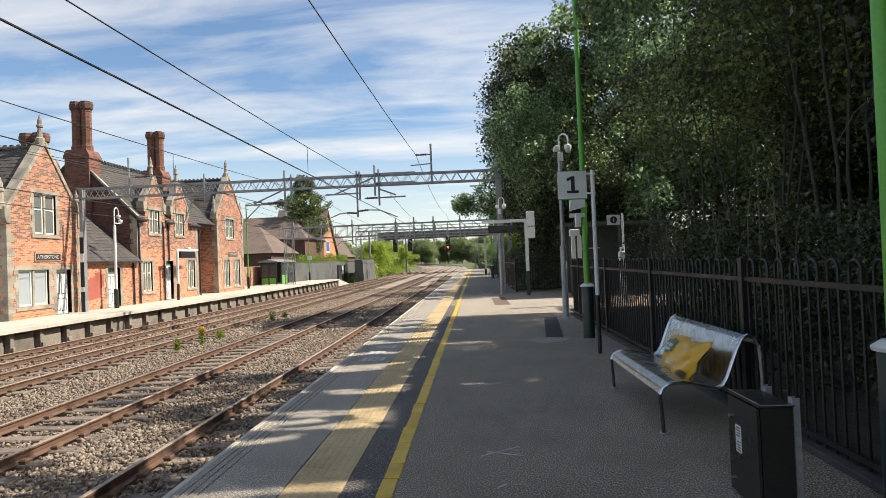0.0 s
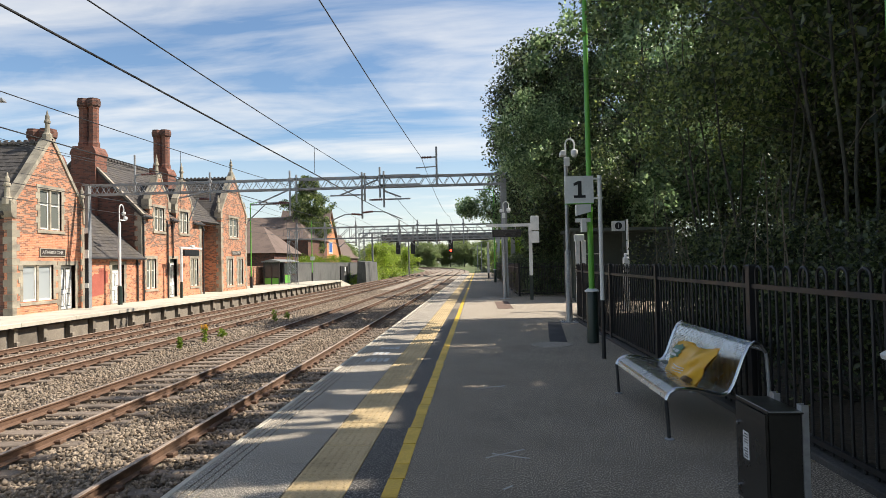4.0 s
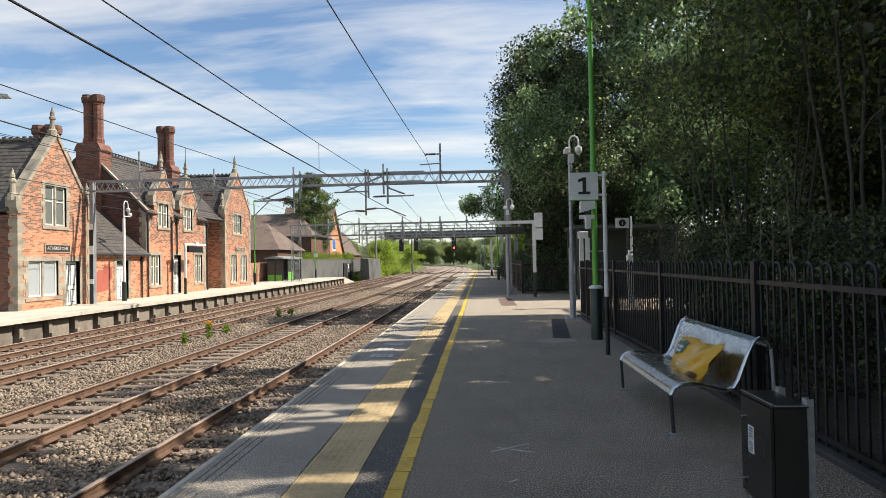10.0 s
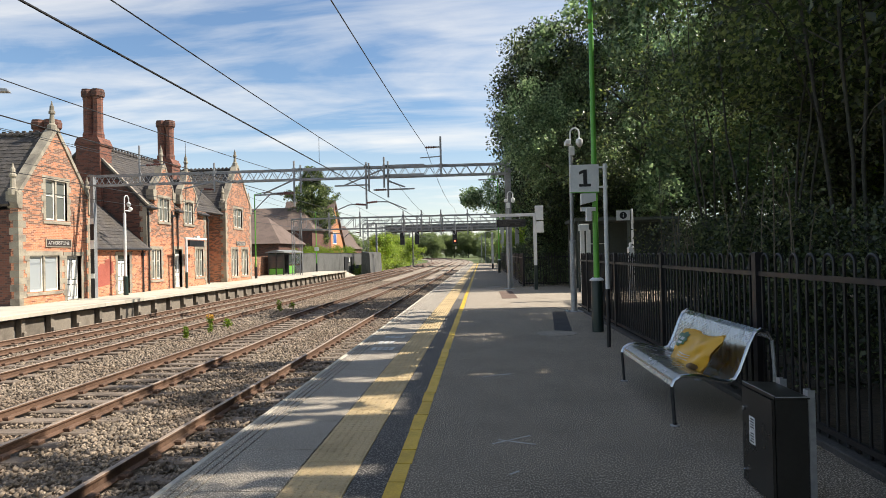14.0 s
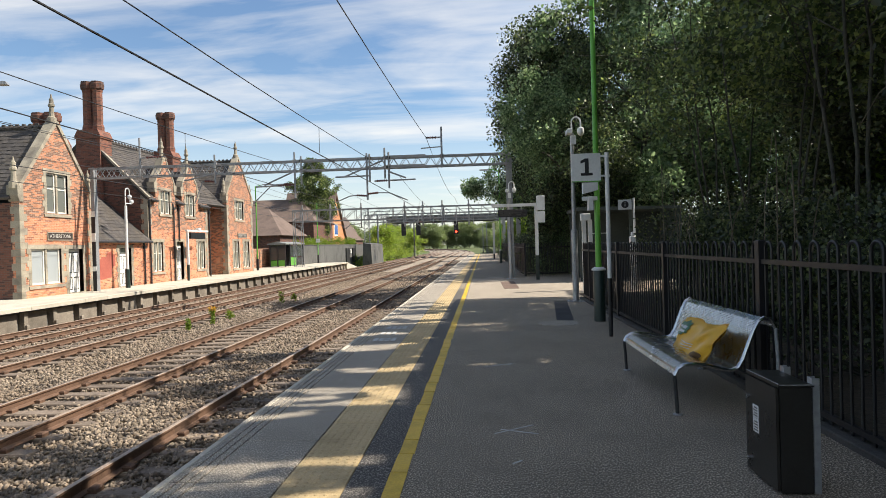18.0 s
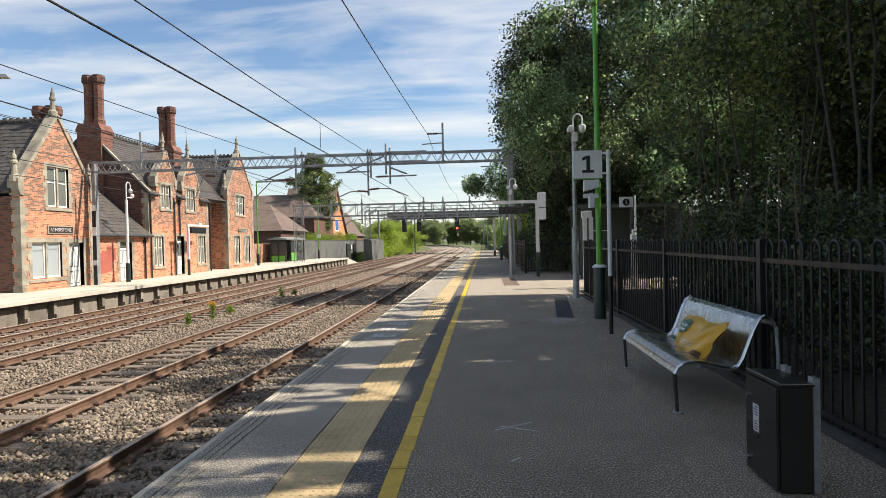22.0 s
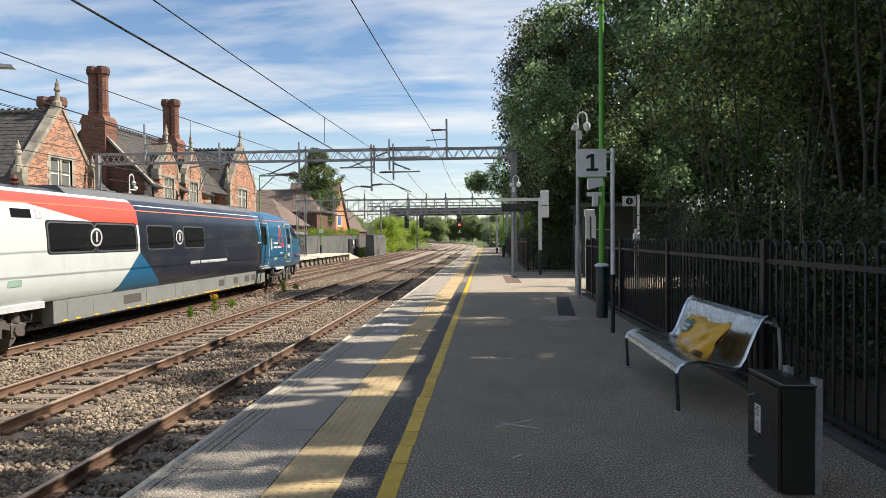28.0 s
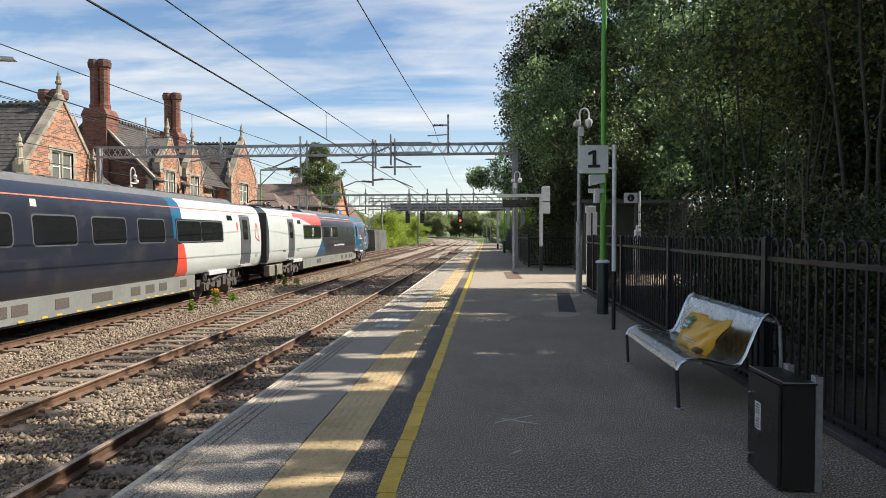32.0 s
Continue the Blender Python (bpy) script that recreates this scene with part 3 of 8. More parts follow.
    for x, y, a, l in ((2.52, 5.35, -54, 0.42), (2.56, 5.28, 68, 0.34), (2.46, 8.15, -60, 0.45), (2.5, 8.2, 75, 0.3), (2.5, 4.55, -40, 0.1)):
        g = Geo().prism([(-0.012, -l / 2), (0.004, -l / 2), (0.014, l / 2), (-0.004, l / 2)], "z", 0.0, 0.003)
        solo("chalk_mark", g, chalk, "faint pale scuff mark scored on the asphalt", "floor marking", "scuff marks", at=pose(x, y, 0.0, 0, 0, a))


surface()


def ballast_stones():
    """Crushed stone near the platform, each stone its own lump, and thinner further off."""
    rng = np.random.default_rng(3)
    base = np.array([(1, 0, 0), (-1, 0, 0), (0, 1, 0), (0, -1, 0), (0, 0, 1), (0, 0, -1)], float)
    tri = np.array([(0, 2, 4), (2, 1, 4), (1, 3, 4), (3, 0, 4), (2, 0, 5), (1, 2, 5), (3, 1, 5), (0, 3, 5)])
    n = 150000
    y = 1.5 + 62 * rng.random(n * 2) ** 2.0
    x = rng.uniform(-14.2, 0.25, n * 2)
    keep = (x < 0.2) & (y > 3.2 + (-x) * 0.62)
    for xa, xb in RAILS:
        for r in (xa, xb):
            keep &= np.abs(x - r) > 0.13
    x, y = x[keep][:n], y[keep][:n]
    n = len(x)
    ins = np.zeros(n, bool)
    for xa, xb in RAILS:
        ins |= (x > xa - 0.5) & (x < xb + 0.5)
    bed = np.interp(x, [-14.6, -13.4, -11, -7.4, -3.4, -1.5, 0.5], [-0.15, -0.06, -0.02, -0.09, -0.03, -0.03, -0.12]) + BED_Z
    z = bed + np.where(ins, 0.012 + 0.05 * rng.random(n) ** 3, rng.random(n) * 0.035)
    s = 0.021 + 0.030 * rng.random(n)
    s *= np.where(y > 25, 1.5, 1.0)
    v = base[None] * (0.65 + 0.6 * rng.random((n, 6, 1))) * np.array([1.25, 0.95, 0.8])
    v += rng.normal(0, 0.22, (n, 6, 3))
    a = rng.uniform(0, 6.283, n)
    b = rng.normal(0, 0.5, n)
    ca, sa, cb, sb = np.cos(a)[:, None], np.sin(a)[:, None], np.cos(b)[:, None], np.sin(b)[:, None]
    X, Y, Z = v[..., 0], v[..., 1], v[..., 2]
    X, Z = X * cb - Z * sb, X * sb + Z * cb
    X, Y = X * ca - Y * sa, X * sa + Y * ca
    P = np.stack([X * s[:, None] + x[:, None], Y * s[:, None] + y[:, None], Z * s[:, None] + z[:, None]], -1).reshape(-1, 3)
    F = (tri[None] + (np.arange(n) * 6)[:, None, None]).reshape(-1, 3)
    me = bpy.data.meshes.new("ballast_stones")
    me.vertices.add(len(P)); me.vertices.foreach_set("co", P.ravel())
    me.loops.add(F.size); me.loops.foreach_set("vertex_index", F.ravel().astype(np.int32))
    me.polygons.add(len(F)); me.polygons.foreach_set("loop_start", np.arange(0, F.size, 3, dtype=np.int32))
    me.update(calc_edges=True)
    me.materials.append(STONE_BALLAST)
    tagged(new("ballast_stones", me), "loose angular grey and brown crushed stones", "ballast", kind="stuff")


ballast_stones()
# ---- the station house on the far platform ----
Z0 = OPP_Z
GLASS_FRAME = surf("cream_window_paint", (0.70, 0.68, 0.60), (0.80, 0.78, 0.70), 30, 2, 0.6, 0.1, b=0.05)
LEAD = surf("dark_gutter_paint", (0.02, 0.02, 0.022), (0.04, 0.04, 0.042), 30, 2, 0.5, 0.1, b=0.1)
STAIN_RED = surf("red_repair_render", (0.33, 0.085, 0.06), (0.42, 0.12, 0.085), 20, 1.5, 0.9, 0.05, b=0.2)


def cells(g, x0, x1, ya, yb, za, zb, holes):
    """A wall across x0..x1 with holes (y0, y1, z0, z1) cut through it."""
    ys = sorted({ya, yb, *(v for h in holes for v in h[:2] if ya < v < yb)})
    zs = sorted({za, zb, *(v for h in holes for v in h[2:] if za < v < zb)})
    solid = [[not any(h[0] <= a and b <= h[1] and h[2] <= c and d <= h[3] for h in holes) for c, d in zip(zs, zs[1:])] for a, b in zip(ys, ys[1:])]
    ny, nz, base = len(ys), len(zs), len(g.v)
    g.v += [(x, y, z) for x in (x0, x1) for y in ys for z in zs]
    at = lambda s, i, j: base + (s * ny + i) * nz + j
    full = lambda i, j: 0 <= i < ny - 1 and 0 <= j < nz - 1 and solid[i][j]
    for i in range(ny - 1):
        for j in range(nz - 1):
            if not solid[i][j]:
                continue
            g.f.append((at(1, i, j), at(1, i + 1, j), at(1, i + 1, j + 1), at(1, i, j + 1)))
            g.f.append((at(0, i, j), at(0, i, j + 1), at(0, i + 1, j + 1), at(0, i + 1, j)))
            for di, dj, p, q in ((-1, 0, (i, j), (i, j + 1)), (1, 0, (i + 1, j + 1), (i + 1, j)), (0, -1, (i + 1, j), (i, j)), (0, 1, (i, j + 1), (i + 1, j + 1))):
                if not full(i + di, j + dj):
                    g.f.append((at(0, *p), at(1, *p), at(1, *q), at(0, *q)))


def opening(house, kind, y0, y1, z0, z1, x, lights=2, blind=False, sur=0.17, transom=True):
    """A stone-framed window or door set back in its wall."""
    is_door = kind == "door"
    ob = part(kind, Geo().box(x - 0.30, y0, z0, x - 0.27, y1, z1), BLACK, house)
    # alternating long and short dressing stones
    rnd = random.Random(int(y0 * 100) + int(z0 * 10))
    h, i = 0.27, 0
    z = z0
    while z < z1 - 0.02:
        zz = min(z + h, z1)
        w = sur + (0.10 if i % 2 else 0.0)
        for s, e in ((y0 - w, y0), (y1, y1 + w)):
            part("jamb_stone", Geo().box(x - 0.26, s, z + 0.003, x + 0.012 + rnd.uniform(0, 0.01), e, zz - 0.003), STONE, ob)
        z, i = zz, i + 1
    part("lintel", Geo().box(x - 0.26, y0 - sur - 0.05, z1, x + 0.02, y1 + sur + 0.05, z1 + 0.19), STONE, ob)
    if not is_door:
        part("sill", Geo().prism([(x - 0.26, z0 - 0.17), (x + 0.05, z0 - 0.17), (x + 0.05, z0 - 0.06), (x - 0.1, z0), (x - 0.26, z0)], "y", y0 - sur - 0.04, y1 + sur + 0.04), STONE, ob)
        step = (y1 - y0) / lights
        for k in range(lights):
            a, b = y0 + k * step + (0.055 if k else 0), y0 + (k + 1) * step - (0.055 if k < lights - 1 else 0)
            if k:
                part("mullion", Geo().box(x - 0.2, a - 0.11, z0, x - 0.02, a, z1), STONE, ob)
            f = Geo()
            t = 0.078
            f.box(x - 0.14, a, z0, x - 0.08, a + t, z1); f.box(x - 0.14, b - t, z0, x - 0.08, b, z1)
            f.box(x - 0.14, a + t, z0, x - 0.08, b - t, z0 + t); f.box(x - 0.14, a + t, z1 - t, x - 0.08, b - t, z1)
            if transom:
                f.box(x - 0.14, a + t, z0 + (z1 - z0) * 0.6, x - 0.085, b - t, z0 + (z1 - z0) * 0.6 + 0.05)
            fr = part("window_frame", f, GLASS_FRAME, ob)
            part("pane", Geo().box(x - 0.125, a + t, z0 + t, x - 0.115, b - t, z1 - t), PANE_BLIND if blind else PANE, ob, "pale boarded glass" if blind else "")
    else:
        top = z1 - 0.02
        if transom:
            top = z1 - 0.30
            part("fanlight", Geo().box(x - 0.2, y0 + 0.02, top + 0.04, x - 0.18, y1 - 0.02, z1 - 0.03), PANE, ob)
        part("door_leaf", Geo().box(x - 0.215, y0 + 0.02, z0 + 0.02, x - 0.17, y1 - 0.02, top), WHITE, ob, "white panelled door leaf")
        m = (y0 + y1) / 2
        for a, b in ((y0 + 0.11, m - 0.05), (m + 0.05, y1 - 0.11)):
            for c, d in ((z0 + 0.15, z0 + 0.75), (z0 + 0.95, top - 0.13)):
                g = Geo()
                for q in ((a, c, b, c + 0.03), (a, d - 0.03, b, d), (a, c, a + 0.03, d), (b - 0.03, c, b, d)):
                    g.box(x - 0.172, q[0], q[1], x - 0.164, q[2], q[3])
                part("panel_moulding", g, BLACK, ob)
        part("door_step", Geo().box(x - 0.25, y0 - 0.05, z0 - 0.02, x + 0.06, y1 + 0.05, z0 + 0.03), STONE, ob)
    return ob


def quoins(house, x, y, z0, z1, s, inner=False):
    """Corner stones up an edge; s is the side on which the wall lies."""
    z, i = z0, 0
    while z < z1 - 0.05:
        h = min(0.30, z1 - z)
        a, b = (0.42, 0.22) if i % 2 else (0.24, 0.40)
        g = Geo()
        y0, y1 = (y - 0.015, y + a) if s > 0 else (y - a, y + 0.015)
        g.box(x - b, y0, z + 0.004, x + 0.016, y1, z + h - 0.004)
        part("quoin", g, STONE, house)
        z, i = z + h, i + 1


def roof_slope(house, name, p0, p1, q0, q1, mat, course=0.24, thick=0.12, label=""):
    """Tile courses from the eaves p0-p1 up to the ridge q0-q1, each lapping the one below."""
    p0, p1, q0, q1 = map(Vector, (p0, p1, q0, q1))
    n = max(2, round((q0 - p0).length / course))
    nrm = (p1 - p0).cross(q0 - p0).normalized()
    if nrm.z < 0:
        nrm = -nrm
    g = Geo()
    for i in range(n):
        a, b = i / n, (i + 1.25) / n if i < n - 1 else 1.0
        e0, e1, u0, u1 = p0.lerp(q0, a), p1.lerp(q1, a), p0.lerp(q0, min(b, 1)), p1.lerp(q1, min(b, 1))
        m = max(2, round((e1 - e0).length / 0.2))
        off = (i % 2) * 0.5
        for j in range(m):
            s0, s1 = max(0, (j - off) / m), min(1, (j + 1 - off + (0.5 if j == m - 1 else 0)) / m)
            if s1 - s0 < 0.002:
                continue
            gap = 0.004 / max(0.1, (e1 - e0).length)
            c = [e0.lerp(e1, s0 + gap), e0.lerp(e1, s1 - gap), u0.lerp(u1, s1 - gap), u0.lerp(u1, s0 + gap)]
            lift = 0.028 + 0.008 * math.sin(i * 12.9 + j * 78.2)
            vs = [c[0] + nrm * lift, c[1] + nrm * lift, c[2] + nrm * 0.008, c[3] + nrm * 0.008, c[0], c[1]]
            g.add(vs, [(0, 1, 2, 3), (4, 5, 1, 0)])
    base = Geo().add([p0, p1, q1, q0, p0 - nrm * thick, p1 - nrm * thick, q1 - nrm * thick, q0 - nrm * thick],
                     [(0, 1, 2, 3), (7, 6, 5, 4), (0, 4, 5, 1), (1, 5, 6, 2), (2, 6, 7, 3), (3, 7, 4, 0)])
    r = part(name, base, mat, house, label)
    t = new("roof_tiles", g.mesh("roof_tiles", mat, fix=False))
    t.parent = r
    tagged(t, kind="stuff")
    return r


def ridge(house, a, b, mat):
    a, b = Vector(a), Vector(b)
    n = max(2, round((b - a).length / 0.33))
    g = Geo()
    for i in range(n):
        p, q = a.lerp(b, i / n + 0.003), a.lerp(b, (i + 1) / n - 0.003)
        g.tube([p, q], 0.11, 8)
        c = (p + q) / 2 + Vector((0, 0, 0.13))
        g.tube([c - (q - p) * 0.25, c + (q - p) * 0.25], 0.055, 6)
    part("ridge_tiles", g, mat, house, "crested dark ridge tiles")["kind"] = "stuff"


def finial(house, x, y, z, h):
    k = h / 1.0
    g = Geo().lathe([(0.20, z - 0.25), (0.20, z), (0.12, z + 0.06 * k), (0.09, z + 0.45 * k), (0.14, z + 0.48 * k), (0.14, z + 0.56 * k), (0.10, z + 0.60 * k), (0.09, z + 0.78 * k), (0.05, z + 0.84 * k), (0.02, z + h)], x, y, 8)
    part("finial", g, STONE, house, "weathered stone finial")


def gable(house, x, y0, y1, ze, yc, za, mat_low, mat_up, split, holes, depth, quoin=True):
    """A front wall with a pointed gable, coping stones, kneelers and finials."""
    g = Geo()
    cells(g, x - 0.35, x, y0, y1, Z0 - 0.3, split, holes)
    part("wall", g, mat_low, house)
    g = Geo()
    cells(g, x - 0.35, x, y0, y1, split, ze, holes)
    part("wall", g, mat_up, house, "mixed orange and burnt brickwork")
    tall = [q for q in holes if q[3] > ze]
    if tall:
        # a window that rises into the gable: brickwork to both sides of it and above
        a, b, _, zt = tall[0]
        f = (zt - ze) / (za - ze)
        l, r = y0 + (yc - y0) * f, y1 + (yc - y1) * f
        for poly in ([(y0, ze), (a, ze), (a, zt), (l, zt)], [(b, ze), (y1, ze), (r, zt), (b, zt)], [(l, zt), (r, zt), (yc, za)]):
            part("gable", Geo().prism(poly, "x", x - 0.35, x), mat_up, house, "mixed orange and burnt brickwork")
    else:
        part("gable", Geo().prism([(y0, ze), (y1, ze), (yc, za)], "x", x - 0.35, x), mat_up, house, "mixed orange and burnt brickwork")
    # coping up both slopes
    for s, ye in ((-1, y0), (1, y1)):
        n = 7
        for i in range(n):
            a, b = i / n, (i + 1) / n
            p, q = (ye + (yc - ye) * a, ze + (za - ze) * a), (ye + (yc - ye) * b, ze + (za - ze) * b)
            d = Vector((q[0] - p[0], q[1] - p[1])).normalized()
            nn = Vector((-d.y, d.x)) * (1 if s < 0 else -1)
            c = 0.004
            pts = [(p[0] + d.x * c - nn.x * 0.06, p[1] + d.y * c - nn.y * 0.06), (q[0] - d.x * c - nn.x * 0.06, q[1] - d.y * c - nn.y * 0.06),
                   (q[0] - d.x * c + nn.x * 0.10, q[1] - d.y * c + nn.y * 0.10), (p[0] + d.x * c + nn.x * 0.10, p[1] + d.y * c + nn.y * 0.10)]
            part("coping_stone", Geo().prism(pts, "x", x - 0.42, x + 0.06), STONE, house)
        # kneeler block with a corbelled foot
        part("kneeler", Geo().prism([(ye - s * 0.2, ze - 0.6), (ye + s * 0.01, ze - 0.6), (ye + s * 0.12, ze - 0.35), (ye + s * 0.12, ze + 0.1), (ye - s * 0.22, ze + 0.1)], "x", x - 0.44, x + 0.05), STONE, house, "stone kneeler block")
        finial(house, x - 0.18, ye + s * 0.02, ze + 0.2, 1.1)
    finial(house, x - 0.18, yc, za + 0.2, 1.1)
    if quoin:
        quoins(house, x, y0, Z0, ze - 0.75, 1)
        quoins(house, x, y1, Z0, ze - 0.75, -1)


def chimney(house, x0, x1, y0, y1, zb, zs, zt, shafts=2):
    """A brick stack: stepped base, octagonal shafts side by side, and a flared crown."""
    st = part("chimney_base", Geo().box(x0 - 0.12, y0 - 0.12, zb, x1 + 0.12, y1 + 0.12, zs - 0.5).prism([(x0 - 0.18, zs - 0.5), (x1 + 0.18, zs - 0.5), (x1 + 0.18, zs - 0.35), (x1, zs), (x0, zs), (x0 - 0.18, zs - 0.35)], "y", y0 - 0.16, y1 + 0.16), BRICK_CHIM, house)
    w = (x1 - x0) / shafts
    yc = (y0 + y1) / 2
    for k in range(shafts):
        cx = x0 + w * (k + 0.5)
        r = w * 0.5
        part("chimney_shaft", Geo().lathe([(r * 1.08, zs), (r * 1.08, zs + 0.25), (r * 0.9, zs + 0.4), (r * 0.9, zt - 0.62), (r * 0.98, zt - 0.58), (r * 0.98, zt - 0.5)], cx, yc, 8), BRICK_CHIM, st)
        part("chimney_crown", Geo().lathe([(r * 0.98, zt - 0.5), (r * 1.22, zt - 0.42), (r * 1.28, zt - 0.14), (r * 1.16, zt - 0.1), (r * 1.16, zt), (r * 0.7, zt), (r * 0.7, zt - 0.2)], cx, yc, 8), BRICK_DARK, st)


def rainpipe(house, x, y, z0, z1):
    part("downpipe", Geo().tube([(x + 0.08, y, z0), (x + 0.08, y, z1 - 0.3), (x + 0.02, y, z1)], 0.05, 8).box(x, y - 0.08, z1 - 0.42, x + 0.16, y + 0.08, z1 - 0.25), LEAD, house, "black downpipe")


def station_house():
    house = thing("station_house", "Tudor-style red brick station house with stone gables and tall chimneys", "station building")
    X, B = WALL_X, WALL_X - 7.5
    # first gable
    o1 = [(26.15, 27.55, 3.55, 5.36), (25.1, 26.97, 0.37, 1.95), (27.47, 28.5, Z0, 1.93)]
    gable(house, X, 24.5, 29.3, 4.55, 26.9, 7.75, BRICK_ORANGE, BRICK_MIX, 3.3, o1, B)
    opening(house, "window", *o1[0], X, 2)
    opening(house, "window", *o1[1], X, 2, blind=True, transom=False)
    opening(house, "door", *o1[2], X, transom=False)
    # side walls turned from the sun carry their shade in the brick colour
    part("wall", Geo().box(B, 24.5, Z0 - 0.3, X - 0.35, 24.85, 3.9), BRICK_DARK, house, "side wall in shade-darkened brick")
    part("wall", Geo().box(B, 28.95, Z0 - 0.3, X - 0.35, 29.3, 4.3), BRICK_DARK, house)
    roof_slope(house, "roof", (X - 0.3, 24.3, 4.1), (B, 24.3, 4.1), (X - 0.3, 26.9, 7.5), (B, 26.9, 7.5), ROOF, label="dark tiled roof slope")
    roof_slope(house, "roof", (X - 0.3, 29.5, 4.1), (B, 29.5, 4.1), (X - 0.3, 26.9, 7.5), (B, 26.9, 7.5), ROOF, label="dark tiled roof slope")
    ridge(house, (X - 0.4, 26.9, 7.55), (B, 26.9, 7.55), ROOF)
    chimney(house, -20.5, -19.15, 29.6, 30.6, 4.0, 7.7, 8.95, 2)
    # low link with its slate roof
    o2 = [(31.5, 32.6, Z0, 1.93)]
    g = Geo()
    cells(g, X - 0.35, X, 29.3, 34.4, Z0 - 0.3, 2.3, o2)
    part("wall", g, BRICK_ORANGE, house)
    opening(house, "door", *o2[0], X)
    part("render_patch", Geo().prism([(29.62, 0.30), (30.75, 0.42), (30.82, 0.95), (31.12, 1.0), (31.1, 1.62), (30.9, 1.6), (30.82, 1.78), (30.4, 1.7), (30.36, 1.48), (29.95, 1.5), (29.9, 1.38), (29.62, 1.4)], "x", X, X + 0.006), STAIN_RED, house, "red rendered repair patch")
    roof_slope(house, "roof", (X + 0.22, 29.32, 2.3), (X + 0.22, 34.38, 2.3), (X - 4.2, 29.32, 6.2), (X - 4.2, 34.38, 6.2), ROOF, 0.3, label="dark slate lean-to roof")
    part("gutter", Geo().tube([(X + 0.25, 29.3, 2.27), (X + 0.25, 34.4, 2.27)], 0.06, 8), LEAD, house)
    # main range
    o3 = [(34.95, 35.98, 0.5, 2.27), (37.65, 38.55, Z0, 2.3), (40.55, 41.6, 0.45, 2.32)]
    g = Geo()
    cells(g, X - 0.35, X, 34.4, 42.15, Z0 - 0.3, 3.0, o3)
    part("wall", g, BRICK_ORANGE, house)
    d = [(35.85, 36.95, 4.0, 5.4), (39.05, 40.15, 4.0, 5.4)]
    g = Geo()
    cells(g, X - 0.35, X, 34.4, 42.15, 3.0, 4.95, d)
    part("wall", g, BRICK_MIX, house)
    opening(house, "window", *o3[0], X, 2)
    opening(house, "door", *o3[1], X)
    opening(house, "window", *o3[2], X, 2)
    for (a, b, c, e), ya, yb, zk in ((d[0], 35.3, 37.6, 5.75), (d[1], 38.5, 40.75, 5.75)):
        m = (ya + yb) / 2
        g = Geo()
        cells(g, X - 0.35, X + 0.02, ya, yb, 4.95, zk, [(a, b, c, e)])
        # curved shoulders of the dormer gable
        sh = [(ya, zk), (yb, zk), (yb - 0.18, zk + 0.45), (m + 0.45, zk + 1.0), (m + 0.14, zk + 1.75), (m - 0.14, zk + 1.75), (m - 0.45, zk + 1.0), (ya + 0.18, zk + 0.45)]
        dm = part("dormer", g, BRICK_MIX, house, "shaped brick dormer gable")
        part("gable", Geo().prism(sh, "x", X - 0.35, X + 0.02), BRICK_MIX, dm)
        for p, q in zip(sh[1:4], sh[2:5]):
            for f in (1, -1):
                pp, qq = (m + f * (p[0] - m), p[1]), (m + f * (q[0] - m), q[1])
                part("coping_stone", Geo().bar((X - 0.16, *pp), (X - 0.16, *qq), 0.42, 0.13), STONE, dm)
        for f in (ya, yb):
            part("kneeler", Geo().prism([(f - 0.14, zk - 0.5), (f + 0.14, zk - 0.5), (f + 0.2, zk + 0.1), (f - 0.2, zk + 0.1)], "x", X - 0.4, X + 0.06), STONE, dm)
        opening(house, "window", a, b, c, e, X + 0.02, 2)
        finial(house, X - 0.15, m, zk + 1.7, 1.25)
        for s in (ya - 0.1, yb + 0.1):
            roof_slope(house, "dormer_roof", (X - 0.3, s, 5.1), (X - 2.2, s, 6.6), (X - 0.3, m, 7.0), (X - 2.2, m, 7.0), ROOF, label="small tiled dormer roof")
    part("wall", Geo().box(B, 34.4, Z0 - 0.3, X - 0.35, 34.75, 5.0).prism([(B, 5.0), (X - 0.35, 5.0), (-20.7, 8.6)], "y", 34.4, 34.75), BRICK_DARK, house, "gable end wall in shade-darkened brick")
    quoins(house, X, 34.4, 2.4, 5.0, 1)
    quoins(house, X, 42.15, Z0, 4.9, -1)
    roof_slope(house, "roof", (X - 0.1, 34.35, 4.98), (X - 0.1, 45.6, 4.98), (-20.7, 34.35, 8.55), (-20.7, 45.6, 8.55), ROOF, label="dark patterned tile roof")
    for a, b in ((34.35, 35.2), (37.7, 38.4), (40.85, 42.2)):
        roof_slope(house, "eaves", (X + 0.24, a, 4.7), (X + 0.24, b, 4.7), (X - 0.12, a, 4.99), (X - 0.12, b, 4.99), ROOF, label="short tiled eaves")
    roof_slope(house, "roof", (B, 34.35, 4.75), (B, 45.6, 4.75), (-20.7, 34.35, 8.55), (-20.7, 45.6, 8.55), ROOF)
    for i in range(8):
        a, b = i / 8, (i + 1) / 8
        p, q = Vector((X + 0.15, 34.38, 4.85)).lerp((-20.7, 34.38, 8.7), a), Vector((X + 0.15, 34.38, 4.85)).lerp((-20.7, 34.38, 8.7), b)
        part("coping_stone", Geo().bar(p, q, 0.22, 0.1), STONE, house)
    ridge(house, (-20.7, 34.4, 8.6), (-20.7, 45.6, 8.6), ROOF)
    chimney(house, -20.95, -19.75, 34.3, 35.2, 4.0, 8.9, 11.8, 2)
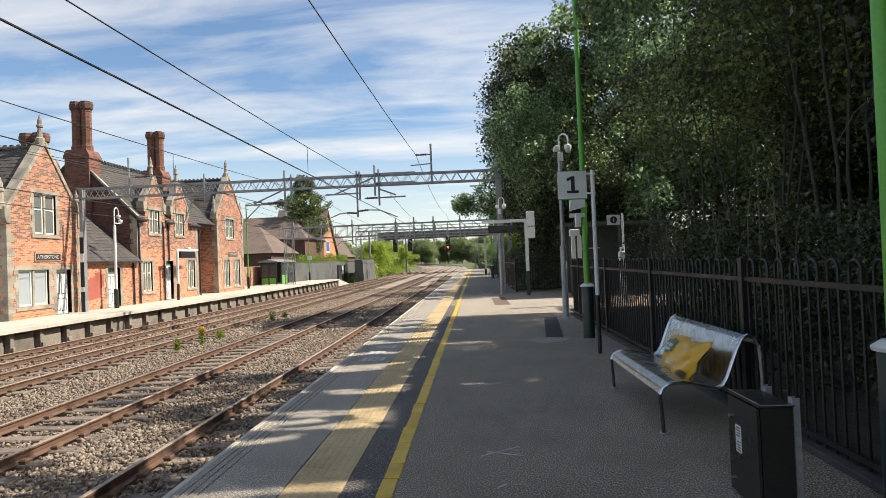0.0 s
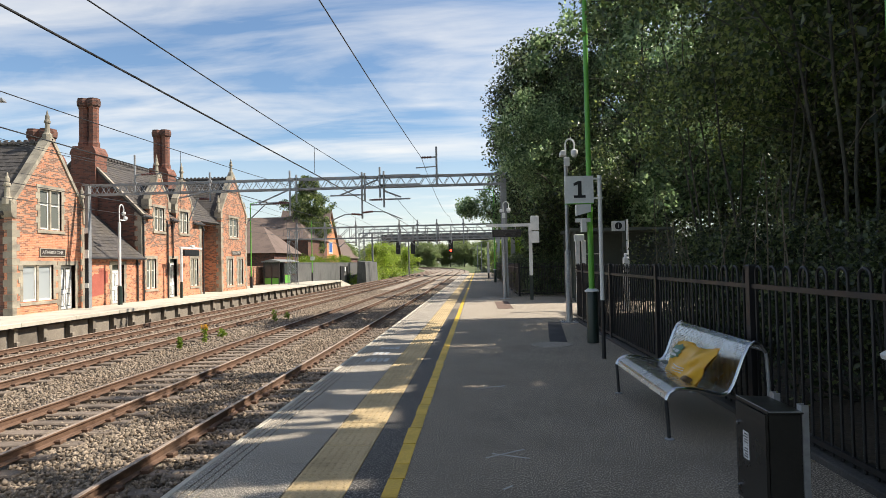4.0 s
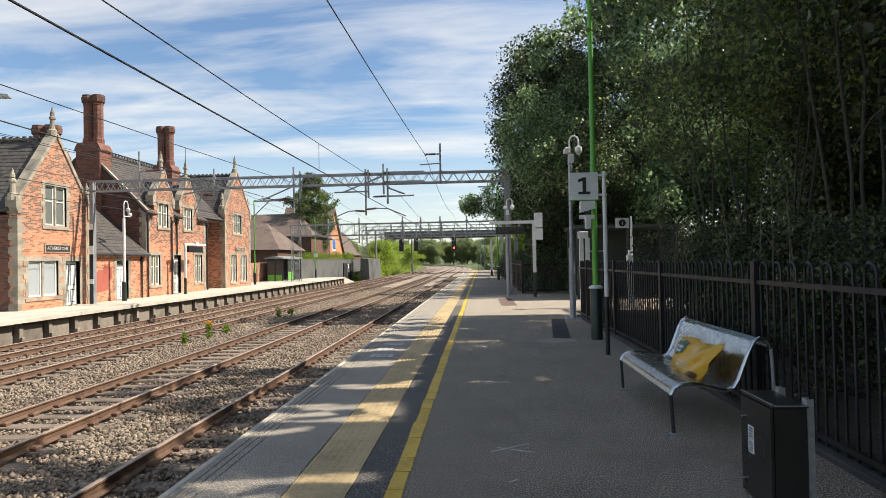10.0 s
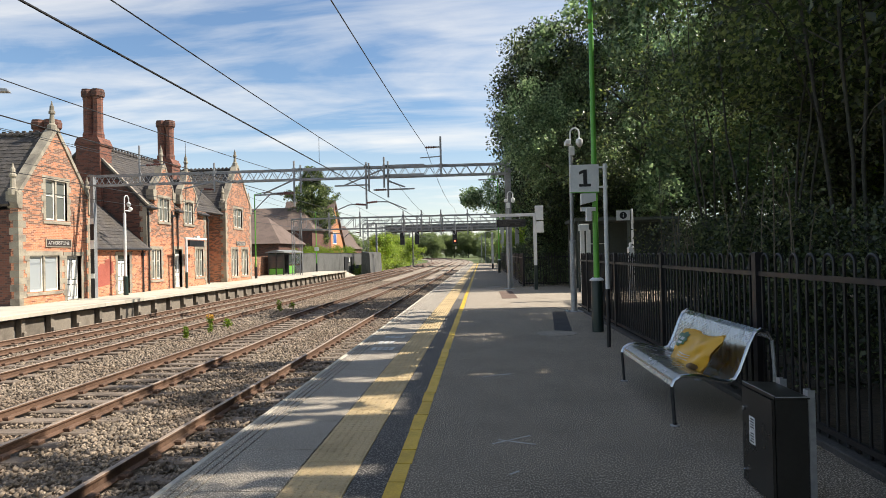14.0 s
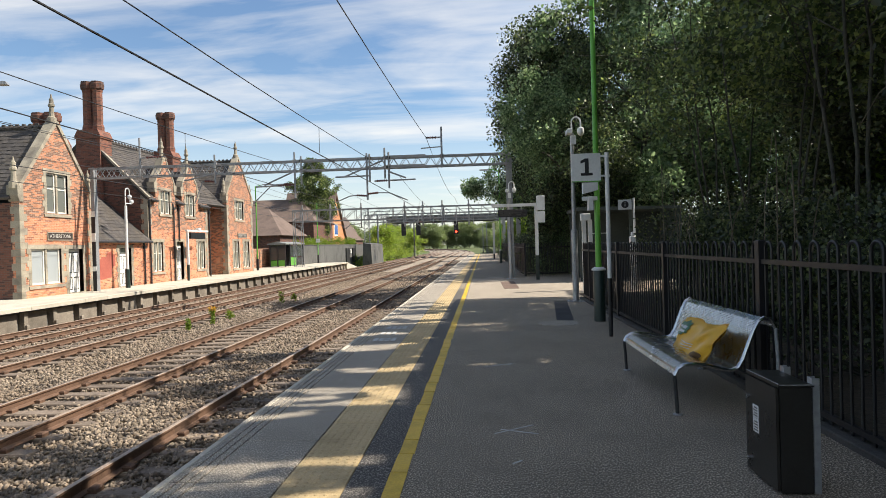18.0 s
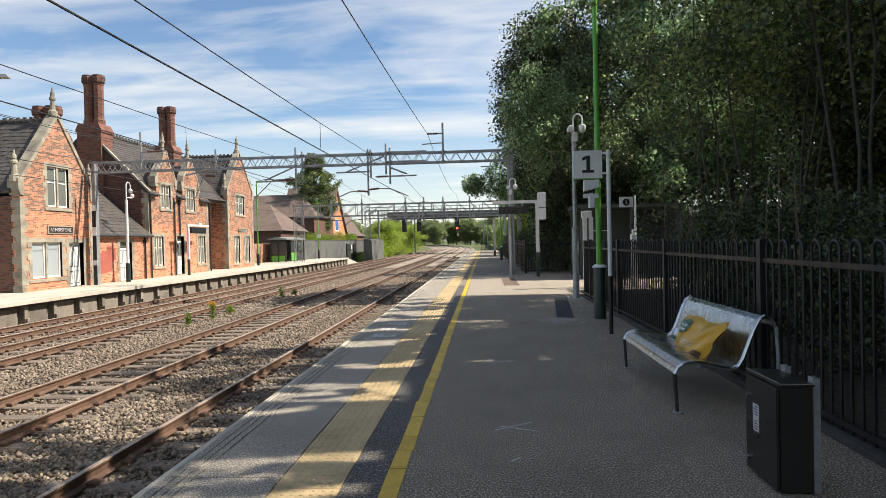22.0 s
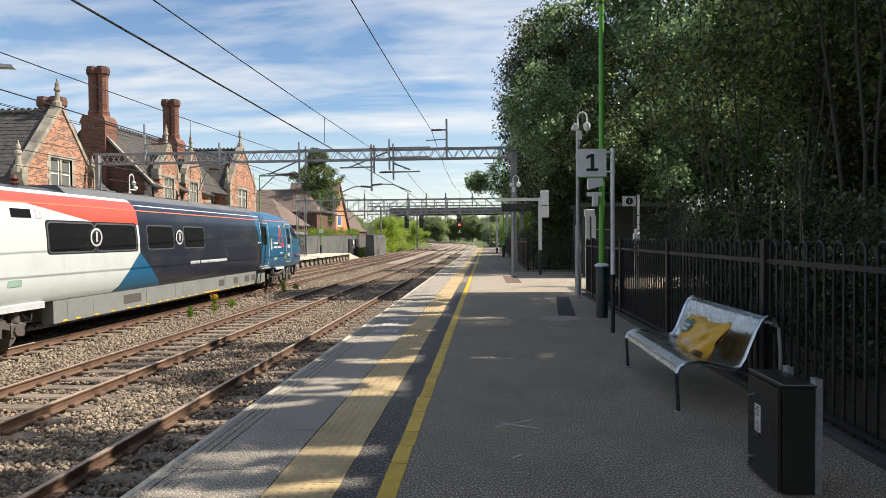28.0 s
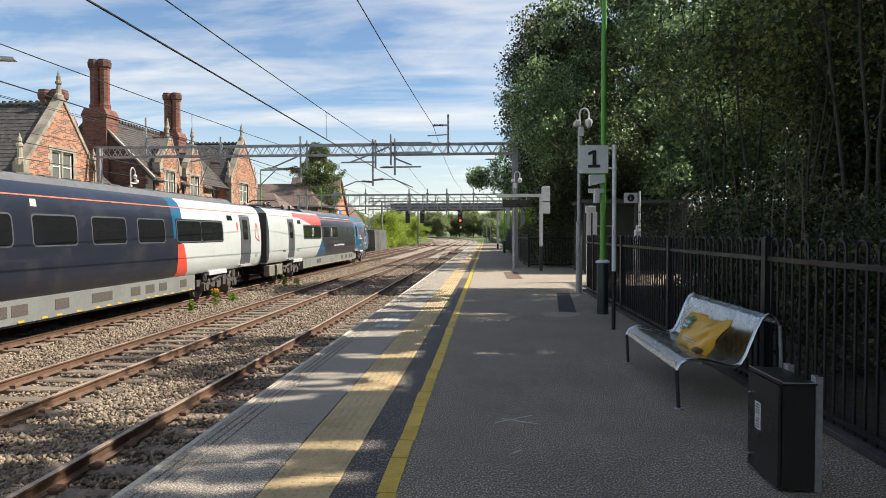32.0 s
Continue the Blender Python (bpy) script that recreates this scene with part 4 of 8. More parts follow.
    chimney(house, -20.6, -19.4, 42.0, 42.9, 5.0, 8.8, 11.6, 2)
    for a, b in ((34.4, 35.2), (37.7, 38.4), (40.9, 42.2)):
        part("gutter", Geo().tube([(X + 0.24, a, 4.72), (X + 0.24, b, 4.72)], 0.06, 8), LEAD, house)
    # recessed bay between the main range and the second gable
    part("wall", Geo().box(X - 2.0, 42.15, Z0 - 0.3, X - 1.65, 45.5, 4.9), BRICK_MIX, house)
    part("wall", Geo().box(X - 1.65, 41.8, Z0 - 0.3, X - 0.35, 42.15, 4.9), BRICK_DARK, house)
    # second gable
    o4 = [(47.2, 48.75, 4.1, 5.6), (46.6, 47.7, 0.25, 2.35), (48.65, 49.8, 0.25, 2.35)]
    gable(house, X, 45.5, 50.7, 5.9, 48.0, 9.1, BRICK_ORANGE, BRICK_MIX, 2.75, o4, B)
    opening(house, "window", *o4[0], X, 2)
    opening(house, "window", *o4[1], X, 2)
    opening(house, "window", *o4[2], X, 2)
    part("wall", Geo().box(B, 45.5, Z0 - 0.3, X - 0.35, 45.85, 5.4), BRICK_MIX, house)
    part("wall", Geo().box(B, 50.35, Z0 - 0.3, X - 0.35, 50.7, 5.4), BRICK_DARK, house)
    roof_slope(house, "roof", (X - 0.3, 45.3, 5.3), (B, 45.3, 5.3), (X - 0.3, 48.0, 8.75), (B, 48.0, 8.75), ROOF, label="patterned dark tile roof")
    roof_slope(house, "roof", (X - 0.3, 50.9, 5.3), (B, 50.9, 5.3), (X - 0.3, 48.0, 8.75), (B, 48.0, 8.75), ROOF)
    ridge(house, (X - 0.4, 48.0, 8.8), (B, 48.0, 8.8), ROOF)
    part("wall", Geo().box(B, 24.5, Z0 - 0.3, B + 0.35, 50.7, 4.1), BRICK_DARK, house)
    for y, a, b in ((29.45, Z0, 4.2), (33.85, Z0, 2.3), (34.5, Z0, 4.7), (37.95, Z0 + 2.5, 4.7), (37.3, Z0, 4.7), (42.3, Z0, 4.7)):
        rainpipe(house, X, y, a, b)
    return house


station_house()


TSIGN = surf("faded_sign_white", (0.50, 0.48, 0.44), (0.60, 0.58, 0.53), 30, 2, 0.6, 0.1, b=0)


def name_sign(y0, y1, z0, z1, text):
    s = thing("station_name_sign", "dark station name board with white letters and pale frame", "sign", "station name boards")
    x = WALL_X
    part("board", Geo().box(x, y0, z0, x + 0.03, y1, z1), surf("dark_brown_board", (0.035, 0.025, 0.022), (0.06, 0.045, 0.04), 20, 2, 0.5, b=0.05), s)
    g = Geo()
    for q in ((y0 - 0.04, z0 - 0.04, y1 + 0.04, z0), (y0 - 0.04, z1, y1 + 0.04, z1 + 0.04), (y0 - 0.04, z0, y0, z1), (y1, z0, y1 + 0.04, z1)):
        g.box(x, q[0], q[1], x + 0.045, q[2], q[3])
    part("frame", g, STONE, s)
    m = Matrix.Translation((x + 0.034, (y0 + y1) / 2, (z0 + z1) / 2)) @ Matrix(((0, 0, 1, 0), (1, 0, 0, 0), (0, 1, 0, 0), (0, 0, 0, 1)))
    words("lettering", text, (y1 - y0) / 7.3, TSIGN, s, m)


name_sign(26.12, 27.75, 2.36, 2.66, "ATHERSTONE")
name_sign(47.5, 49.3, 2.68, 2.95, "ATHERSTONE")
# ---- the passing train ----
NAVY, TEAL, TWHITE, CORAL = (0.018, 0.022, 0.035), (0.010, 0.10, 0.20), (0.53, 0.57, 0.56), (0.72, 0.085, 0.055)


def livery(name, base, regions):
    """Paint in straight-edged fields: each region is a colour and half-planes a*y + b*z + c > 0 in the body's own space."""
    m, t, p = nodes_of(name)
    n, k = t.nodes.new, t.links.new
    v = coords(t, "object")
    s = n("ShaderNodeSeparateXYZ")
    k(v, s.inputs[0])
    col = None
    for c, planes in regions:
        fac = None
        for a, b, d in planes:
            m1 = n("ShaderNodeMath"); m1.operation = "MULTIPLY_ADD"; m1.inputs[1].default_value, m1.inputs[2].default_value = a, d
            k(s.outputs[1], m1.inputs[0])
            m2 = n("ShaderNodeMath"); m2.operation = "MULTIPLY_ADD"; m2.inputs[1].default_value = b
            k(s.outputs[2], m2.inputs[0]); k(m1.outputs[0], m2.inputs[2])
            g = n("ShaderNodeMath"); g.operation = "GREATER_THAN"; g.inputs[1].default_value = 0.0
            k(m2.outputs[0], g.inputs[0])
            if fac is None:
                fac = g.outputs[0]
            else:
                mm = n("ShaderNodeMath"); mm.operation = "MULTIPLY"
                k(fac, mm.inputs[0]); k(g.outputs[0], mm.inputs[1])
                fac = mm.outputs[0]
        col = mixc(t, fac, col if col is not None else base, c)
    dirt = noise_node(t, v, 1.3, 6, 0.65)
    col = mixc(t, ramp(t, dirt, [(0.5, 0.0), (0.8, 0.22)]), col, (0.16, 0.14, 0.12))
    k(col, p.inputs["Base Color"])
    p.inputs["Roughness"].default_value = 0.28
    p.inputs["Coat Weight"].default_value = 0.25
    return m


TGLASS = glass_mat("train_window_glass", (0.012, 0.013, 0.015), 0.05)
TGREY = surf("grey_underframe_panel", (0.17, 0.18, 0.175), (0.24, 0.25, 0.245), 30, 1.2, 0.55, 0.1, b=0.05, kind="object", stain=(0.13, 0.12, 0.11), stain_amt=0.5)
TDARK = surf("grimy_running_gear", (0.06, 0.055, 0.05), (0.14, 0.125, 0.115), 25, 2.0, 0.75, 0.1, metal=0.2, b=0.3, kind="object", stain=(0.12, 0.09, 0.07), stain_amt=0.6)
TROOF = surf("grey_train_roof", (0.10, 0.105, 0.11), (0.16, 0.165, 0.17), 20, 1.0, 0.6, 0.1, b=0.05, kind="object")
TDOOR = surf("grey_train_door", (0.075, 0.083, 0.09), (0.10, 0.108, 0.115), 30, 1, 0.4, 0.1, b=0, kind="object")
TSILVER = surf("silver_trim", (0.52, 0.53, 0.53), (0.62, 0.63, 0.63), 30, 1, 0.4, 0.1, metal=0.4, b=0, kind="object")
TCREAM = surf("cream_coupling_box", (0.20, 0.185, 0.15), (0.27, 0.25, 0.20), 30, 2, 0.7, 0.1, b=0.1, kind="object")
TYEL = surf("train_yellow", (0.62, 0.40, 0.03), (0.68, 0.46, 0.05), 30, 2, 0.5, 0.1, b=0, kind="object")
TORANGE = surf("orange_line_paint", (0.75, 0.16, 0.07), (0.8, 0.2, 0.09), 30, 2, 0.4, 0.1, b=0, kind="object")
TWH = surf("train_white_mark", (0.46, 0.47, 0.48), (0.56, 0.57, 0.58), 30, 2, 0.5, 0.1, b=0, kind="object")
TPALE = surf("pale_green_notice", (0.22, 0.36, 0.27), (0.34, 0.46, 0.38), 60, 2, 0.5, 0.1, b=0, kind="object")
TCORAL = surf("coral_mark", (0.75, 0.10, 0.075), (0.8, 0.13, 0.1), 30, 2, 0.4, 0.1, b=0, kind="object")

# half profile of the body: (half width, height above rail)
SECTION = [(1.18, 1.00), (1.30, 1.16), (1.355, 1.55), (1.36, 2.1), (1.345, 2.55), (1.30, 2.95), (1.235, 3.3), (1.13, 3.52), (0.95, 3.68), (0.6, 3.80), (0.0, 3.84)]


def side_x(z):
    for (a, b), (c, d) in zip(SECTION, SECTION[1:]):
        if b <= z <= d:
            return a + (c - a) * (z - b) / (d - b)
    return SECTION[0][0]


def loft(rings):
    g, n = Geo(), len(rings[0])
    for r in rings:
        g.v += r
    for i in range(len(rings) - 1):
        for j in range(n):
            k = (j + 1) % n
            g.f.append((i * n + j, i * n + k, (i + 1) * n + k, (i + 1) * n + j))
    g.f.append(tuple(reversed(range(n))))
    g.f.append(tuple((len(rings) - 1) * n + j for j in range(n)))
    return g


def ring(y, sx=1.0, top=9.0, low=0.0, lean=0.0):
    pts = [(max(0.05, w * sx), min(max(z, low), top)) for w, z in SECTION]
    full = [(w, z) for w, z in pts] + [(-w, z) for w, z in reversed(pts[:-1])]
    return [(w, y + lean * (z - 1.0), z) for w, z in full]


def panel(y0, y1, z0, z1, out=0.006, n=4, s=1):
    """A plate on the body's side that follows its curve."""
    g = Geo()
    zs = [z0 + (z1 - z0) * i / n for i in range(n + 1)]
    vs = [(s * (side_x(z) + o), y, z) for z in zs for y in (y0, y1) for o in (out, -0.03)]
    fs = []
    for i in range(n):
        a, b = i * 4, i * 4 + 4
        fs += [(a, a + 2, b + 2, b), (a, b, b + 1, a + 1), (a + 2, a + 3, b + 3, b + 2)]
    fs += [(0, 1, 3, 2), (n * 4, n * 4 + 2, n * 4 + 3, n * 4 + 1)]
    return g.add(vs, fs)


def rounded_pane(y0, y1, z0, z1, out, r=0.12, s=1):
    """A pane with round corners, in level strips so that it follows the body's curve."""
    g = Geo()
    zs = {z0, z1, *[z for w, z in SECTION if z0 < z < z1]}
    for i in range(5):
        d = r * (1 - math.sin(radians(i * 22.5)))
        zs |= {z0 + d, z1 - d}
    zs = sorted(zs)
    vs, fs = [], []
    for z in zs:
        d = max(0.0, r - (z - z0), r - (z1 - z))
        e = r - math.sqrt(max(0.0, r * r - d * d))
        x = side_x(z)
        vs += [(s * (x + out), y0 + e, z), (s * (x + out), y1 - e, z), (s * (x - 0.02), y0 + e, z), (s * (x - 0.02), y1 - e, z)]
    for i in range(len(zs) - 1):
        a, b = i * 4, i * 4 + 4
        fs += [(a, a + 1, b + 1, b), (a, b, b + 2, a + 2), (a + 1, a + 3, b + 3, b + 1)]
    m = len(vs) - 4
    fs += [(0, 2, 3, 1), (m, m + 1, m + 3, m + 2)]
    return g.add(vs, fs)


# the nose: y, width factor, roof height
NOSE = [(-4.6, 1.0, 3.84), (-3.9, 1.0, 3.80), (-3.3, 0.995, 3.70), (-2.7, 0.985, 3.55), (-2.1, 0.97, 3.34), (-1.5, 0.95, 3.06), (-0.95, 0.92, 2.72), (-0.45, 0.88, 2.32), (-0.05, 0.84, 2.02), (0.25, 0.79, 1.7), (0.48, 0.71, 1.4), (0.6, 0.6, 1.15)]


def nose_at(y):
    for (a, b, c), (d, e, f) in zip(NOSE, NOSE[1:]):
        if a <= y <= d:
            k = (y - a) / (d - a)
            return b + (e - b) * k, c + (f - c) * k
    return 1.0, 3.84


def windscreen():
    g, vs = Geo(), []
    ys = [-2.25, -2.1, -1.8, -1.5, -1.2, -0.95, -0.7, -0.5]
    for i, y in enumerate(ys):
        k, top = nose_at(y)
        w = side_x(top) * k * (0.86 if 0 < i < len(ys) - 1 else 0.72)
        vs += [(-w, y, top + 0.012), (w, y, top + 0.012)]
    return g.add(vs, [(2 * i, 2 * i + 1, 2 * i + 3, 2 * i + 2) for i in range(len(ys) - 1)])


def cab_side_pane(s):
    g, vs = Geo(), []
    st = [(-2.2, 2.80, 3.0), (-2.12, 2.70, 3.12), (-1.95, 2.62, 3.10), (-1.65, 2.55, 2.98), (-1.35, 2.5, 2.84), (-1.1, 2.47, 2.68), (-0.95, 2.48, 2.56)]
    for y, a, b in st:
        k, top = nose_at(y)
        for z in (a, (a + b) / 2, b):
            vs.append((s * (side_x(z) * k + 0.012), y, z))
    fs = []
    for i in range(len(st) - 1):
        a, b = 3 * i, 3 * i + 3
        fs += [(a, a + 1, b + 1, b), (a + 1, a + 2, b + 2, b + 1)]
    return g.add(vs, fs)


def outline(y0, y1, z0, z1, w=0.035, out=0.012, s=1):
    g = Geo()
    for a, b, c, d in ((y0, y0 + w, z0, z1), (y1 - w, y1, z0, z1), (y0 + w, y1 - w, z1 - w, z1), (y0 + w, y1 - w, z0, z0 + w)):
        q = panel(a, b, c, d, out, 4 if d - c > 0.5 else 1, s)
        g.add(q.v, q.f)
    return g


def bogie(train, yc):
    b = part("bogie", Geo().box(-1.0, yc - 1.75, 0.48, -0.86, yc + 1.75, 0.72).box(0.86, yc - 1.75, 0.48, 1.0, yc + 1.75, 0.72).box(-0.9, yc - 0.35, 0.5, 0.9, yc + 0.35, 0.9), TDARK, train, "grimy dark bogie")
    for dy in (-1.3, 1.3):
        ax = Geo().tube([(-0.8, yc + dy, 0.43), (0.8, yc + dy, 0.43)], 0.09, 10)
        for x in (-0.75, 0.75):
            ax.tube([(x - 0.065, yc + dy, 0.43), (x - 0.05, yc + dy, 0.43), (x + 0.065, yc + dy, 0.43)], [0.46, 0.43, 0.43], 28)
        part("wheelset", ax, TDARK, b)
        for s in (-1, 1):
            part("axlebox", Geo().box(s * 1.0 - 0.16, yc + dy - 0.2, 0.3, s * 1.0 + 0.16, yc + dy + 0.2, 0.62, 0.04).tube([(s * 1.17, yc + dy, 0.45), (s * 1.2, yc + dy, 0.45)], 0.13, 12), TDARK, b)
            part("spring", Geo().tube([(s * 1.06, yc + dy, 0.62), (s * 1.06, yc + dy, 0.95)], 0.12, 10), TDARK, b)
    for s in (-1, 1):
        part("air_spring", Geo().lathe([(0.24, 0.72), (0.27, 0.8), (0.24, 0.88), (0.24, 0.98)], s * 0.95, yc, 14), TDARK, b)
        part("damper", Geo().tube([(s * 1.17, yc - 0.9, 0.66), (s * 1.17, yc + 0.1, 0.86)], 0.055, 8).tube([(s * 1.17, yc + 0.5, 0.55), (s * 1.12, yc + 1.0, 0.9)], 0.045, 8), TDARK, b)
        part("link_arm", Geo().bar((s * 1.1, yc - 1.2, 0.5), (s * 1.1, yc - 0.4, 0.75), 0.08, 0.12).bar((s * 1.1, yc + 1.2, 0.5), (s * 1.1, yc + 0.4, 0.75), 0.08, 0.12), TDARK, b)
        # cable boxes, brake gear and a side frame dropped between the axles
        part("side_frame", Geo().prism([(yc - 1.05, 0.62), (yc - 0.75, 0.40), (yc + 0.75, 0.40), (yc + 1.05, 0.62), (yc + 0.9, 0.78), (yc - 0.9, 0.78)], "x", s * 1.08 - 0.05, s * 1.08 + 0.05), TDARK, b)
        for dy, w, z0, z1 in ((-0.5, 0.34, 0.36, 0.6), (0.05, 0.26, 0.44, 0.92), (0.48, 0.3, 0.34, 0.62)):
            part("brake_unit", Geo().box(s * 1.16 - 0.07, yc + dy, z0, s * 1.16 + 0.05, yc + dy + w, z1, 0.025), TDARK, b)
        for k in range(4):
            y = yc - 1.5 + k * 0.95
            part("hose", Geo().tube([(s * 1.14, y, 0.92), (s * 1.2, y + 0.12, 0.7), (s * 1.2, y + 0.3, 0.62), (s * 1.13, y + 0.45, 0.9)], 0.022, 6), BLACK, b)
    return b


def skirts(train, y0, y1, seed):
    """Grey equipment boxes slung between the bogies, with grilles and yellow lifting marks."""
    rnd = random.Random(seed)
    for s in (-1, 1):
        body = part("equipment_fairing", Geo().box(s * 1.2 - (0.3 if s > 0 else -0.3), y0, 0.43, s * 1.2, y1, 0.985) if s > 0 else Geo().box(-1.2, y0, 0.43, -0.9, y1, 0.985), TGREY, train, "grey equipment fairing")
        y = y0 + 0.5
        while y < y1 - 1.0:
            w = rnd.choice((0.45, 0.5, 0.9))
            if rnd.random() < 0.5:
                part("vent_grille", Geo().box(s * 1.2 - 0.01, y, 0.6, s * 1.2 + 0.008, y + w, 0.86), TDARK, body)
            else:
                part("access_cover", Geo().box(s * 1.2 - 0.01, y, 0.52, s * 1.2 + 0.006, y + w, 0.94), TGREY, body)
            y += w + rnd.choice((0.12, 0.3, 0.9))
        y = y0 + 0.3
        while y < y1 - 0.3:
            part("lifting_mark", Geo().box(s * 1.2 - 0.01, y, 0.445, s * 1.2 + 0.01, y + 0.2, 0.49), TYEL, body)
            y += rnd.choice((0.5, 0.75))
    part("underframe", Geo().box(-0.9, y0, 0.5, 0.9, y1, 1.05), TDARK, train)


def side_door(train, y0, y1, mat, s=1, rim=False):
    d = part("side_door", panel(y0, y1, 1.2, 3.2, 0.008, 6, s), mat, train, "plug door")
    part("door_window", rounded_pane(y0 + 0.22, y1 - 0.25, 2.2, 3.06, 0.014, 0.07, s), TGLASS, d)
    part("door_rim", outline(y0 - 0.04, y1 + 0.04, 1.16, 3.25, 0.05 if rim else 0.03, 0.016 if rim else 0.011, s), TSILVER if rim else TDARK, d)
    part("door_tread", Geo().box(s * 1.33 - 0.06, y0 - 0.1, 1.06, s * 1.33 + 0.06, y1 + 0.1, 1.12), TSILVER, d)


def side_window(train, y0, y1, s=1, z0=2.2, z1=2.9):
    w = part("window", rounded_pane(y0 - 0.04, y1 + 0.04, z0 - 0.04, z1 + 0.04, 0.004, 0.13, s), TDOOR, train)
    part("pane", rounded_pane(y0, y1, z0, z1, 0.009, 0.11, s), TGLASS, w)


def mark(train, name, y0, y1, z0, z1, mat, s=1, label=""):
    part(name, panel(y0, y1, z0, z1, 0.011, 1, s), mat, train, label)


def on_side(y, z, s=1, out=0.014):
    """Matrix that lays flat letters against the side."""
    if s > 0:
        r = Matrix(((0, 0, 1, 0), (1, 0, 0, 0), (0, 1, 0, 0), (0, 0, 0, 1)))
    else:
        r = Matrix(((0, 0, -1, 0), (-1, 0, 0, 0), (0, 1, 0, 0), (0, 0, 0, 1)))
    return Matrix.Translation((s * (side_x(z) + out), y, z)) @ r


def roof_kit(train, y0, y1, raised):
    part("roof_fairing", Geo().prism([(-0.95, 3.66), (0.95, 3.66), (0.7, 3.9), (-0.7, 3.9)], "y", y0, y1), TROOF, train, "ribbed grey roof fairing")
    n = int((y1 - y0) / 0.9)
    for i in range(n):
        y = y0 + 0.2 + i * 0.9
        part("roof_rib", Geo().box(-0.72, y, 3.89, 0.72, y + 0.5, 3.93), TROOF if i % 3 else TDARK, train)
    if raised:
        for y in raised:
            for x in (-0.5, 0.5):
                part("insulator", Geo().lathe([(0.06, 3.8), (0.11, 3.86), (0.06, 3.9), (0.11, 3.96), (0.05, 4.05)], x, y, 10), INSULATOR, train)


def leading_car():
    y1 = -25.3
    mat = livery("leading_car_livery", TWHITE, [
        (NAVY, [(1, 0, 15.75), (0, 1, -1.0)]),
        (NAVY, [(1, -1.1, 18.06), (0, -1, 2.1)]),
        (TEAL, [(1, -1.1, 18.06), (-1, -1.2, -13.23), (0, -1, 2.1)]),
        (CORAL, [(0, 1, -2.92), (-1, 0, -15.75), (1, 6.1, -0.2), (0, -1, 3.36)]),
        (CORAL, [(0, 1, -3.36), (-1, 0, -15.75), (1, 0, 21.2), (0, -1, 3.6)]),
        (TEAL, [(1, 0.34, 5.1), (0, 1, -0.9)]),
        ((0.05, 0.055, 0.06), [(0, 1, -3.70), (-1, 0, -4.6)]),
    ])
    car = thing("train_car", "leading train car with blue nose, navy flank and white rear", "train", "cars of the passing train")
    rings = [ring(y1), ring(y1 + 0.12, 1.0), ring(-4.6)]
    rings += [ring(y, k, top) for y, k, top in NOSE[1:]]
    part("body", loft(rings), mat, car, smooth=True)
    part("cab_window", windscreen(), TGLASS, car)
    for s in (-1, 1):
        part("cab_side_window", cab_side_pane(s), TGLASS, car)
        side_door(car, -22.35, -21.4, TDOOR, s)
        side_door(car, -6.75, -5.75, livery("cab_end_door_blue" if s > 0 else "cab_end_door_blue_off", TEAL, [(TEAL, [(0, 1, 9)])]), s, rim=True)
        # narrow crew door with grab rails
        d = part("crew_door", panel(-3.1, -2.42, 1.3, 3.22, 0.004, 6, s), livery("crew_door_blue" if s > 0 else "crew_door_blue_off", TEAL, [(TEAL, [(0, 1, 9)])]), car)
        part("door_rim", outline(-3.18, -2.36, 1.25, 3.27, 0.05, 0.014, s), TSILVER, d)
        part("door_window", rounded_pane(-2.95, -2.57, 2.2, 3.0, 0.012, 0.06, s), TGLASS, d)
        part("grab_rail", Geo().tube([(s * 1.36, -3.28, 1.5), (s * 1.41, -3.28, 1.6), (s * 1.40, -3.28, 2.55), (s * 1.33, -3.28, 2.6)], 0.025, 6).tube([(s * 1.33, -2.28, 1.5), (s * 1.37, -2.28, 1.6), (s * 1.36, -2.28, 2.55), (s * 1.28, -2.28, 2.6)], 0.025, 6), TSILVER, d)
        for z in (1.55, 2.0):
            part("step_plate", panel(-2.97, -2.55, z, z + 0.16, 0.012, 1, s), TWH, d)
        part("window_band", rounded_pane(-19.68, -15.86, 2.13, 2.97, 0.003, 0.1, s), BLACK, car, "black band round the windows")
        side_window(car, -19.6, -17.9, s)
        side_window(car, -17.8, -15.95, s)
        side_window(car, -15.3, -13.75, s)
        side_window(car, -13.0, -11.5, s)
        for a, b in ((-11.1, -9.4), (-9.3, -7.4)):
            part("blank_panel", outline(a, b, 2.2, 2.9, 0.03, 0.005, s), surf("navy_moulding" + str(a) + str(s), (0.035, 0.042, 0.06), (0.04, 0.05, 0.07), 20, 1, 0.4, b=0, kind="object"), car)
        part("waist_line", panel(-25.2, -3.0, 3.345, 3.375, 0.008, 1, s), TORANGE, car, "thin orange line under the roof")
        part("cantrail_line", panel(-15.7, -6.6, 3.50, 3.535, 0.008, 1, s), TWH, car)
        for y in (-17.85, -13.38):
            c = Geo().tube([(s * 1.33, y, 2.55), (s * 1.372, y, 2.55)], 0.26, 24)
            q = part("class_disc", c, BLACK, car, "round first class number disc")
            part("disc_ring", Geo().tube([(s * 1.37, y, 2.55), (s * 1.376, y, 2.55)], 0.25, 24), TWH, q)
            part("disc_field", Geo().tube([(s * 1.37, y, 2.55), (s * 1.380, y, 2.55)], 0.19, 24), BLACK, q)
            words("numeral", "1", 0.34, TWH, q, on_side(y, 2.55, s, 0.04), bold=0.022)
        mark(car, "destination_panel", -20.7, -20.1, 3.0, 3.2, TGLASS, s)
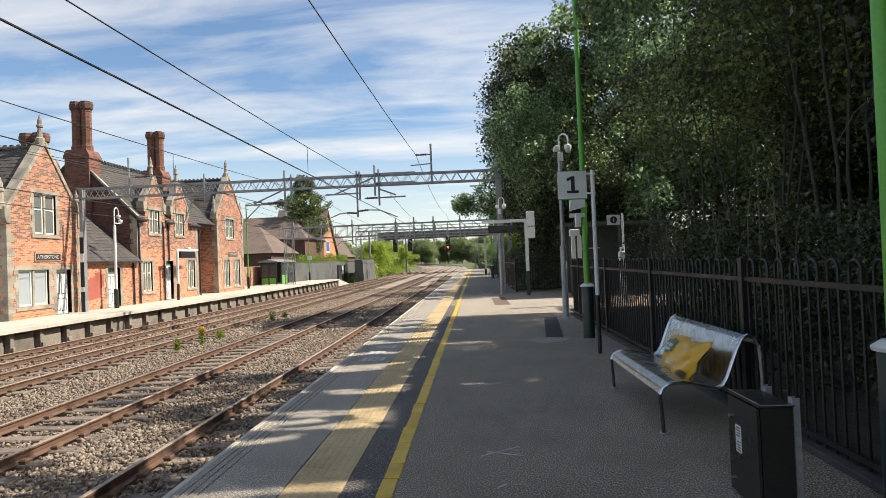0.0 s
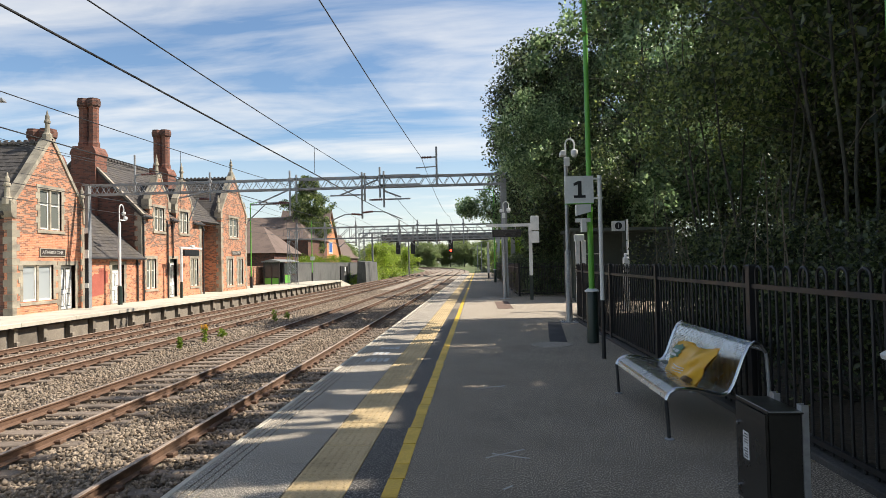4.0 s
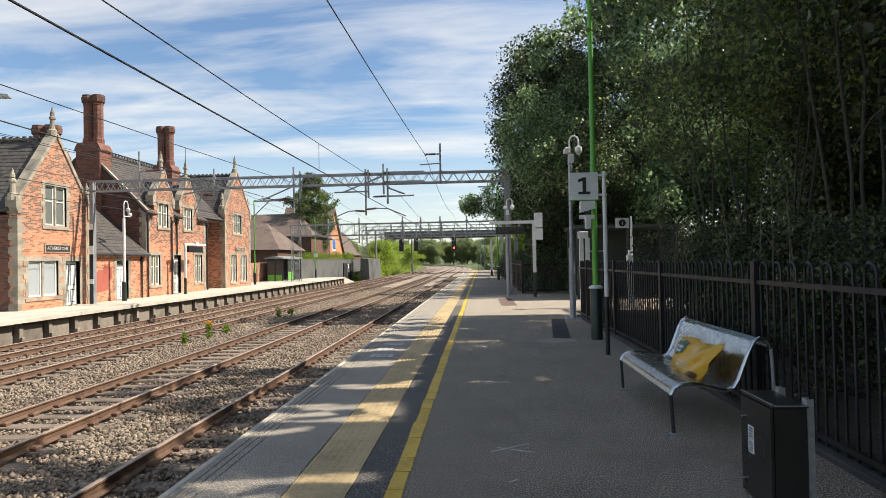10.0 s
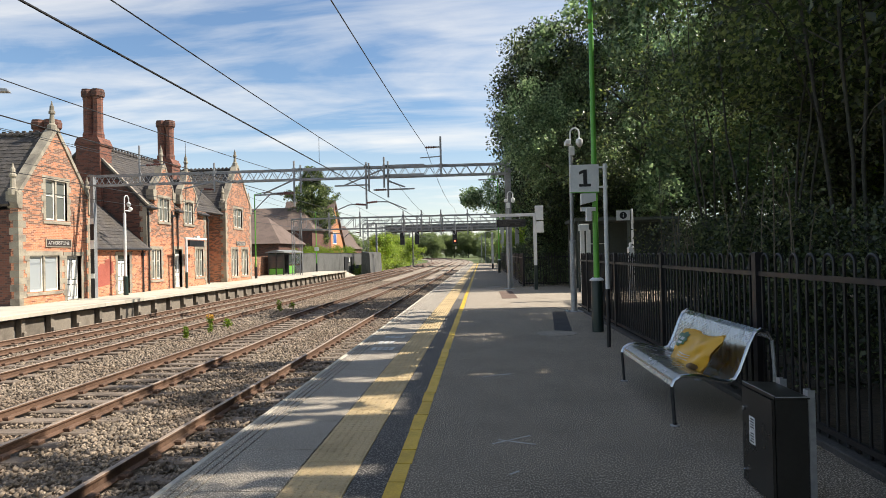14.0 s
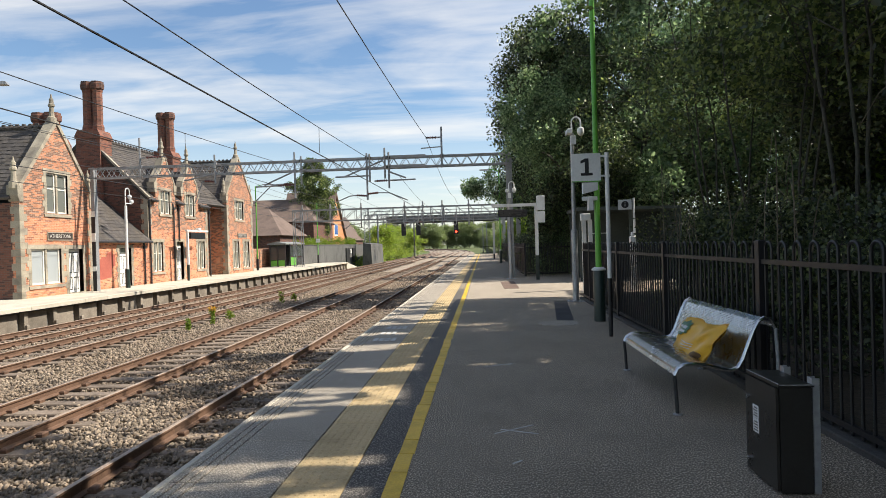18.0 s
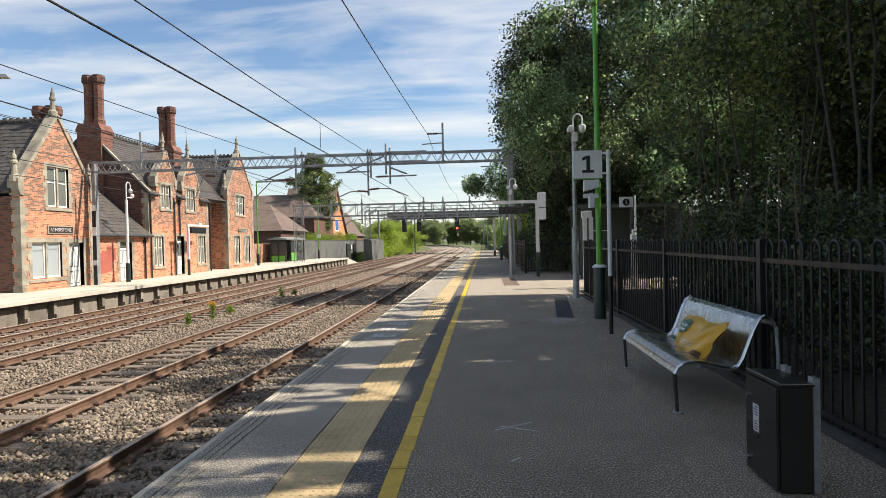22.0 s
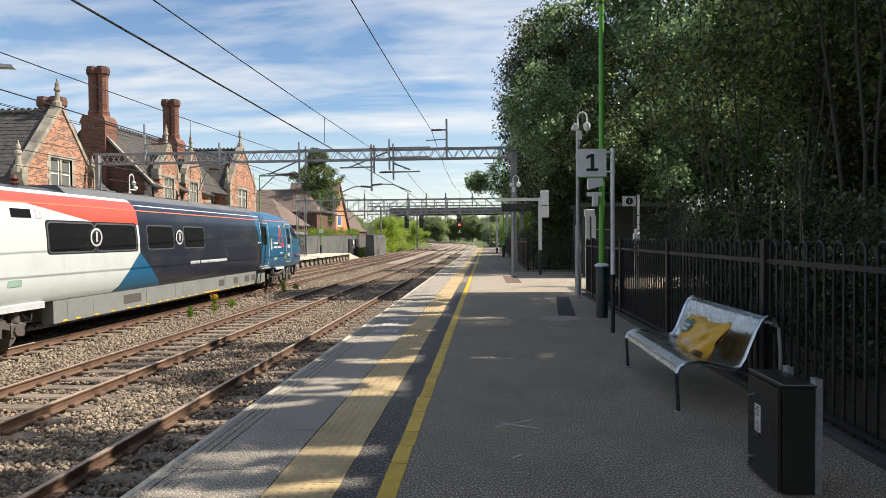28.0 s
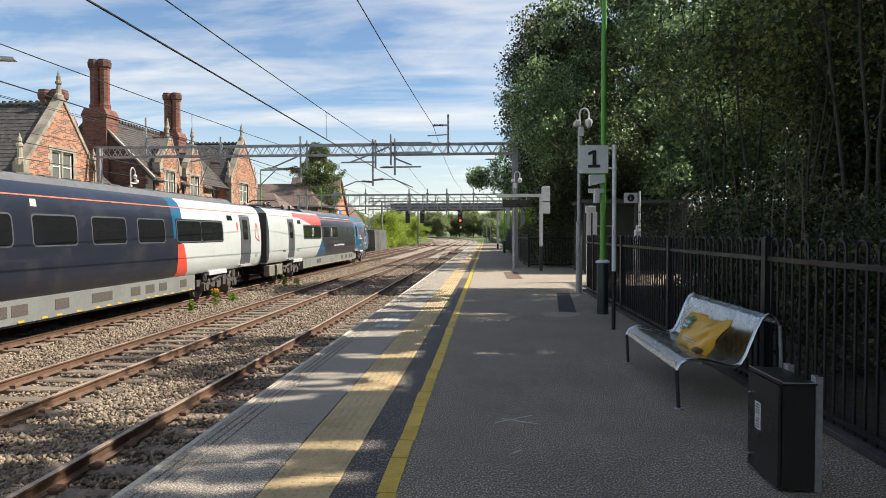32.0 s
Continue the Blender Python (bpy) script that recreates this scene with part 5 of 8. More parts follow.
        mark(car, "access_sign", -19.95, -19.75, 3.0, 3.2, TWH, s, "small blue and white access sign")
        mark(car, "notice", -23.3, -22.9, 1.52, 1.60, TDOOR, s)
        mark(car, "green_notice", -20.9, -20.5, 1.45, 1.6, TPALE, s)
        mark(car, "green_notice", -5.0, -4.55, 1.42, 1.56, TPALE, s)
        mark(car, "notice", -4.15, -3.7, 1.72, 1.8, TWH, s)
        mark(car, "car_mark", -4.15, -3.95, 3.02, 3.15, TWH, s)
        mark(car, "yellow_label", -5.45, -5.3, 2.35, 2.5, TYEL, s)
        mark(car, "yellow_label", -3.42, -3.3, 3.05, 3.22, TYEL, s)
        mark(car, "yellow_label", -3.42, -3.3, 1.45, 1.65, TYEL, s)
        mark(car, "white_label", -5.45, -5.29, 1.95, 2.34, TWH, s)
        mark(car, "coral_stripe", -1.6, -0.8, 1.58, 1.62, TCORAL, s)
        mark(car, "notice", -7.2, -6.75, 2.27, 2.32, TWH, s)
        # operator's lettering stands as plain bars
        for a, b, z in ((-5.1, -4.45, 2.2), (-5.1, -4.62, 2.0), (-4.55, -3.95, 2.0), (-12.6, -11.9, 1.60), (-11.8, -10.6, 1.60)):
            mark(car, "lettering_bar", a, b, z, z + 0.11, TWH, s)
        # coral triangle outline
        tri = [(-4.35, 2.30), (-4.02, 3.06), (-3.66, 2.04)]
        g = Geo()
        for (a, b), (c, d2) in zip(tri, tri[1:] + tri[:1]):
            g.bar((s * (side_x(b) + 0.012), a, b), (s * (side_x(d2) + 0.012), c, d2), 0.05)
        part("triangle_mark", g, TCORAL, car)
        part("lifting_plate", Geo().box(s * 1.22 - 0.06, -4.5, 0.92, s * 1.22 + 0.06, -3.3, 1.03, 0.02), TWH, car)
        part("lifting_plate", Geo().box(s * 1.22 - 0.06, -21.4, 0.88, s * 1.22 + 0.06, -19.7, 1.04, 0.02), TWH, car)
        for y in (-25.0, -23.9):
            part("coupling_box", Geo().box(s * 1.12 - 0.15, y, 0.38, s * 1.12 + 0.12, y + 0.75, 0.9, 0.02), TCREAM, car)
    part("front_valance", loft([[(w, y, z) for w, z in ((1.1 * k, 1.1), (1.0 * k, 0.45), (-1.0 * k, 0.45), (-1.1 * k, 1.1))] for y, k in ((-0.75, 1.0), (-0.4, 0.92), (0.1, 0.78), (0.42, 0.6))]), TDARK, car, "dark front valance")
    roof_kit(car, -18.4, -6.6, (-19.6, -20.8, -23.6))
    # pantograph folded on the white end
    pg = part("pantograph", Geo().box(-0.7, -23.2, 3.86, 0.7, -23.1, 3.93).box(-0.7, -21.2, 3.86, 0.7, -21.1, 3.93).tube([(-0.5, -23.1, 3.95), (0, -21.2, 4.16)], 0.04, 6).tube([(0.5, -23.1, 3.95), (0, -21.2, 4.16)], 0.04, 6), TDARK, car)
    part("contact_head", Geo().tube([(-0.8, -22.4, 4.1), (-0.6, -22.4, 4.22), (0.6, -22.4, 4.22), (0.8, -22.4, 4.1)], 0.03, 6).tube([(0, -21.2, 4.16), (0, -22.4, 4.2)], 0.03, 6), TDARK, pg)
    bogie(car, -3.3)
    bogie(car, -21.7)
    skirts(car, -19.3, -5.9, 3)
    part("end_plate", Geo().box(-1.22, y1 - 0.03, 1.05, 1.22, y1 - 0.004, 3.45, 0.0), TDARK, car, "dark recessed car end")
    for i, x in enumerate((0.75, 0.86, 0.97, -0.8)):
        part("jumper_cable", Geo().tube([(x, y1 - 0.03, 2.9 - 0.3 * i), (x, y1 - 0.16, 2.5 - 0.3 * i), (x, y1 - 0.16, 2.1 - 0.2 * i), (x, y1 - 0.03, 1.7 - 0.2 * i)], 0.03, 6), BLACK, car)
    # the cab end stands further forward of the saloon
    for ob in car.children_recursive:
        if ob.matrix_basis.translation.length > 0:
            continue
        n = len(ob.data.vertices)
        co = np.empty(n * 3)
        ob.data.vertices.foreach_get("co", co)
        co[1::3] += np.where(co[1::3] > -11.25, 1.05, 0.0)
        ob.data.vertices.foreach_set("co", co)
        ob.data.update()
    return car


def middle_car(front, k):
    """Second and third cars: white ends, navy middle."""
    L = 25.4
    y0, y1 = front, front - L
    mat = livery("middle_car_livery" + "ab"[k], TWHITE, [
        (NAVY, [(-1, 0, y0 - 7.4), (1, 0, -(y1 + 7.65))]),
        (TEAL, [(-1, 0, y0 - 7.3), (1, 0, -(y0 - 7.95)), (0, 1, -2.3)]),
        (CORAL, [(-1, -0.35, y0 - 6.55), (1, 0, -(y0 - 7.7)), (0, -1, 2.1)]),
        ((0.05, 0.055, 0.06), [(0, 1, -3.70)]),
    ])
    car = thing("train_car", "white and navy intermediate train car with dark windows", "train", "cars of the passing train")
    part("body", loft([ring(y1), ring(y1 + 0.1), ring(y0 - 0.1), ring(y0)]), mat, car, smooth=True)
    for s in (-1, 1):
        side_door(car, y0 - 2.3, y0 - 1.3, TDOOR, s)
        side_door(car, y1 + 1.3, y1 + 2.3, TDOOR, s)
        for a, b in ((7.7, 5.97), (5.93, 4.15)):
            side_window(car, y0 - a, y0 - b, s)
            side_window(car, y1 + b, y1 + a, s)
        for a, b in ((y0 - 7.78, y0 - 4.07), (y1 + 4.07, y1 + 7.78)):
            part("window_band", rounded_pane(a, b, 2.13, 2.97, 0.003, 0.1, s), BLACK, car, "black band round the windows")
        y = y0 - 10.02
        while y > y1 + 8.2:
            side_window(car, y, y + 1.5, s)
            y -= 2.14
        part("waist_line", panel(y1 + 0.1, y0 - 0.1, 3.345, 3.375, 0.008, 1, s), TORANGE, car, "thin orange line under the roof")
        mark(car, "destination_panel", y0 - 3.6, y0 - 3.1, 3.0, 3.2, TGLASS, s)
        mark(car, "car_mark", y0 - 14.3, y0 - 14.1, 3.1, 3.28, TWH, s)
        mark(car, "red_label", y0 - 2.72, y0 - 2.6, 2.6, 2.95, TCORAL, s)
        mark(car, "green_notice", y0 - 0.75, y0 - 0.45, 1.42, 1.55, TPALE, s)
        tri = [(y0 - 0.7, 2.3), (y0 - 0.52, 2.95), (y0 - 0.25, 2.1)]
        g = Geo()
        for (a, b), (c, d2) in zip(tri, tri[1:] + tri[:1]):
            g.bar((s * (side_x(b) + 0.01), a, b), (s * (side_x(d2) + 0.01), c, d2), 0.025)
        part("triangle_mark", g, TCORAL, car)
        part("lifting_plate", Geo().box(s * 1.22 - 0.06, y0 - 5.2, 0.88, s * 1.22 + 0.06, y0 - 3.6, 1.04, 0.02), TWH, car)
    roof_kit(car, y1 + 2.2, y0 - 2.2, ())
    bogie(car, y0 - 3.9)
    bogie(car, y1 + 3.9)
    skirts(car, y1 + 6.2, y0 - 6.2, 11 + k)
    # gangway bellows and jumper cables towards the car ahead
    part("gangway_bellows", loft([[(w * f, y, z * f + 0.2) for w, z in ((0.62, 0.9), (0.62, 3.0), (0.4, 3.2), (-0.4, 3.2), (-0.62, 3.0), (-0.62, 0.9))] for y, f in [(y0 + i * 0.09, 1.0 if i % 2 else 0.94) for i in range(13)]]), TDARK, car, "black gangway bellows")
    part("end_plate", Geo().box(-1.2, y0 + 0.005, 1.05, 1.2, y0 + 0.03, 3.4), TDARK, car)
    for i, x in enumerate((0.7, 0.78, 0.86, -0.8, -0.9)):
        g = Geo().tube([(x, y0, 2.6 - 0.2 * i), (x, y0 + 0.35, 2.0 - 0.2 * i), (x, y0 + 0.7, 2.0 - 0.2 * i), (x, y0 + 1.05, 2.6 - 0.2 * i)], 0.02, 6)
        part("jumper_cable", g, TDARK, car)
    return car


CARS = [leading_car(), middle_car(-26.4, 0), middle_car(-52.9, 1)]
TRAIN_X = (RAILS[2][0] + RAILS[2][1]) / 2
TRAIN_ROWS = [(0.0, -99.0), (8.0, -61.4), (16.0, -23.8), (24.4, 15.7), (25.3, 20.05), (26.4, 25.45), (27.5, 30.98), (29.0, 38.7), (30.0, 43.75), (31.0, 48.9), (32.0, 54.1)]
# ---- things on the near platform ----
STEEL = surf("polished_stainless_steel", (0.52, 0.53, 0.54), (0.60, 0.61, 0.62), 40, 3, 0.14, 0.05, metal=1.0, b=0.0)
PERF = surf("perforated_stainless_steel", (0.60, 0.61, 0.62), (0.68, 0.69, 0.70), 60, 4, 0.26, 0.06, metal=1.0, b=0.0)
BAG = surf("yellow_plastic_bag", (0.60, 0.31, 0.012), (0.70, 0.38, 0.022), 6, 3, 0.38, 0.1, b=0.25, bd=0.01, stain=(0.5, 0.28, 0.01), stain_amt=0.4)
SIGN_WHITE = surf("sign_white", (0.66, 0.67, 0.66), (0.74, 0.75, 0.74), 30, 2, 0.45, 0.1, b=0.02)
CAB_BLACK = surf("cabinet_black_enamel", (0.014, 0.013, 0.011), (0.022, 0.020, 0.017), 50, 2, 0.32, 0.08, b=0.06, stain=(0.045, 0.045, 0.042), stain_amt=0.4)
KERB = surf("kerb_concrete", (0.045, 0.043, 0.04), (0.085, 0.08, 0.075), 40, 1.5, 0.9, 0.05, b=0.3)


def hooped_fence(name, label, p, q, h=1.58, first=0.0, posts=3.2, every=0.275):
    """Bow-topped railings: each hoop is one bent bar; two rails and square posts."""
    f = thing(name, label, "fence", "bow-topped railings")
    p, q = Vector(p), Vector(q)
    d = (q - p)
    L = d.length
    ang = math.degrees(math.atan2(d.y, d.x)) - 90
    f.matrix_basis = pose(p.x, p.y, p.z, 0, 0, ang)
    r = 0.0685
    pts = [(0, -r, 0.06), (0, -r, h - 0.02 - r)] + [(0, -r * math.cos(a), h - 0.02 - r + r * math.sin(a)) for a in [math.pi * i / 8 for i in range(1, 8)]] + [(0, r, h - 0.02 - r), (0, r, 0.06)]
    hoop = Geo().tube(pts, 0.014, 6).mesh("hoop", BLACK, smooth=True)
    n = int(L / every)
    for i in range(n):
        part("hoop", hoop, None, f, at=pose(0.0, 0.19 + i * every, 0, 0, 0, 0.4 * math.sin(i * 9.1)))
    part("rail", Geo().box(-0.024, 0, h - 0.24, 0.024, L, h - 0.195), BLACK, f)
    part("rail", Geo().box(-0.024, 0, 0.10, 0.024, L, 0.145), BLACK, f)
    post = Geo().box(-0.045, -0.045, 0, 0.045, 0.045, h, 0.012).mesh("post", BLACK)
    y = first
    while y <= L + 0.01:
        part("post", post, None, f, at=pose(0, y, 0))
        y += posts
    return f


hooped_fence("fence", "black bow-topped steel railings along the platform back", (5.11, -0.02, 0), (5.08, 17.2, 0))
hooped_fence("fence", "black bow-topped steel railings beyond the entrance", (4.36, 29.2, 0), (4.45, 62.0, 0))
hooped_fence("fence", "black bow-topped railings closing the entrance side", (4.36, 29.2, 0), (7.4, 29.6, 0))
solo("kerb", Geo().box(5.0, -4, 0, 5.22, 17.3, 0.055, 0.01), KERB, "low dark concrete kerb under the railings", "kerb", kind="structure")
solo("soil_strip", Geo().prism([(5.22, -8), (30, -8), (30, 19), (5.22, 19)], "z", -0.3, 0.02), EARTH, "dark leaf-strewn soil behind the fence", "ground", kind="structure")
solo("access_path", Geo().prism([(5.3, 19.0), (30, 21.5), (30, 26), (5.3, 28.8)], "z", -0.3, -0.004), ASPHALT, "asphalt path leading in from the road", "path", kind="structure")


def bench():
    b = thing("bench", "stainless steel perforated platform bench on thin legs", "bench")
    prof = [(4.02, 0.36), (4.05, 0.42), (4.11, 0.455), (4.2, 0.46), (4.32, 0.445), (4.45, 0.41), (4.53, 0.40), (4.59, 0.425), (4.635, 0.50), (4.68, 0.62), (4.73, 0.75), (4.775, 0.84), (4.83, 0.875), (4.89, 0.855), (4.93, 0.78)]
    ya, yb = 5.75, 7.72
    # seat and back: a sheet of punched steel, with real holes in its mid strip
    def sheet_part(name, pr, holes):
        g = Geo()
        n = 118
        m = len(pr)
        t = 0.004
        for i in range(m - 1):
            (x0, z0), (x1, z1) = pr[i], pr[i + 1]
            k = max(1, round(math.hypot(x1 - x0, z1 - z0) / 0.0167)) if holes else 1
            for j in range(k):
                a, c = j / k, (j + 1) / k
                pa, pc = (x0 + (x1 - x0) * a, z0 + (z1 - z0) * a), (x0 + (x1 - x0) * c, z0 + (z1 - z0) * c)
                if not holes:
                    g.add([(pa[0], ya, pa[1]), (pc[0], ya, pc[1]), (pc[0], yb, pc[1]), (pa[0], yb, pa[1])], [(0, 1, 2, 3)])
                    continue
                e = 0.25
                pm, pn = (pa[0] * (1 - e) + pc[0] * e, pa[1] * (1 - e) + pc[1] * e), (pa[0] * e + pc[0] * (1 - e), pa[1] * e + pc[1] * (1 - e))
                for s, u in ((pa, pm), (pn, pc)):
                    g.add([(s[0], ya, s[1]), (u[0], ya, u[1]), (u[0], yb, u[1]), (s[0], yb, s[1])], [(0, 1, 2, 3)])
                w = (yb - ya) / n
                for q in range(n + 1):
                    c0 = ya + q * w
                    lo, hi = max(ya, c0 - w * 0.25), min(yb, c0 + w * 0.25)
                    g.add([(pm[0], lo, pm[1]), (pn[0], lo, pn[1]), (pn[0], hi, pn[1]), (pm[0], hi, pm[1])], [(0, 1, 2, 3)])
        part(name, g.mesh(name, PERF if holes else STEEL, fix=False), None, b, "perforated steel sheet" if holes else "")
    sheet_part("seat_sheet", prof[:8], True)
    sheet_part("back_sheet", prof[7:], True)
    for y in (ya, yb):
        fr = part("end_frame", Geo().tube([(x, y, z) for x, z in prof], 0.019, 8), STEEL, b, "bright curved tube end frame", smooth=True)
        part("leg", Geo().tube([(4.04, y, 0.0), (4.03, y, 0.2), (4.02, y, 0.36)], 0.017, 8), DARK_STEEL, b)
        part("leg", Geo().tube([(4.94, y, 0.0), (4.945, y, 0.5), (4.93, y, 0.78)], 0.017, 8), GALV, b)
        for x in (4.04, 4.94):
            part("foot_plate", Geo().lathe([(0.045, 0.0), (0.045, 0.006), (0.02, 0.012)], x, y, 12), GALV, b)
    for (x, z) in ((4.05, 0.40), (4.53, 0.385), (4.93, 0.80)):
        part("cross_tube", Geo().tube([(x, ya, z), (x, yb, z)], 0.015, 8), STEEL, b)


bench()


def bag():
    """A soft plastic carrier leaning against the back of the bench, creased and lumpy."""
    ob = thing("carrier_bag", "crumpled yellow plastic carrier bag leaning on the bench", "bag")
    nu, nv = 26, 20
    def pt(u, v, s):
        y = 7.02 - u * 0.92 - 0.24 * u * v + 0.06 * v
        h = 0.33 * v + 0.07 * u * v
        lean = 0.20 * v
        full = (1 - (2 * u - 1) ** 4) * (1 - (2 * v - 1) ** 4)
        puff = s * 0.085 * full
        cr = 0.013 * math.sin(9 * u + 6 * v + 1.2 * s) + 0.010 * math.sin(17 * u - 11 * v) + 0.008 * noise.noise(Vector((u * 9, v * 9, s)))
        x = 4.40 + lean * 0.9 + puff + cr
        z = 0.385 + h + 0.02 * math.sin(7 * u) * v + 0.02 * (u - 0.5) ** 2
        return (x, y, z)
    g = Geo()
    for s in (-1, 1):
        o = len(g.v)
        g.v += [pt(i / nu, j / nv, s) for j in range(nv + 1) for i in range(nu + 1)]
        g.f += [(o + j * (nu + 1) + i, o + j * (nu + 1) + i + 1, o + (j + 1) * (nu + 1) + i + 1, o + (j + 1) * (nu + 1) + i) for j in range(nv) for i in range(nu)]
    part("bag_body", g, BAG, ob, smooth=True)
    def printed(name, mat, inside, u0, u1, v0, v1, lift, n=12, label=""):
        """A printed shape that follows the creases: the cells of a fine grid that lie inside it."""
        q = Geo()
        for a in range(n):
            for b in range(n):
                u, v, du, dv = u0 + (u1 - u0) * a / n, v0 + (v1 - v0) * b / n, (u1 - u0) / n, (v1 - v0) / n
                if inside((a + 0.5) / n * 2 - 1, (b + 0.5) / n * 2 - 1):
                    ps = [pt(u + i * du, v + j2 * dv, -1) for i, j2 in ((0, 0), (1, 0), (1, 1), (0, 1))]
                    q.add([(x - lift, y, z + lift * 0.4) for x, y, z in ps], [(0, 1, 2, 3)])
        part(name, q, mat, ob, label, smooth=True)
    full = lambda a, b: True
    # printed green patch with pale bars and lines of small print
    printed("printed_patch", surf("dark_green_print", (0.02, 0.09, 0.03), (0.03, 0.12, 0.04), 30, 2, 0.4, b=0), lambda a, b: a * a + b * b < 0.85 + 0.14 * math.sin(9 * math.atan2(b, a)), 0.10, 0.42, 0.52, 0.92, 0.008, 24, "dark green printed patch")
    for a, b, c, d in ((0.15, 0.22, 0.72, 0.78), (0.25, 0.36, 0.72, 0.78), (0.17, 0.36, 0.62, 0.68)):
        printed("print_bar", TWH, full, a, b, c, d, 0.010, 6)
    for k in range(3):
        printed("print_bar", TWH, full, 0.38 + 0.05 * k, 0.66, 0.40 - 0.07 * k, 0.42 - 0.07 * k, 0.009, 10)
    # dark fruit-like print at the low corner
    printed("printed_patch", surf("brown_print", (0.10, 0.05, 0.012), (0.2, 0.1, 0.02), 20, 9, 0.4, b=0), lambda a, b: a * a + b * b < 0.95, 0.7, 0.9, 0.06, 0.26, 0.006, 14, "brown printed patch")


bag()


def cabinet():
    c = thing("equipment_cabinet", "black enamelled electrical cabinet on grey steel posts", "cabinet")
    x0, x1, y0, y1, z0, z1 = 4.105, 4.30, 3.94, 4.385, 0.012, 0.675
    part("body", Geo().box(x0, y0, z0, x1, y1, z1, 0.006), CAB_BLACK, c)
    part("lid", Geo().prism([(x0 - 0.012, z1), (x1 + 0.012, z1), (x1 + 0.012, z1 + 0.012), (x0 - 0.012, z1 + 0.02)], "y", y0 - 0.008, y1 + 0.008), CAB_BLACK, c)
    part("edge_trim", Geo().box(x0 - 0.014, y0 - 0.01, z1 + 0.02, x0 - 0.006, y1 + 0.01, z1 + 0.024).box(x0 - 0.006, y0 - 0.012, z1 + 0.012, x1 + 0.012, y0 - 0.008, z1 + 0.018), GALV, c, "worn bright edge of the lid")
    d = part("door", Geo().box(x0 - 0.022, y0 + 0.006, z0 + 0.012, x0 - 0.004, y1 - 0.006, z1 - 0.008, 0.0), CAB_BLACK, c)
    for z in (0.10, 0.525):
        part("lock", Geo().tube([(x0 - 0.022, y1 - 0.05, z), (x0 - 0.036, y1 - 0.05, z)], 0.016, 10).box(x0 - 0.04, y1 - 0.056, z - 0.02, x0 - 0.034, y1 - 0.044, z + 0.005), STEEL, d, "small chrome lock")
    for a, b in ((0.405, 0.49), (0.31, 0.40)):
        s = part("label_plate", Geo().box(x0 - 0.026, 4.185, a, x0 - 0.022, 4.265, b), SIGN_WHITE, d, "small white notice")
        for k in range(4):
            part("print_bar", Geo().box(x0 - 0.0275, 4.195, a + 0.012 + 0.018 * k, x0 - 0.026, 4.255 - 0.012 * (k % 2), a + 0.02 + 0.018 * k), BLACK, s)
    for y in (3.985, 4.34):
        part("post", Geo().box(x1 + 0.012, y - 0.03, 0, x1 + 0.018, y + 0.03, 0.725).box(x1 + 0.018, y - 0.03, 0, x1 + 0.055, y - 0.024, 0.725).box(x1 + 0.018, y + 0.024, 0, x1 + 0.055, y + 0.03, 0.725), GALV, c, "galvanised channel post")
        part("fixing", Geo().box(x1 - 0.002, y - 0.02, 0.2, x1 + 0.012, y + 0.02, 0.24), GALV, c)


cabinet()


def lamp_column(x, y, h, label, head=True, out=(-1, 0), r=0.052):
    l = thing("lamp_column", label, "lamp post", "green lamp columns")
    part("base", Geo().lathe([(0.115, 0.0), (0.115, 0.99), (0.105, 1.03)], x, y, 18), DARKGREEN, l, "dark green lower column", smooth=True)
    part("collar", Geo().lathe([(0.14, 1.02), (0.145, 1.045), (0.09, 1.085)], x, y, 18), SIGN_WHITE, l, "white collar", smooth=True)
    part("column", Geo().lathe([(r + 0.008, 1.07), (r, h * 0.5), (r - 0.006, h)], x, y, 16), GREEN, l, smooth=True)
    if head:
        dx, dy = out
        part("bracket", Geo().tube([(x, y, h), (x + dx * 0.35, y + dy * 0.35, h + 0.14), (x + dx * 0.8, y + dy * 0.8, h + 0.17)], 0.03, 8), GREEN, l)
        hd = part("lantern", Geo().box(x + dx * 1.15 - 0.38 * abs(dx) - 0.13 * abs(dy), y + dy * 1.15 - 0.38 * abs(dy) - 0.13 * abs(dx), h + 0.1, x + dx * 1.15 + 0.38 * abs(dx) + 0.13 * abs(dy), y + dy * 1.15 + 0.38 * abs(dy) + 0.13 * abs(dx), h + 0.2, 0.04), GALV, l)
    return l


lamp_column(4.62, 12.42, 8.2, "bright green lamp column with dark base by fence")
lamp_column(4.90, 3.85, 8.2, "bright green lamp column beside the railings")
lamp_column(3.86, 49.4, 7.4, "bright green lamp column farther along platform")


col = bpy.data.objects["lamp_column"]
part("sign_bracket", Geo().box(4.32, 12.36, 2.42, 4.62, 12.4, 2.5), SIGN_WHITE, col)
part("loudspeaker", Geo().prism([(4.33, 2.55), (4.62, 2.62), (4.62, 2.77), (4.33, 2.77)], "y", 12.28, 12.42), SIGN_WHITE, col, "white wedge-shaped loudspeaker")
part("camera_housing", Geo().box(4.43, 12.26, 2.22, 4.52, 12.44, 2.5, 0.02), SIGN_WHITE, col)


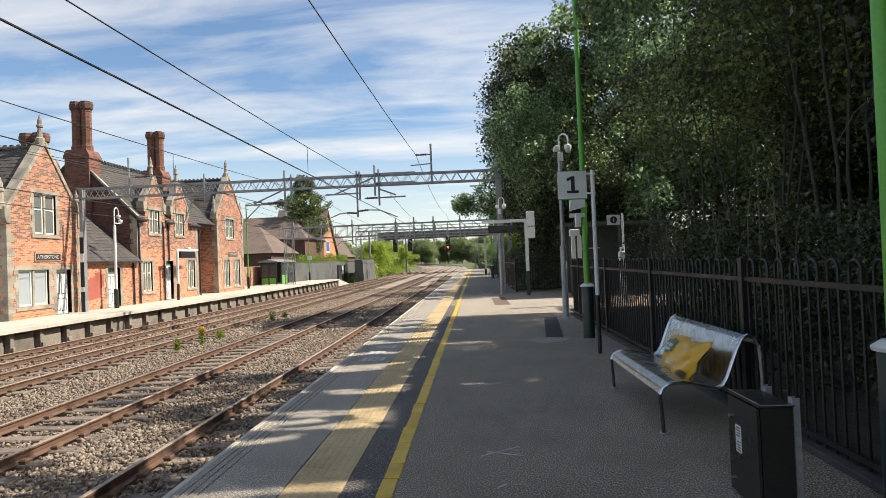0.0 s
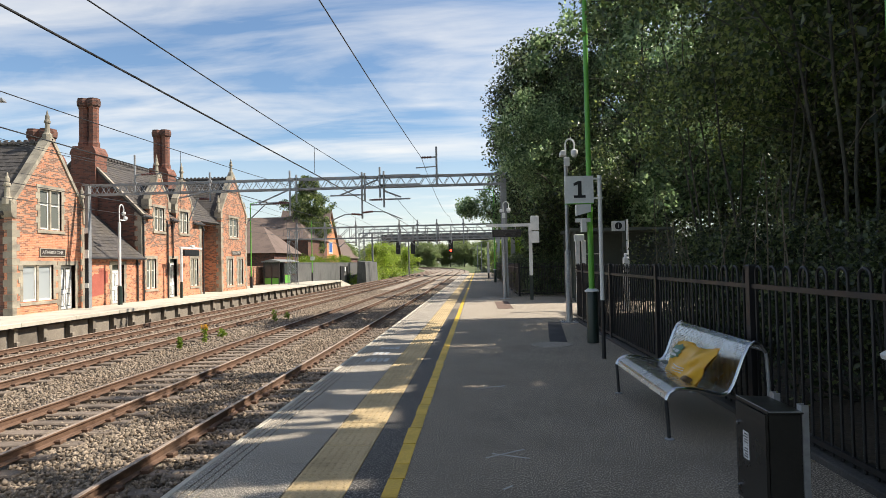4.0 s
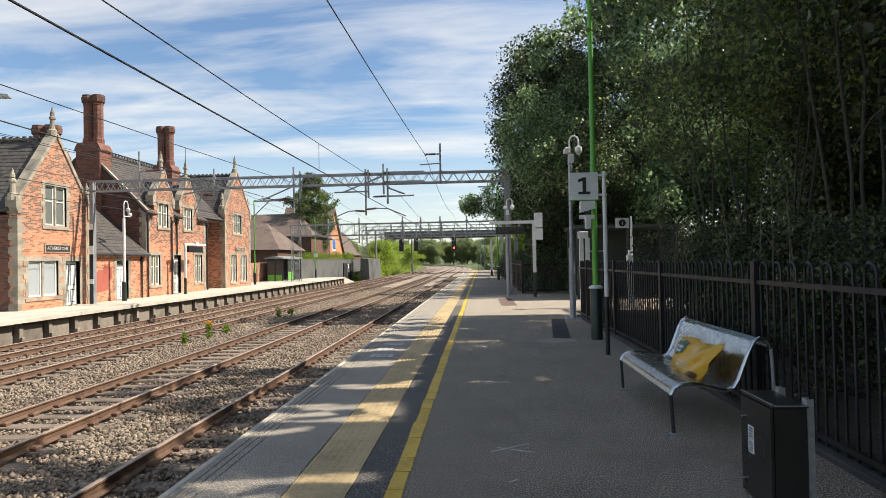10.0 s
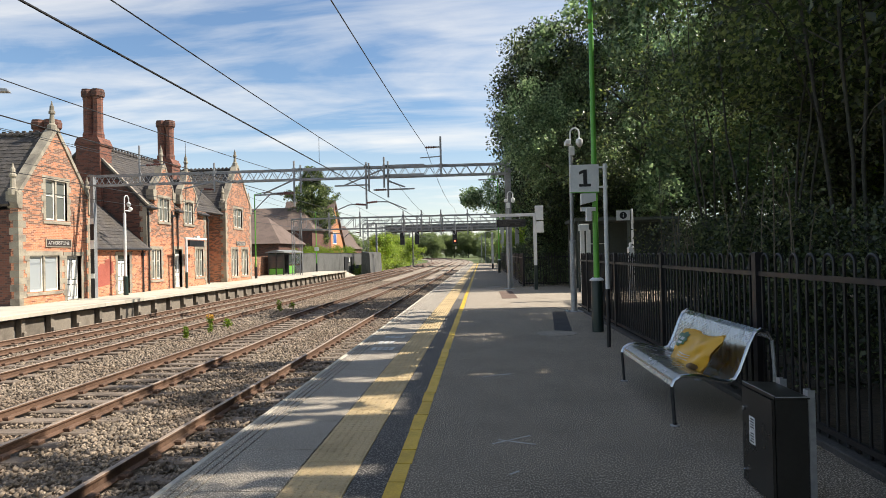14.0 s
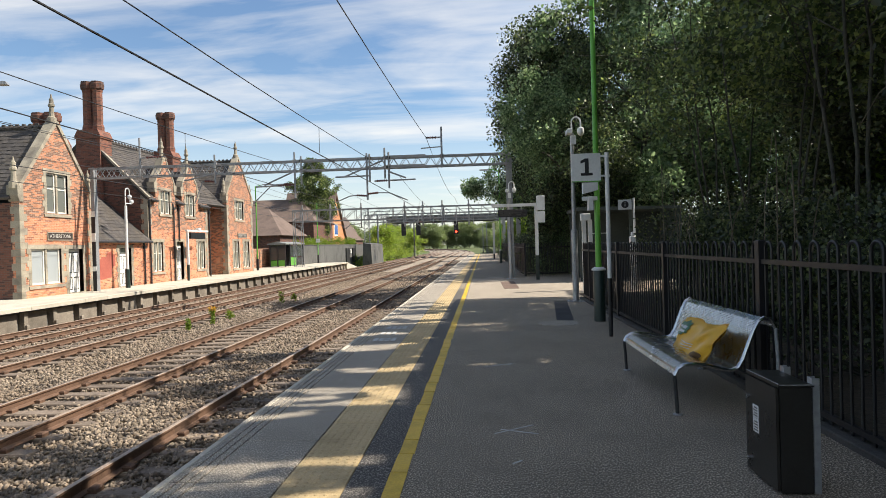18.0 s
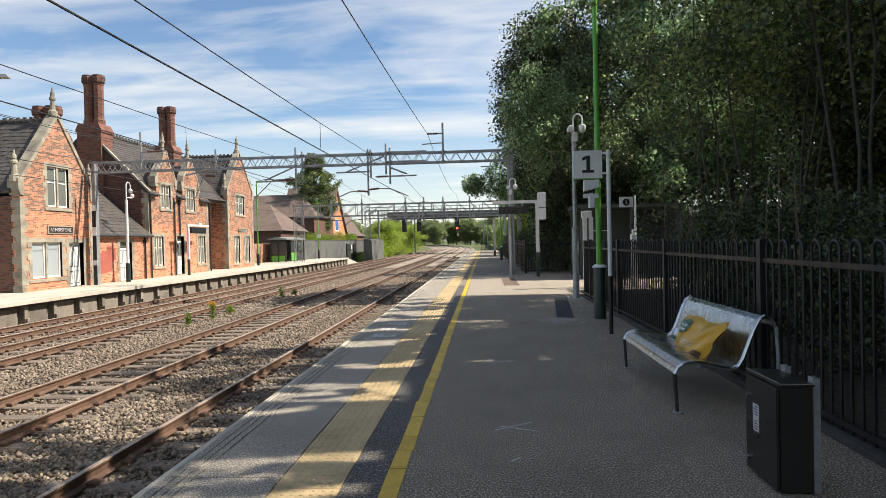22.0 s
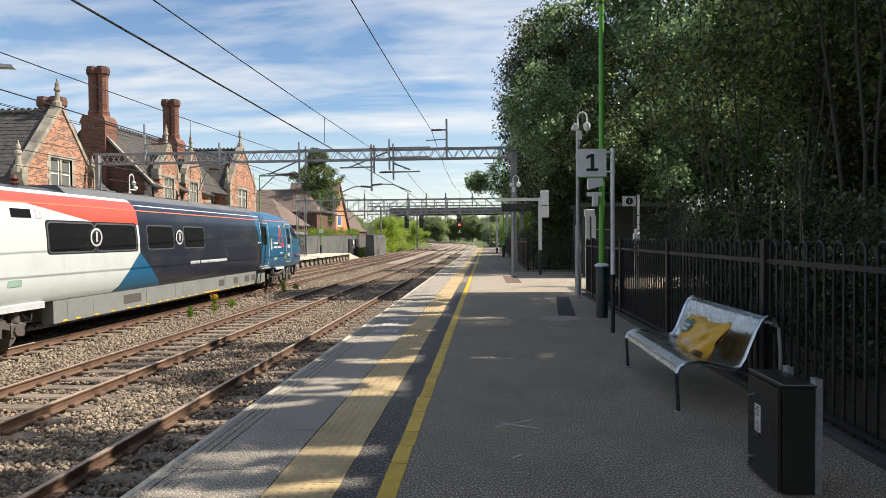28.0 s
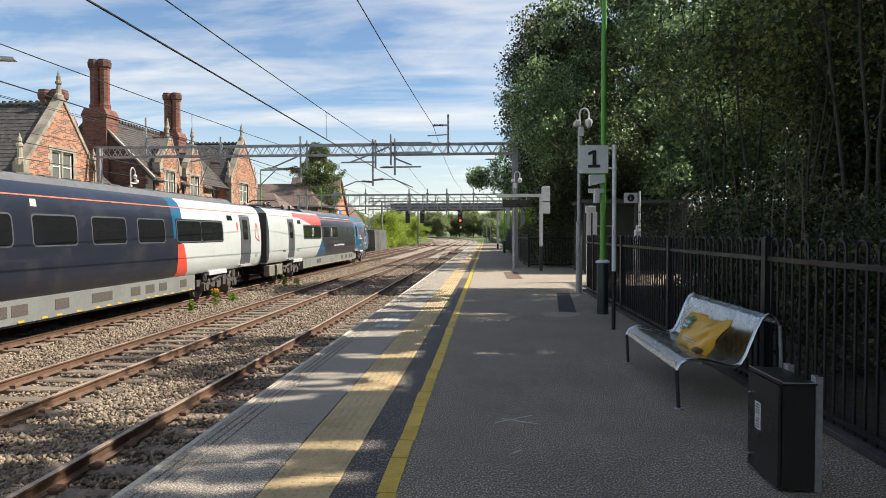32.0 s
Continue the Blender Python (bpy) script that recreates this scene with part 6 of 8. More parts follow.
def platform_sign():
    s = thing("platform_number_sign", "white platform number sign on slim post", "sign")
    part("post", Geo().tube([(4.42, 10.42, 0.98), (4.42, 10.42, 3.09)], 0.036, 12), SIGN_WHITE, s, "white upper post", smooth=True)
    part("post_base", Geo().tube([(4.42, 10.42, 0.0), (4.42, 10.42, 0.98)], 0.034, 12), BLACK, s, "black lower post", smooth=True)
    bd = part("sign_board", Geo().box(3.83, 10.38, 2.62, 4.31, 10.41, 3.08, 0.0), SIGN_WHITE, s)
    part("edge_trim", Geo().box(3.825, 10.378, 2.605, 4.315, 10.412, 2.62), GREEN, bd)
    one = [(-0.085, -0.125), (0.09, -0.125), (0.09, -0.085), (0.032, -0.085), (0.032, 0.13), (-0.018, 0.13), (-0.085, 0.098), (-0.085, 0.055), (-0.022, 0.078), (-0.022, -0.085), (-0.085, -0.085)]
    part("numeral", Geo().prism([(4.075 + u * 1.12, 2.85 + v * 1.12) for u, v in one], "y", 10.372, 10.379), BLACK, bd, "bold black numeral one")
    for z in (2.70, 3.03):
        part("bracket", Geo().box(4.31, 10.385, z - 0.015, 4.46, 10.40, z + 0.015), SIGN_WHITE, s)
        part("clamp", Geo().tube([(4.42, 10.42, z - 0.02), (4.42, 10.42, z + 0.02)], 0.046, 12), SIGN_WHITE, s)


platform_sign()


def camera_mast(x, y, zj, zt, label, group="security camera masts", base_plate=True):
    m = thing("security_camera_mast", label, "camera mast", group)
    part("lower_tube", Geo().lathe([(0.085, 0.0), (0.085, zj), (0.06, zj + 0.03)], x, y, 14), GALV, m, smooth=True)
    part("upper_tube", Geo().lathe([(0.056, zj), (0.05, zt - 0.55)], x, y, 12), GALV, m, smooth=True)
    if base_plate:
        part("base_plate", Geo().box(x - 0.22, y - 0.22, 0.0, x + 0.22, y + 0.22, 0.02, 0.005), GALV, m)
        for a in (-1, 1):
            for b in (-1, 1):
                part("bolt", Geo().tube([(x + a * 0.16, y + b * 0.16, 0.02), (x + a * 0.16, y + b * 0.16, 0.05)], 0.016, 6), GALV, m)
    arc = [(x, y, zt - 0.56), (x, y, zt - 0.25)] + [(x + 0.12 - 0.12 * math.cos(a), y, zt - 0.25 + 0.14 * math.sin(a)) for a in [math.pi * i / 8 for i in range(1, 9)]] + [(x + 0.24, y, zt - 0.38)]
    part("swan_neck", Geo().tube(arc, 0.022, 8), SIGN_WHITE, m, "white swan-neck bracket", smooth=True)
    part("dome_camera", Geo().lathe([(0.02, zt - 0.38), (0.09, zt - 0.42), (0.095, zt - 0.5), (0.07, zt - 0.58), (0.03, zt - 0.62)], x + 0.24, y, 14), SIGN_WHITE, m, smooth=True)
    part("fixed_camera", Geo().box(x - 0.16, y - 0.3, zt - 0.58, x - 0.04, y + 0.05, zt - 0.46, 0.02), SIGN_WHITE, m)
    part("junction_box", Geo().box(x - 0.05, y - 0.12, zt - 0.85, x + 0.09, y - 0.045, zt - 0.62, 0.01), SIGN_WHITE, m)
    return m


camera_mast(4.79, 16.6, 1.9, 5.05, "galvanised camera mast with white dome cameras")
camera_mast(3.58, 27.3, 2.1, 4.45, "grey camera mast beside the departure display")


def departure_board(x, y, zt, xl, bz0, bz1, z0, label, flip=1):
    """A white gallows post with a dark display slung under its arm."""
    d = thing("departure_board", label, "display", "departure boards")
    part("post", Geo().box(x - 0.07, y - 0.07, z0 + 1.05, x + 0.07, y + 0.07, zt), SIGN_WHITE, d, "white upper post")
    part("post_base", Geo().box(x - 0.068, y - 0.068, z0, x + 0.068, y + 0.068, z0 + 1.05), DARKGREEN, d, "dark lower post")
    part("arm", Geo().box(min(xl, x), y - 0.05, zt - 0.14, max(xl, x) - 0.0, y + 0.05, zt - 0.01), SIGN_WHITE, d)
    part("control_box", Geo().box(x + 0.02, y - 0.16, zt - 0.32, x + 0.36, y + 0.1, zt + 0.3, 0.02), SIGN_WHITE, d)
    part("control_box", Geo().box(x + 0.02, y - 0.16, zt - 0.85, x + 0.36, y + 0.1, zt - 0.36, 0.02), SIGN_WHITE, d)
    b = part("display_case", Geo().box(xl + 0.27, y - 0.12, bz0, xl + 1.5, y + 0.12, bz1, 0.015), BLACK, d)
    for k in range(3):
        part("display_row", Geo().box(xl + 0.32, y - 0.125, bz1 - 0.09 - 0.085 * k, xl + 1.45, y - 0.12, bz1 - 0.03 - 0.085 * k), surf("display_dark_" + "abc"[k] + ("n" if flip > 0 else "f"), (0.03, 0.028, 0.028), (0.05, 0.04, 0.035), 40, 3, 0.3, b=0), b)
    for q in (0.5, 1.27):
        part("hanger", Geo().tube([(xl + q, y, bz1), (xl + q, y, zt - 0.1)], 0.02, 6), SIGN_WHITE, d)
    return d


departure_board(4.68, 26.4, 3.3, 2.78, 2.72, 3.04, 0.0, "white gallows post carrying a dark departure display")


def entrance_kit():
    h = thing("help_point", "pair of white help point pillars behind railings", "help point")
    for x in (5.66, 5.86):
        part("pillar", Geo().box(x - 0.06, 20.2, 0, x + 0.06, 20.35, 2.3, 0.01), SIGN_WHITE, h)
    part("head", Geo().box(5.55, 20.12, 2.28, 5.86, 20.3, 2.5, 0.015), SIGN_WHITE, h)
    s = thing("information_sign", "white information sign with black roundel on post", "sign")
    part("post", Geo().tube([(7.22, 20.0, 0), (7.22, 20.0, 2.95)], 0.035, 10), SIGN_WHITE, s)
    b = part("board", Geo().box(6.72, 19.95, 2.58, 7.14, 19.99, 2.90), SIGN_WHITE, s)
    part("roundel", Geo().tube([(6.93, 19.95, 2.74), (6.93, 19.944, 2.74)], 0.115, 20), BLACK, b)
    words("letter", "i", 0.2, SIGN_WHITE, b, Matrix.Translation((6.93, 19.941, 2.74)) @ pose(0, 0, 0, 90))
    v = thing("ticket_machine", "white ticket machine pillar beside the path", "ticket machine")
    part("cabinet", Geo().box(7.08, 19.9, 0, 7.24, 20.15, 1.72, 0.02), SIGN_WHITE, v)
    part("cap", Geo().box(7.12, 19.92, 1.72, 7.2, 20.1, 1.86, 0.02), SIGN_WHITE, v)
    k = thing("entrance_shelter", "dark green timber entrance shelter under the trees", "shelter")
    W = surf("dark_shelter_paint", (0.03, 0.042, 0.038), (0.055, 0.07, 0.062), 20, 1.5, 0.6, 0.1, b=0.2)
    part("back_wall", Geo().box(6.2, 27.0, 0, 10.2, 27.15, 2.8), W, k)
    part("side_wall", Geo().box(10.05, 24.6, 0, 10.2, 27.0, 2.8), W, k)
    part("roof", Geo().prism([(6.1, 2.8), (10.3, 2.8), (10.3, 2.9), (6.1, 2.94)], "y", 24.45, 27.3), W, k)
    for x in (6.25, 8.2):
        part("post", Geo().box(x - 0.05, 24.5, 0, x + 0.05, 24.6, 2.8), W, k)
    part("light_strip", Geo().box(7.0, 26.98, 1.9, 7.9, 27.0, 1.94), SIGN_WHITE, k)


entrance_kit()


def entrance_paving():
    """A buff screed across the entrance, a brown strip let into it."""
    pv = asphalt_mat("buff_screed", (0.26, 0.215, 0.165), (0.39, 0.33, 0.26), (0.52, 0.46, 0.38))
    br = surf("brown_paving", (0.13, 0.085, 0.065), (0.18, 0.12, 0.09), 30, 1.2, 0.9, 0.05, b=0.25)
    area = thing("entrance_paving", "worn buff surfacing at the platform entrance", "paving", kind="structure")
    part("surfacing", Geo().prism([(1.82, 17.6), (5.2, 17.9), (7.0, 19.2), (7.0, 28.2), (1.82, 28.2)], "z", -0.02, 0.005), pv, area)
    part("brown_strip", Geo().prism([(3.05, 21.6), (3.6, 21.6), (3.6, 25.6), (3.05, 25.6)], "z", -0.02, 0.009), br, area, "brown paved strip")


entrance_paving()


def far_end():
    # white column and gate at the platform's end
    p = thing("white_post", "tall white post near the far platform end", "post")
    part("column", Geo().box(3.5, 62.0, 0.55, 3.72, 62.2, 3.7), SIGN_WHITE, p)
    part("base", Geo().box(3.52, 62.02, 0, 3.7, 62.18, 0.55), BLACK, p)
    g = thing("platform_gate", "black barred gate across the platform end", "gate")
    part("gate_frame", Geo().bar((2.2, 97, 1.1), (5.4, 97, 1.1), 0.06).bar((2.2, 97, 0.15), (5.4, 97, 0.15), 0.06), BLACK, g)
    for i in range(16):
        part("bar", Geo().tube([(2.25 + 0.21 * i, 97, 0), (2.25 + 0.21 * i, 97, 1.2)], 0.02, 6), BLACK, g)
    # leaf litter by the kerb
    li = np.random.default_rng(6)
    c = np.stack([4.95 + 0.12 * li.random(60), 2.5 + 9 * li.random(60), np.full(60, 0.012)], 1)
    me = Geo()
    for x, y, z in c:
        a = li.random() * 6.28
        s = 0.02 + 0.025 * li.random()
        me.add([(x + s * math.cos(a), y + s * math.sin(a), z), (x - s * 0.5 * math.sin(a), y + s * 0.5 * math.cos(a), z + 0.012), (x - s * math.cos(a), y - s * math.sin(a), z), (x + s * 0.5 * math.sin(a), y - s * 0.5 * math.cos(a), z + 0.004)], [(0, 1, 2, 3)])
    solo("dry_leaves", me, surf("dry_leaf", (0.22, 0.17, 0.10), (0.36, 0.30, 0.2), 30, 5, 0.9, b=0, each=0.5), "scattered dry leaves along the kerb", "leaves", kind="stuff")


far_end()
# ---- overhead line: gantries, masts and wires ----
def boom(parent, y, x0, x1, zb, zt, d=0.5, bay=0.62):
    """A lattice boom: four chords, and lacing on its faces."""
    for yy in (y - d / 2, y + d / 2):
        for z in (zb, zt):
            part("chord", Geo().bar((x0, yy, z), (x1, yy, z), 0.07, 0.07), GANTRY, parent)
    n = int((x1 - x0) / bay)
    g = Geo()
    for i in range(n):
        a, b = x0 + (x1 - x0) * i / n, x0 + (x1 - x0) * (i + 1) / n
        m = (a + b) / 2
        for yy in (y - d / 2, y + d / 2):
            g.bar((a, yy, zb), (m, yy, zt), 0.028)
            g.bar((m, yy, zt), (b, yy, zb), 0.028)
        g.bar((a, y - d / 2, zb), (b, y + d / 2, zb), 0.025)
    part("lacing", g, GANTRY, parent)["kind"] = "stuff"


def column(parent, x, y, z0, z1, w=0.42, d=0.42):
    for a in (-1, 1):
        for b in (-1, 1):
            part("leg", Geo().bar((x + a * w / 2, y + b * d / 2, z0), (x + a * w / 2, y + b * d / 2, z1), 0.06), GANTRY, parent)
    g = Geo()
    n = max(2, int((z1 - z0) / 0.55))
    for i in range(n):
        a, b = z0 + (z1 - z0) * i / n, z0 + (z1 - z0) * (i + 1) / n
        s = 1 if i % 2 else -1
        g.bar((x - s * w / 2, y - d / 2, a), (x + s * w / 2, y - d / 2, b), 0.03)
        g.bar((x - s * w / 2, y + d / 2, a), (x + s * w / 2, y + d / 2, b), 0.03)
        g.bar((x - w / 2, y - s * d / 2, a), (x - w / 2, y + s * d / 2, b), 0.03)
    part("lacing", g, GANTRY, parent)["kind"] = "stuff"


def insul(parent, p, q, n=6):
    p, q = Vector(p), Vector(q)
    pts, rr = [], []
    for i in range(2 * n + 1):
        pts.append(p.lerp(q, i / (2 * n)))
        rr.append(0.065 if i % 2 else 0.035)
    part("insulator", Geo().tube(pts, rr, 8), INSULATOR, parent)


def first_gantry():
    y = 31.0
    g = thing("overhead_line_gantry", "grey lattice steel gantry spanning all four tracks", "gantry", "overhead line gantries")
    boom(g, y, -18.1, 3.9, 5.62, 6.12)
    part("column_far", Geo().box(-18.08, y - 0.14, -0.3, -17.9, y + 0.14, 6.1), GANTRY, g, "slim grey column with striped foot")
    part("warning_stripes", Geo().box(-18.09, y - 0.165, -0.29, -17.89, y - 0.142, 0.75).box(-18.09, y - 0.165, 1.0, -17.89, y - 0.142, 2.3).box(-18.09, y - 0.165, 2.75, -17.89, y - 0.142, 3.6), BLACK, g)
    part("stripe_band", Geo().box(-18.09, y - 0.165, 0.75, -17.89, y - 0.142, 1.0).box(-18.09, y - 0.165, 2.3, -17.89, y - 0.142, 2.75).box(-18.09, y - 0.165, 3.6, -17.89, y - 0.142, 3.9), WHITE, g)
    part("column_near", Geo().box(3.64, y - 0.16, 0.95, 3.94, y + 0.16, 5.9), GANTRY, g, "plain grey steel near column")
    part("column_foot", Geo().box(3.66, y - 0.12, -0.12, 3.96, y + 0.12, 0.95), GANTRY, g)
    for x, zt, zb in ((-15.25, 7.6, 5.5), (-11.28, 6.58, 5.1), (-7.1, 6.55, 4.22), (-6.76, 6.33, 4.9), (-3.38, 6.36, 4.0), (-3.24, 6.32, 4.9), (-2.46, 6.6, 5.05), (-2.26, 6.38, 4.55), (0.44, 7.55, 5.5)):
        part("drop_tube", Geo().tube([(x, y - 0.33, zb), (x, y - 0.33, zt)], 0.05, 8), GANTRY, g)
        part("clamp", Geo().box(x - 0.09, y - 0.36, 5.56, x + 0.09, y - 0.22, 5.68).box(x - 0.09, y - 0.36, 6.06, x + 0.09, y - 0.22, 6.18), GANTRY, g)
    # twin channel stiffeners
    part("stiffener", Geo().box(-2.4, y - 0.36, 5.58, -0.4, y - 0.26, 5.72).box(-2.4, y - 0.36, 6.06, -0.4, y - 0.26, 6.2), GANTRY, g)
    part("stiffener", Geo().box(-7.0, y - 0.36, 6.05, -2.6, y - 0.26, 6.16), GANTRY, g)
    part("feeder_arm", Geo().bar((0.44, y - 0.33, 7.02), (-0.35, y - 0.33, 7.02), 0.07), GANTRY, g)
    insul(g, (0.2, y - 0.33, 7.02), (-0.3, y - 0.33, 7.02))
    part("feeder_arm", Geo().bar((0.44, y - 0.33, 6.55), (-0.6, y - 0.33, 6.5), 0.05), GANTRY, g)
    part("feeder_arm", Geo().bar((-15.25, y - 0.33, 6.55), (-13.9, y - 0.33, 6.6), 0.06), GANTRY, g)
    insul(g, (-14.9, y - 0.33, 6.57), (-14.1, y - 0.33, 6.6))
    # registration arms, one for each track
    for sx, zx, end, zc in ((-3.38, 4.3, -1.35, 3.93), (-3.38, 4.2, -5.0, 3.93), (-7.12, 4.9, -9.3, 4.0), (-11.28, 5.2, -12.4, 4.1)):
        s = 1 if end > sx else -1
        insul(g, (sx, y - 0.33, zx), (sx + s * 0.55, y - 0.33, zx + 0.05))
        part("registration_tube", Geo().tube([(sx + s * 0.5, y - 0.33, zx + 0.05), ((sx + end) / 2 + s * 0.1, y - 0.33, zx + 0.02), (end, y - 0.33, zc)], 0.03, 6), GANTRY, g)
    for a, b in (((-8.7, 4.92), (-7.12, 5.58)), ((-9.15, 4.85), (-7.12, 4.88)), ((-3.0, 4.94), (-0.92, 4.96)), ((-4.55, 5.2), (-2.55, 5.97)), ((-5.0, 5.2), (-3.2, 5.22)), ((-2.3, 5.4), (-1.4, 5.05)), ((-12.9, 5.3), (-11.28, 5.6))):
        part("support_tube", Geo().tube([(a[0], y - 0.33, a[1]), (b[0], y - 0.33, b[1])], 0.04, 8), GANTRY, g)
    insul(g, (-2.9, y - 0.33, 4.94), (-2.35, y - 0.33, 4.95))
    insul(g, (-8.0, y - 0.33, 4.88), (-7.3, y - 0.33, 4.88))
    # the whole frame stands a little nearer and smaller than laid out above
    k = 28.9 / 31.0
    m = Matrix.Translation((2.28, 0, 1.63)) @ Matrix.Scale(k, 4) @ Matrix.Translation((-2.28, 0, -1.63))
    for c in g.children:
        c.data.transform(m)


def second_gantry(y, xl, zt, deep=1.1, group="overhead line gantries"):
    """A deep trussed boom with uprights and one diagonal in each bay."""
    g = thing("overhead_line_gantry", "grey lattice gantry farther down the line", "gantry", group)
    x0, x1, zb = xl - 0.3, 6.2, zt - deep
    for yy in (y - 0.4, y + 0.4):
        for z in (zb, zt):
            part("chord", Geo().bar((x0, yy, z), (x1, yy, z), 0.11, 0.11), GANTRY, g)
        n = int((x1 - x0) / 1.25)
        for i in range(n + 1):
            a = x0 + (x1 - x0) * i / n
            part("upright", Geo().bar((a, yy, zb), (a, yy, zt), 0.05), GANTRY, g)
            if i < n:
                b = x0 + (x1 - x0) * (i + 1) / n
                part("diagonal", Geo().bar((a, yy, zb), (b, yy, zt), 0.045) if i < n // 2 else Geo().bar((a, yy, zt), (b, yy, zb), 0.045), GANTRY, g)
    column(g, xl + 0.1, y, -1.0, zt, 0.8, 0.7)
    part("column_near", Geo().bar((6.0, y, 0), (6.0, y, zt), 0.4), GANTRY, g)
    for x in (-15.3, -12.5, -9.4, -5.1, -3.3, -1.4, 1.2):
        part("drop_tube", Geo().tube([(x, y - 0.5, zt - 1.9), (x, y - 0.5, zt + 0.55)], 0.07, 6), GANTRY, g)
        part("clamp", Geo().box(x - 0.12, y - 0.56, zt - 0.1, x + 0.12, y - 0.42, zt + 0.14), GANTRY, g)
    for x, e in ((-12.5, 1.5), (-9.4, -1.6), (-5.1, 1.6), (-3.3, -1.5), (-1.4, 1.3)):
        part("registration_tube", Geo().tube([(x, y - 0.5, zt - 1.5), (x + e * 0.7, y - 0.5, zt - 1.55), (x + e, y - 0.5, zt - 1.95)], 0.04, 6), GANTRY, g)
        insul(g, (x, y - 0.5, zt - 1.5), (x + 0.4 * (1 if e > 0 else -1), y - 0.5, zt - 1.5), 4)


first_gantry()
second_gantry(60.0, -16.0, 5.4)
second_gantry(96.0, -15.8, 6.6, 1.2)


def wire(name, pts, r, label, group="overhead wires"):
    solo(name, Geo().tube(pts, r, 6), WIRE, label, "overhead wire", group)


def sag(x, ends, drop):
    """A hanging wire through (y, z) supports."""
    out = []
    for (y0, z0), (y1, z1) in zip(ends, ends[1:]):
        for i in range(12):
            f = i / 12
            out.append((x, y0 + (y1 - y0) * f, z0 + (z1 - z0) * f - 4 * drop * f * (1 - f)))
    out.append((x, *ends[-1]))
    return out


for x, zc, zs, zn, drop, near in ((-1.45, 3.86, 4.90, 4.60, 0.479, 14.2), (-5.09, 3.96, 5.05, 4.85, 0.53, 15.0), (-9.44, 3.95, 5.25, 5.2, 0.4, 23.8), (-12.35, 4.0, 5.1, 5.0, 0.4, 22.5)):
    wire("contact_wire", [(x - 0.25, -30, zc), (x, 28.6, zc), (x - 0.2, 60, zc), (x + 0.2, 96, zc), (x, 150, zc)], 0.011 if x < -2 else 0.014, "dark copper contact wire above a track")
    wire("catenary_wire", sag(x, [(-28, zn), (28.6, zs), (60, zs - 0.1), (96, zs), (150, zs)], drop), 0.009, "dark catenary wire carrying a contact wire")
    for y in (near, 37.5, 46.0, 54.5, 70.0, 80.0):
        y0, y1, z0, z1 = (-28, 28.6, zn, zs) if y < 28.6 else ((28.6, 60, zs, zs - 0.1) if y < 60 else (60, 96, zs - 0.1, zs))
        f = (y - y0) / (y1 - y0)
        wire("dropper_wire", [(x, y, zc), (x, y, z0 + (z1 - z0) * f - 4 * drop * f * (1 - f))], 0.006, "thin dropper between two overhead wires", "droppers")
wire("feeder_wire", [(x - 0.0055 * max(0.0, 28.6 - y), y, z) for x, y, z in sag(-0.14, [(-28, 6.6), (28.6, 6.65), (60, 6.2), (96, 6.9)], 0.55)], 0.012, "dark feeder wire high beside the platform")
wire("feeder_wire", sag(-12.9, [(-28, 6.25), (28.6, 6.25), (60, 5.9)], 0.5), 0.010, "dark feeder wire above the far platform")
# ---- trees and undergrowth ----
def leaf_mat(name, a, b, c, trans=0.35):
    m, t, p = nodes_of(name)
    n, k = t.nodes.new, t.links.new
    g = n("ShaderNodeNewGeometry")
    col = ramp(t, g.outputs["Random Per Island"], [(0.0, a), (0.55, b), (1.0, c)])
    v = coords(t)
    col = mixc(t, ramp(t, noise_node(t, v, 0.45, 4), [(0.4, 0.0), (0.7, 0.3)]), col, tuple(x * 0.6 for x in a))
    k(col, p.inputs["Base Color"])
    p.inputs["Roughness"].default_value = 0.34
    p.inputs["Specular IOR Level"].default_value = 0.5
    tr = n("ShaderNodeBsdfTranslucent")
    hs = n("ShaderNodeHueSaturation")
    hs.inputs["Saturation"].default_value, hs.inputs["Value"].default_value = 1.15, 1.5
    k(col, hs.inputs["Color"]); k(hs.outputs[0], tr.inputs["Color"])
    mx = n("ShaderNodeMixShader")
    mx.inputs[0].default_value = trans
    k(p.outputs[0], mx.inputs[1]); k(tr.outputs[0], mx.inputs[2])
    k(mx.outputs[0], t.nodes["Material Output"].inputs["Surface"])
    return m


LEAF = leaf_mat("broad_leaf", (0.024, 0.040, 0.016), (0.082, 0.118, 0.042), (0.32, 0.37, 0.14), 0.48)
LEAF_T = leaf_mat("pale_broad_leaf", (0.062, 0.105, 0.052), (0.18, 0.26, 0.13), (0.44, 0.53, 0.30), 0.5)
LEAF_B = leaf_mat("light_leaf", (0.11, 0.17, 0.03), (0.17, 0.24, 0.045), (0.24, 0.31, 0.07), 0.6)
LEAF_L = leaf_mat("sunny_leaf", (0.18, 0.25, 0.055), (0.30, 0.38, 0.09), (0.44, 0.52, 0.15), 0.6)
# haze of the distance is mixed into this paler, greyer leaf colour
LEAF_F = leaf_mat("far_haze_leaf", (0.17, 0.21, 0.10), (0.23, 0.28, 0.13), (0.30, 0.35, 0.17), 0.5)
# deep shade behind the fence is put into this near-black leaf colour
LEAF_D = leaf_mat("shade_dark_leaf", (0.013, 0.022, 0.010), (0.041, 0.060, 0.025), (0.20, 0.235, 0.105), 0.4)


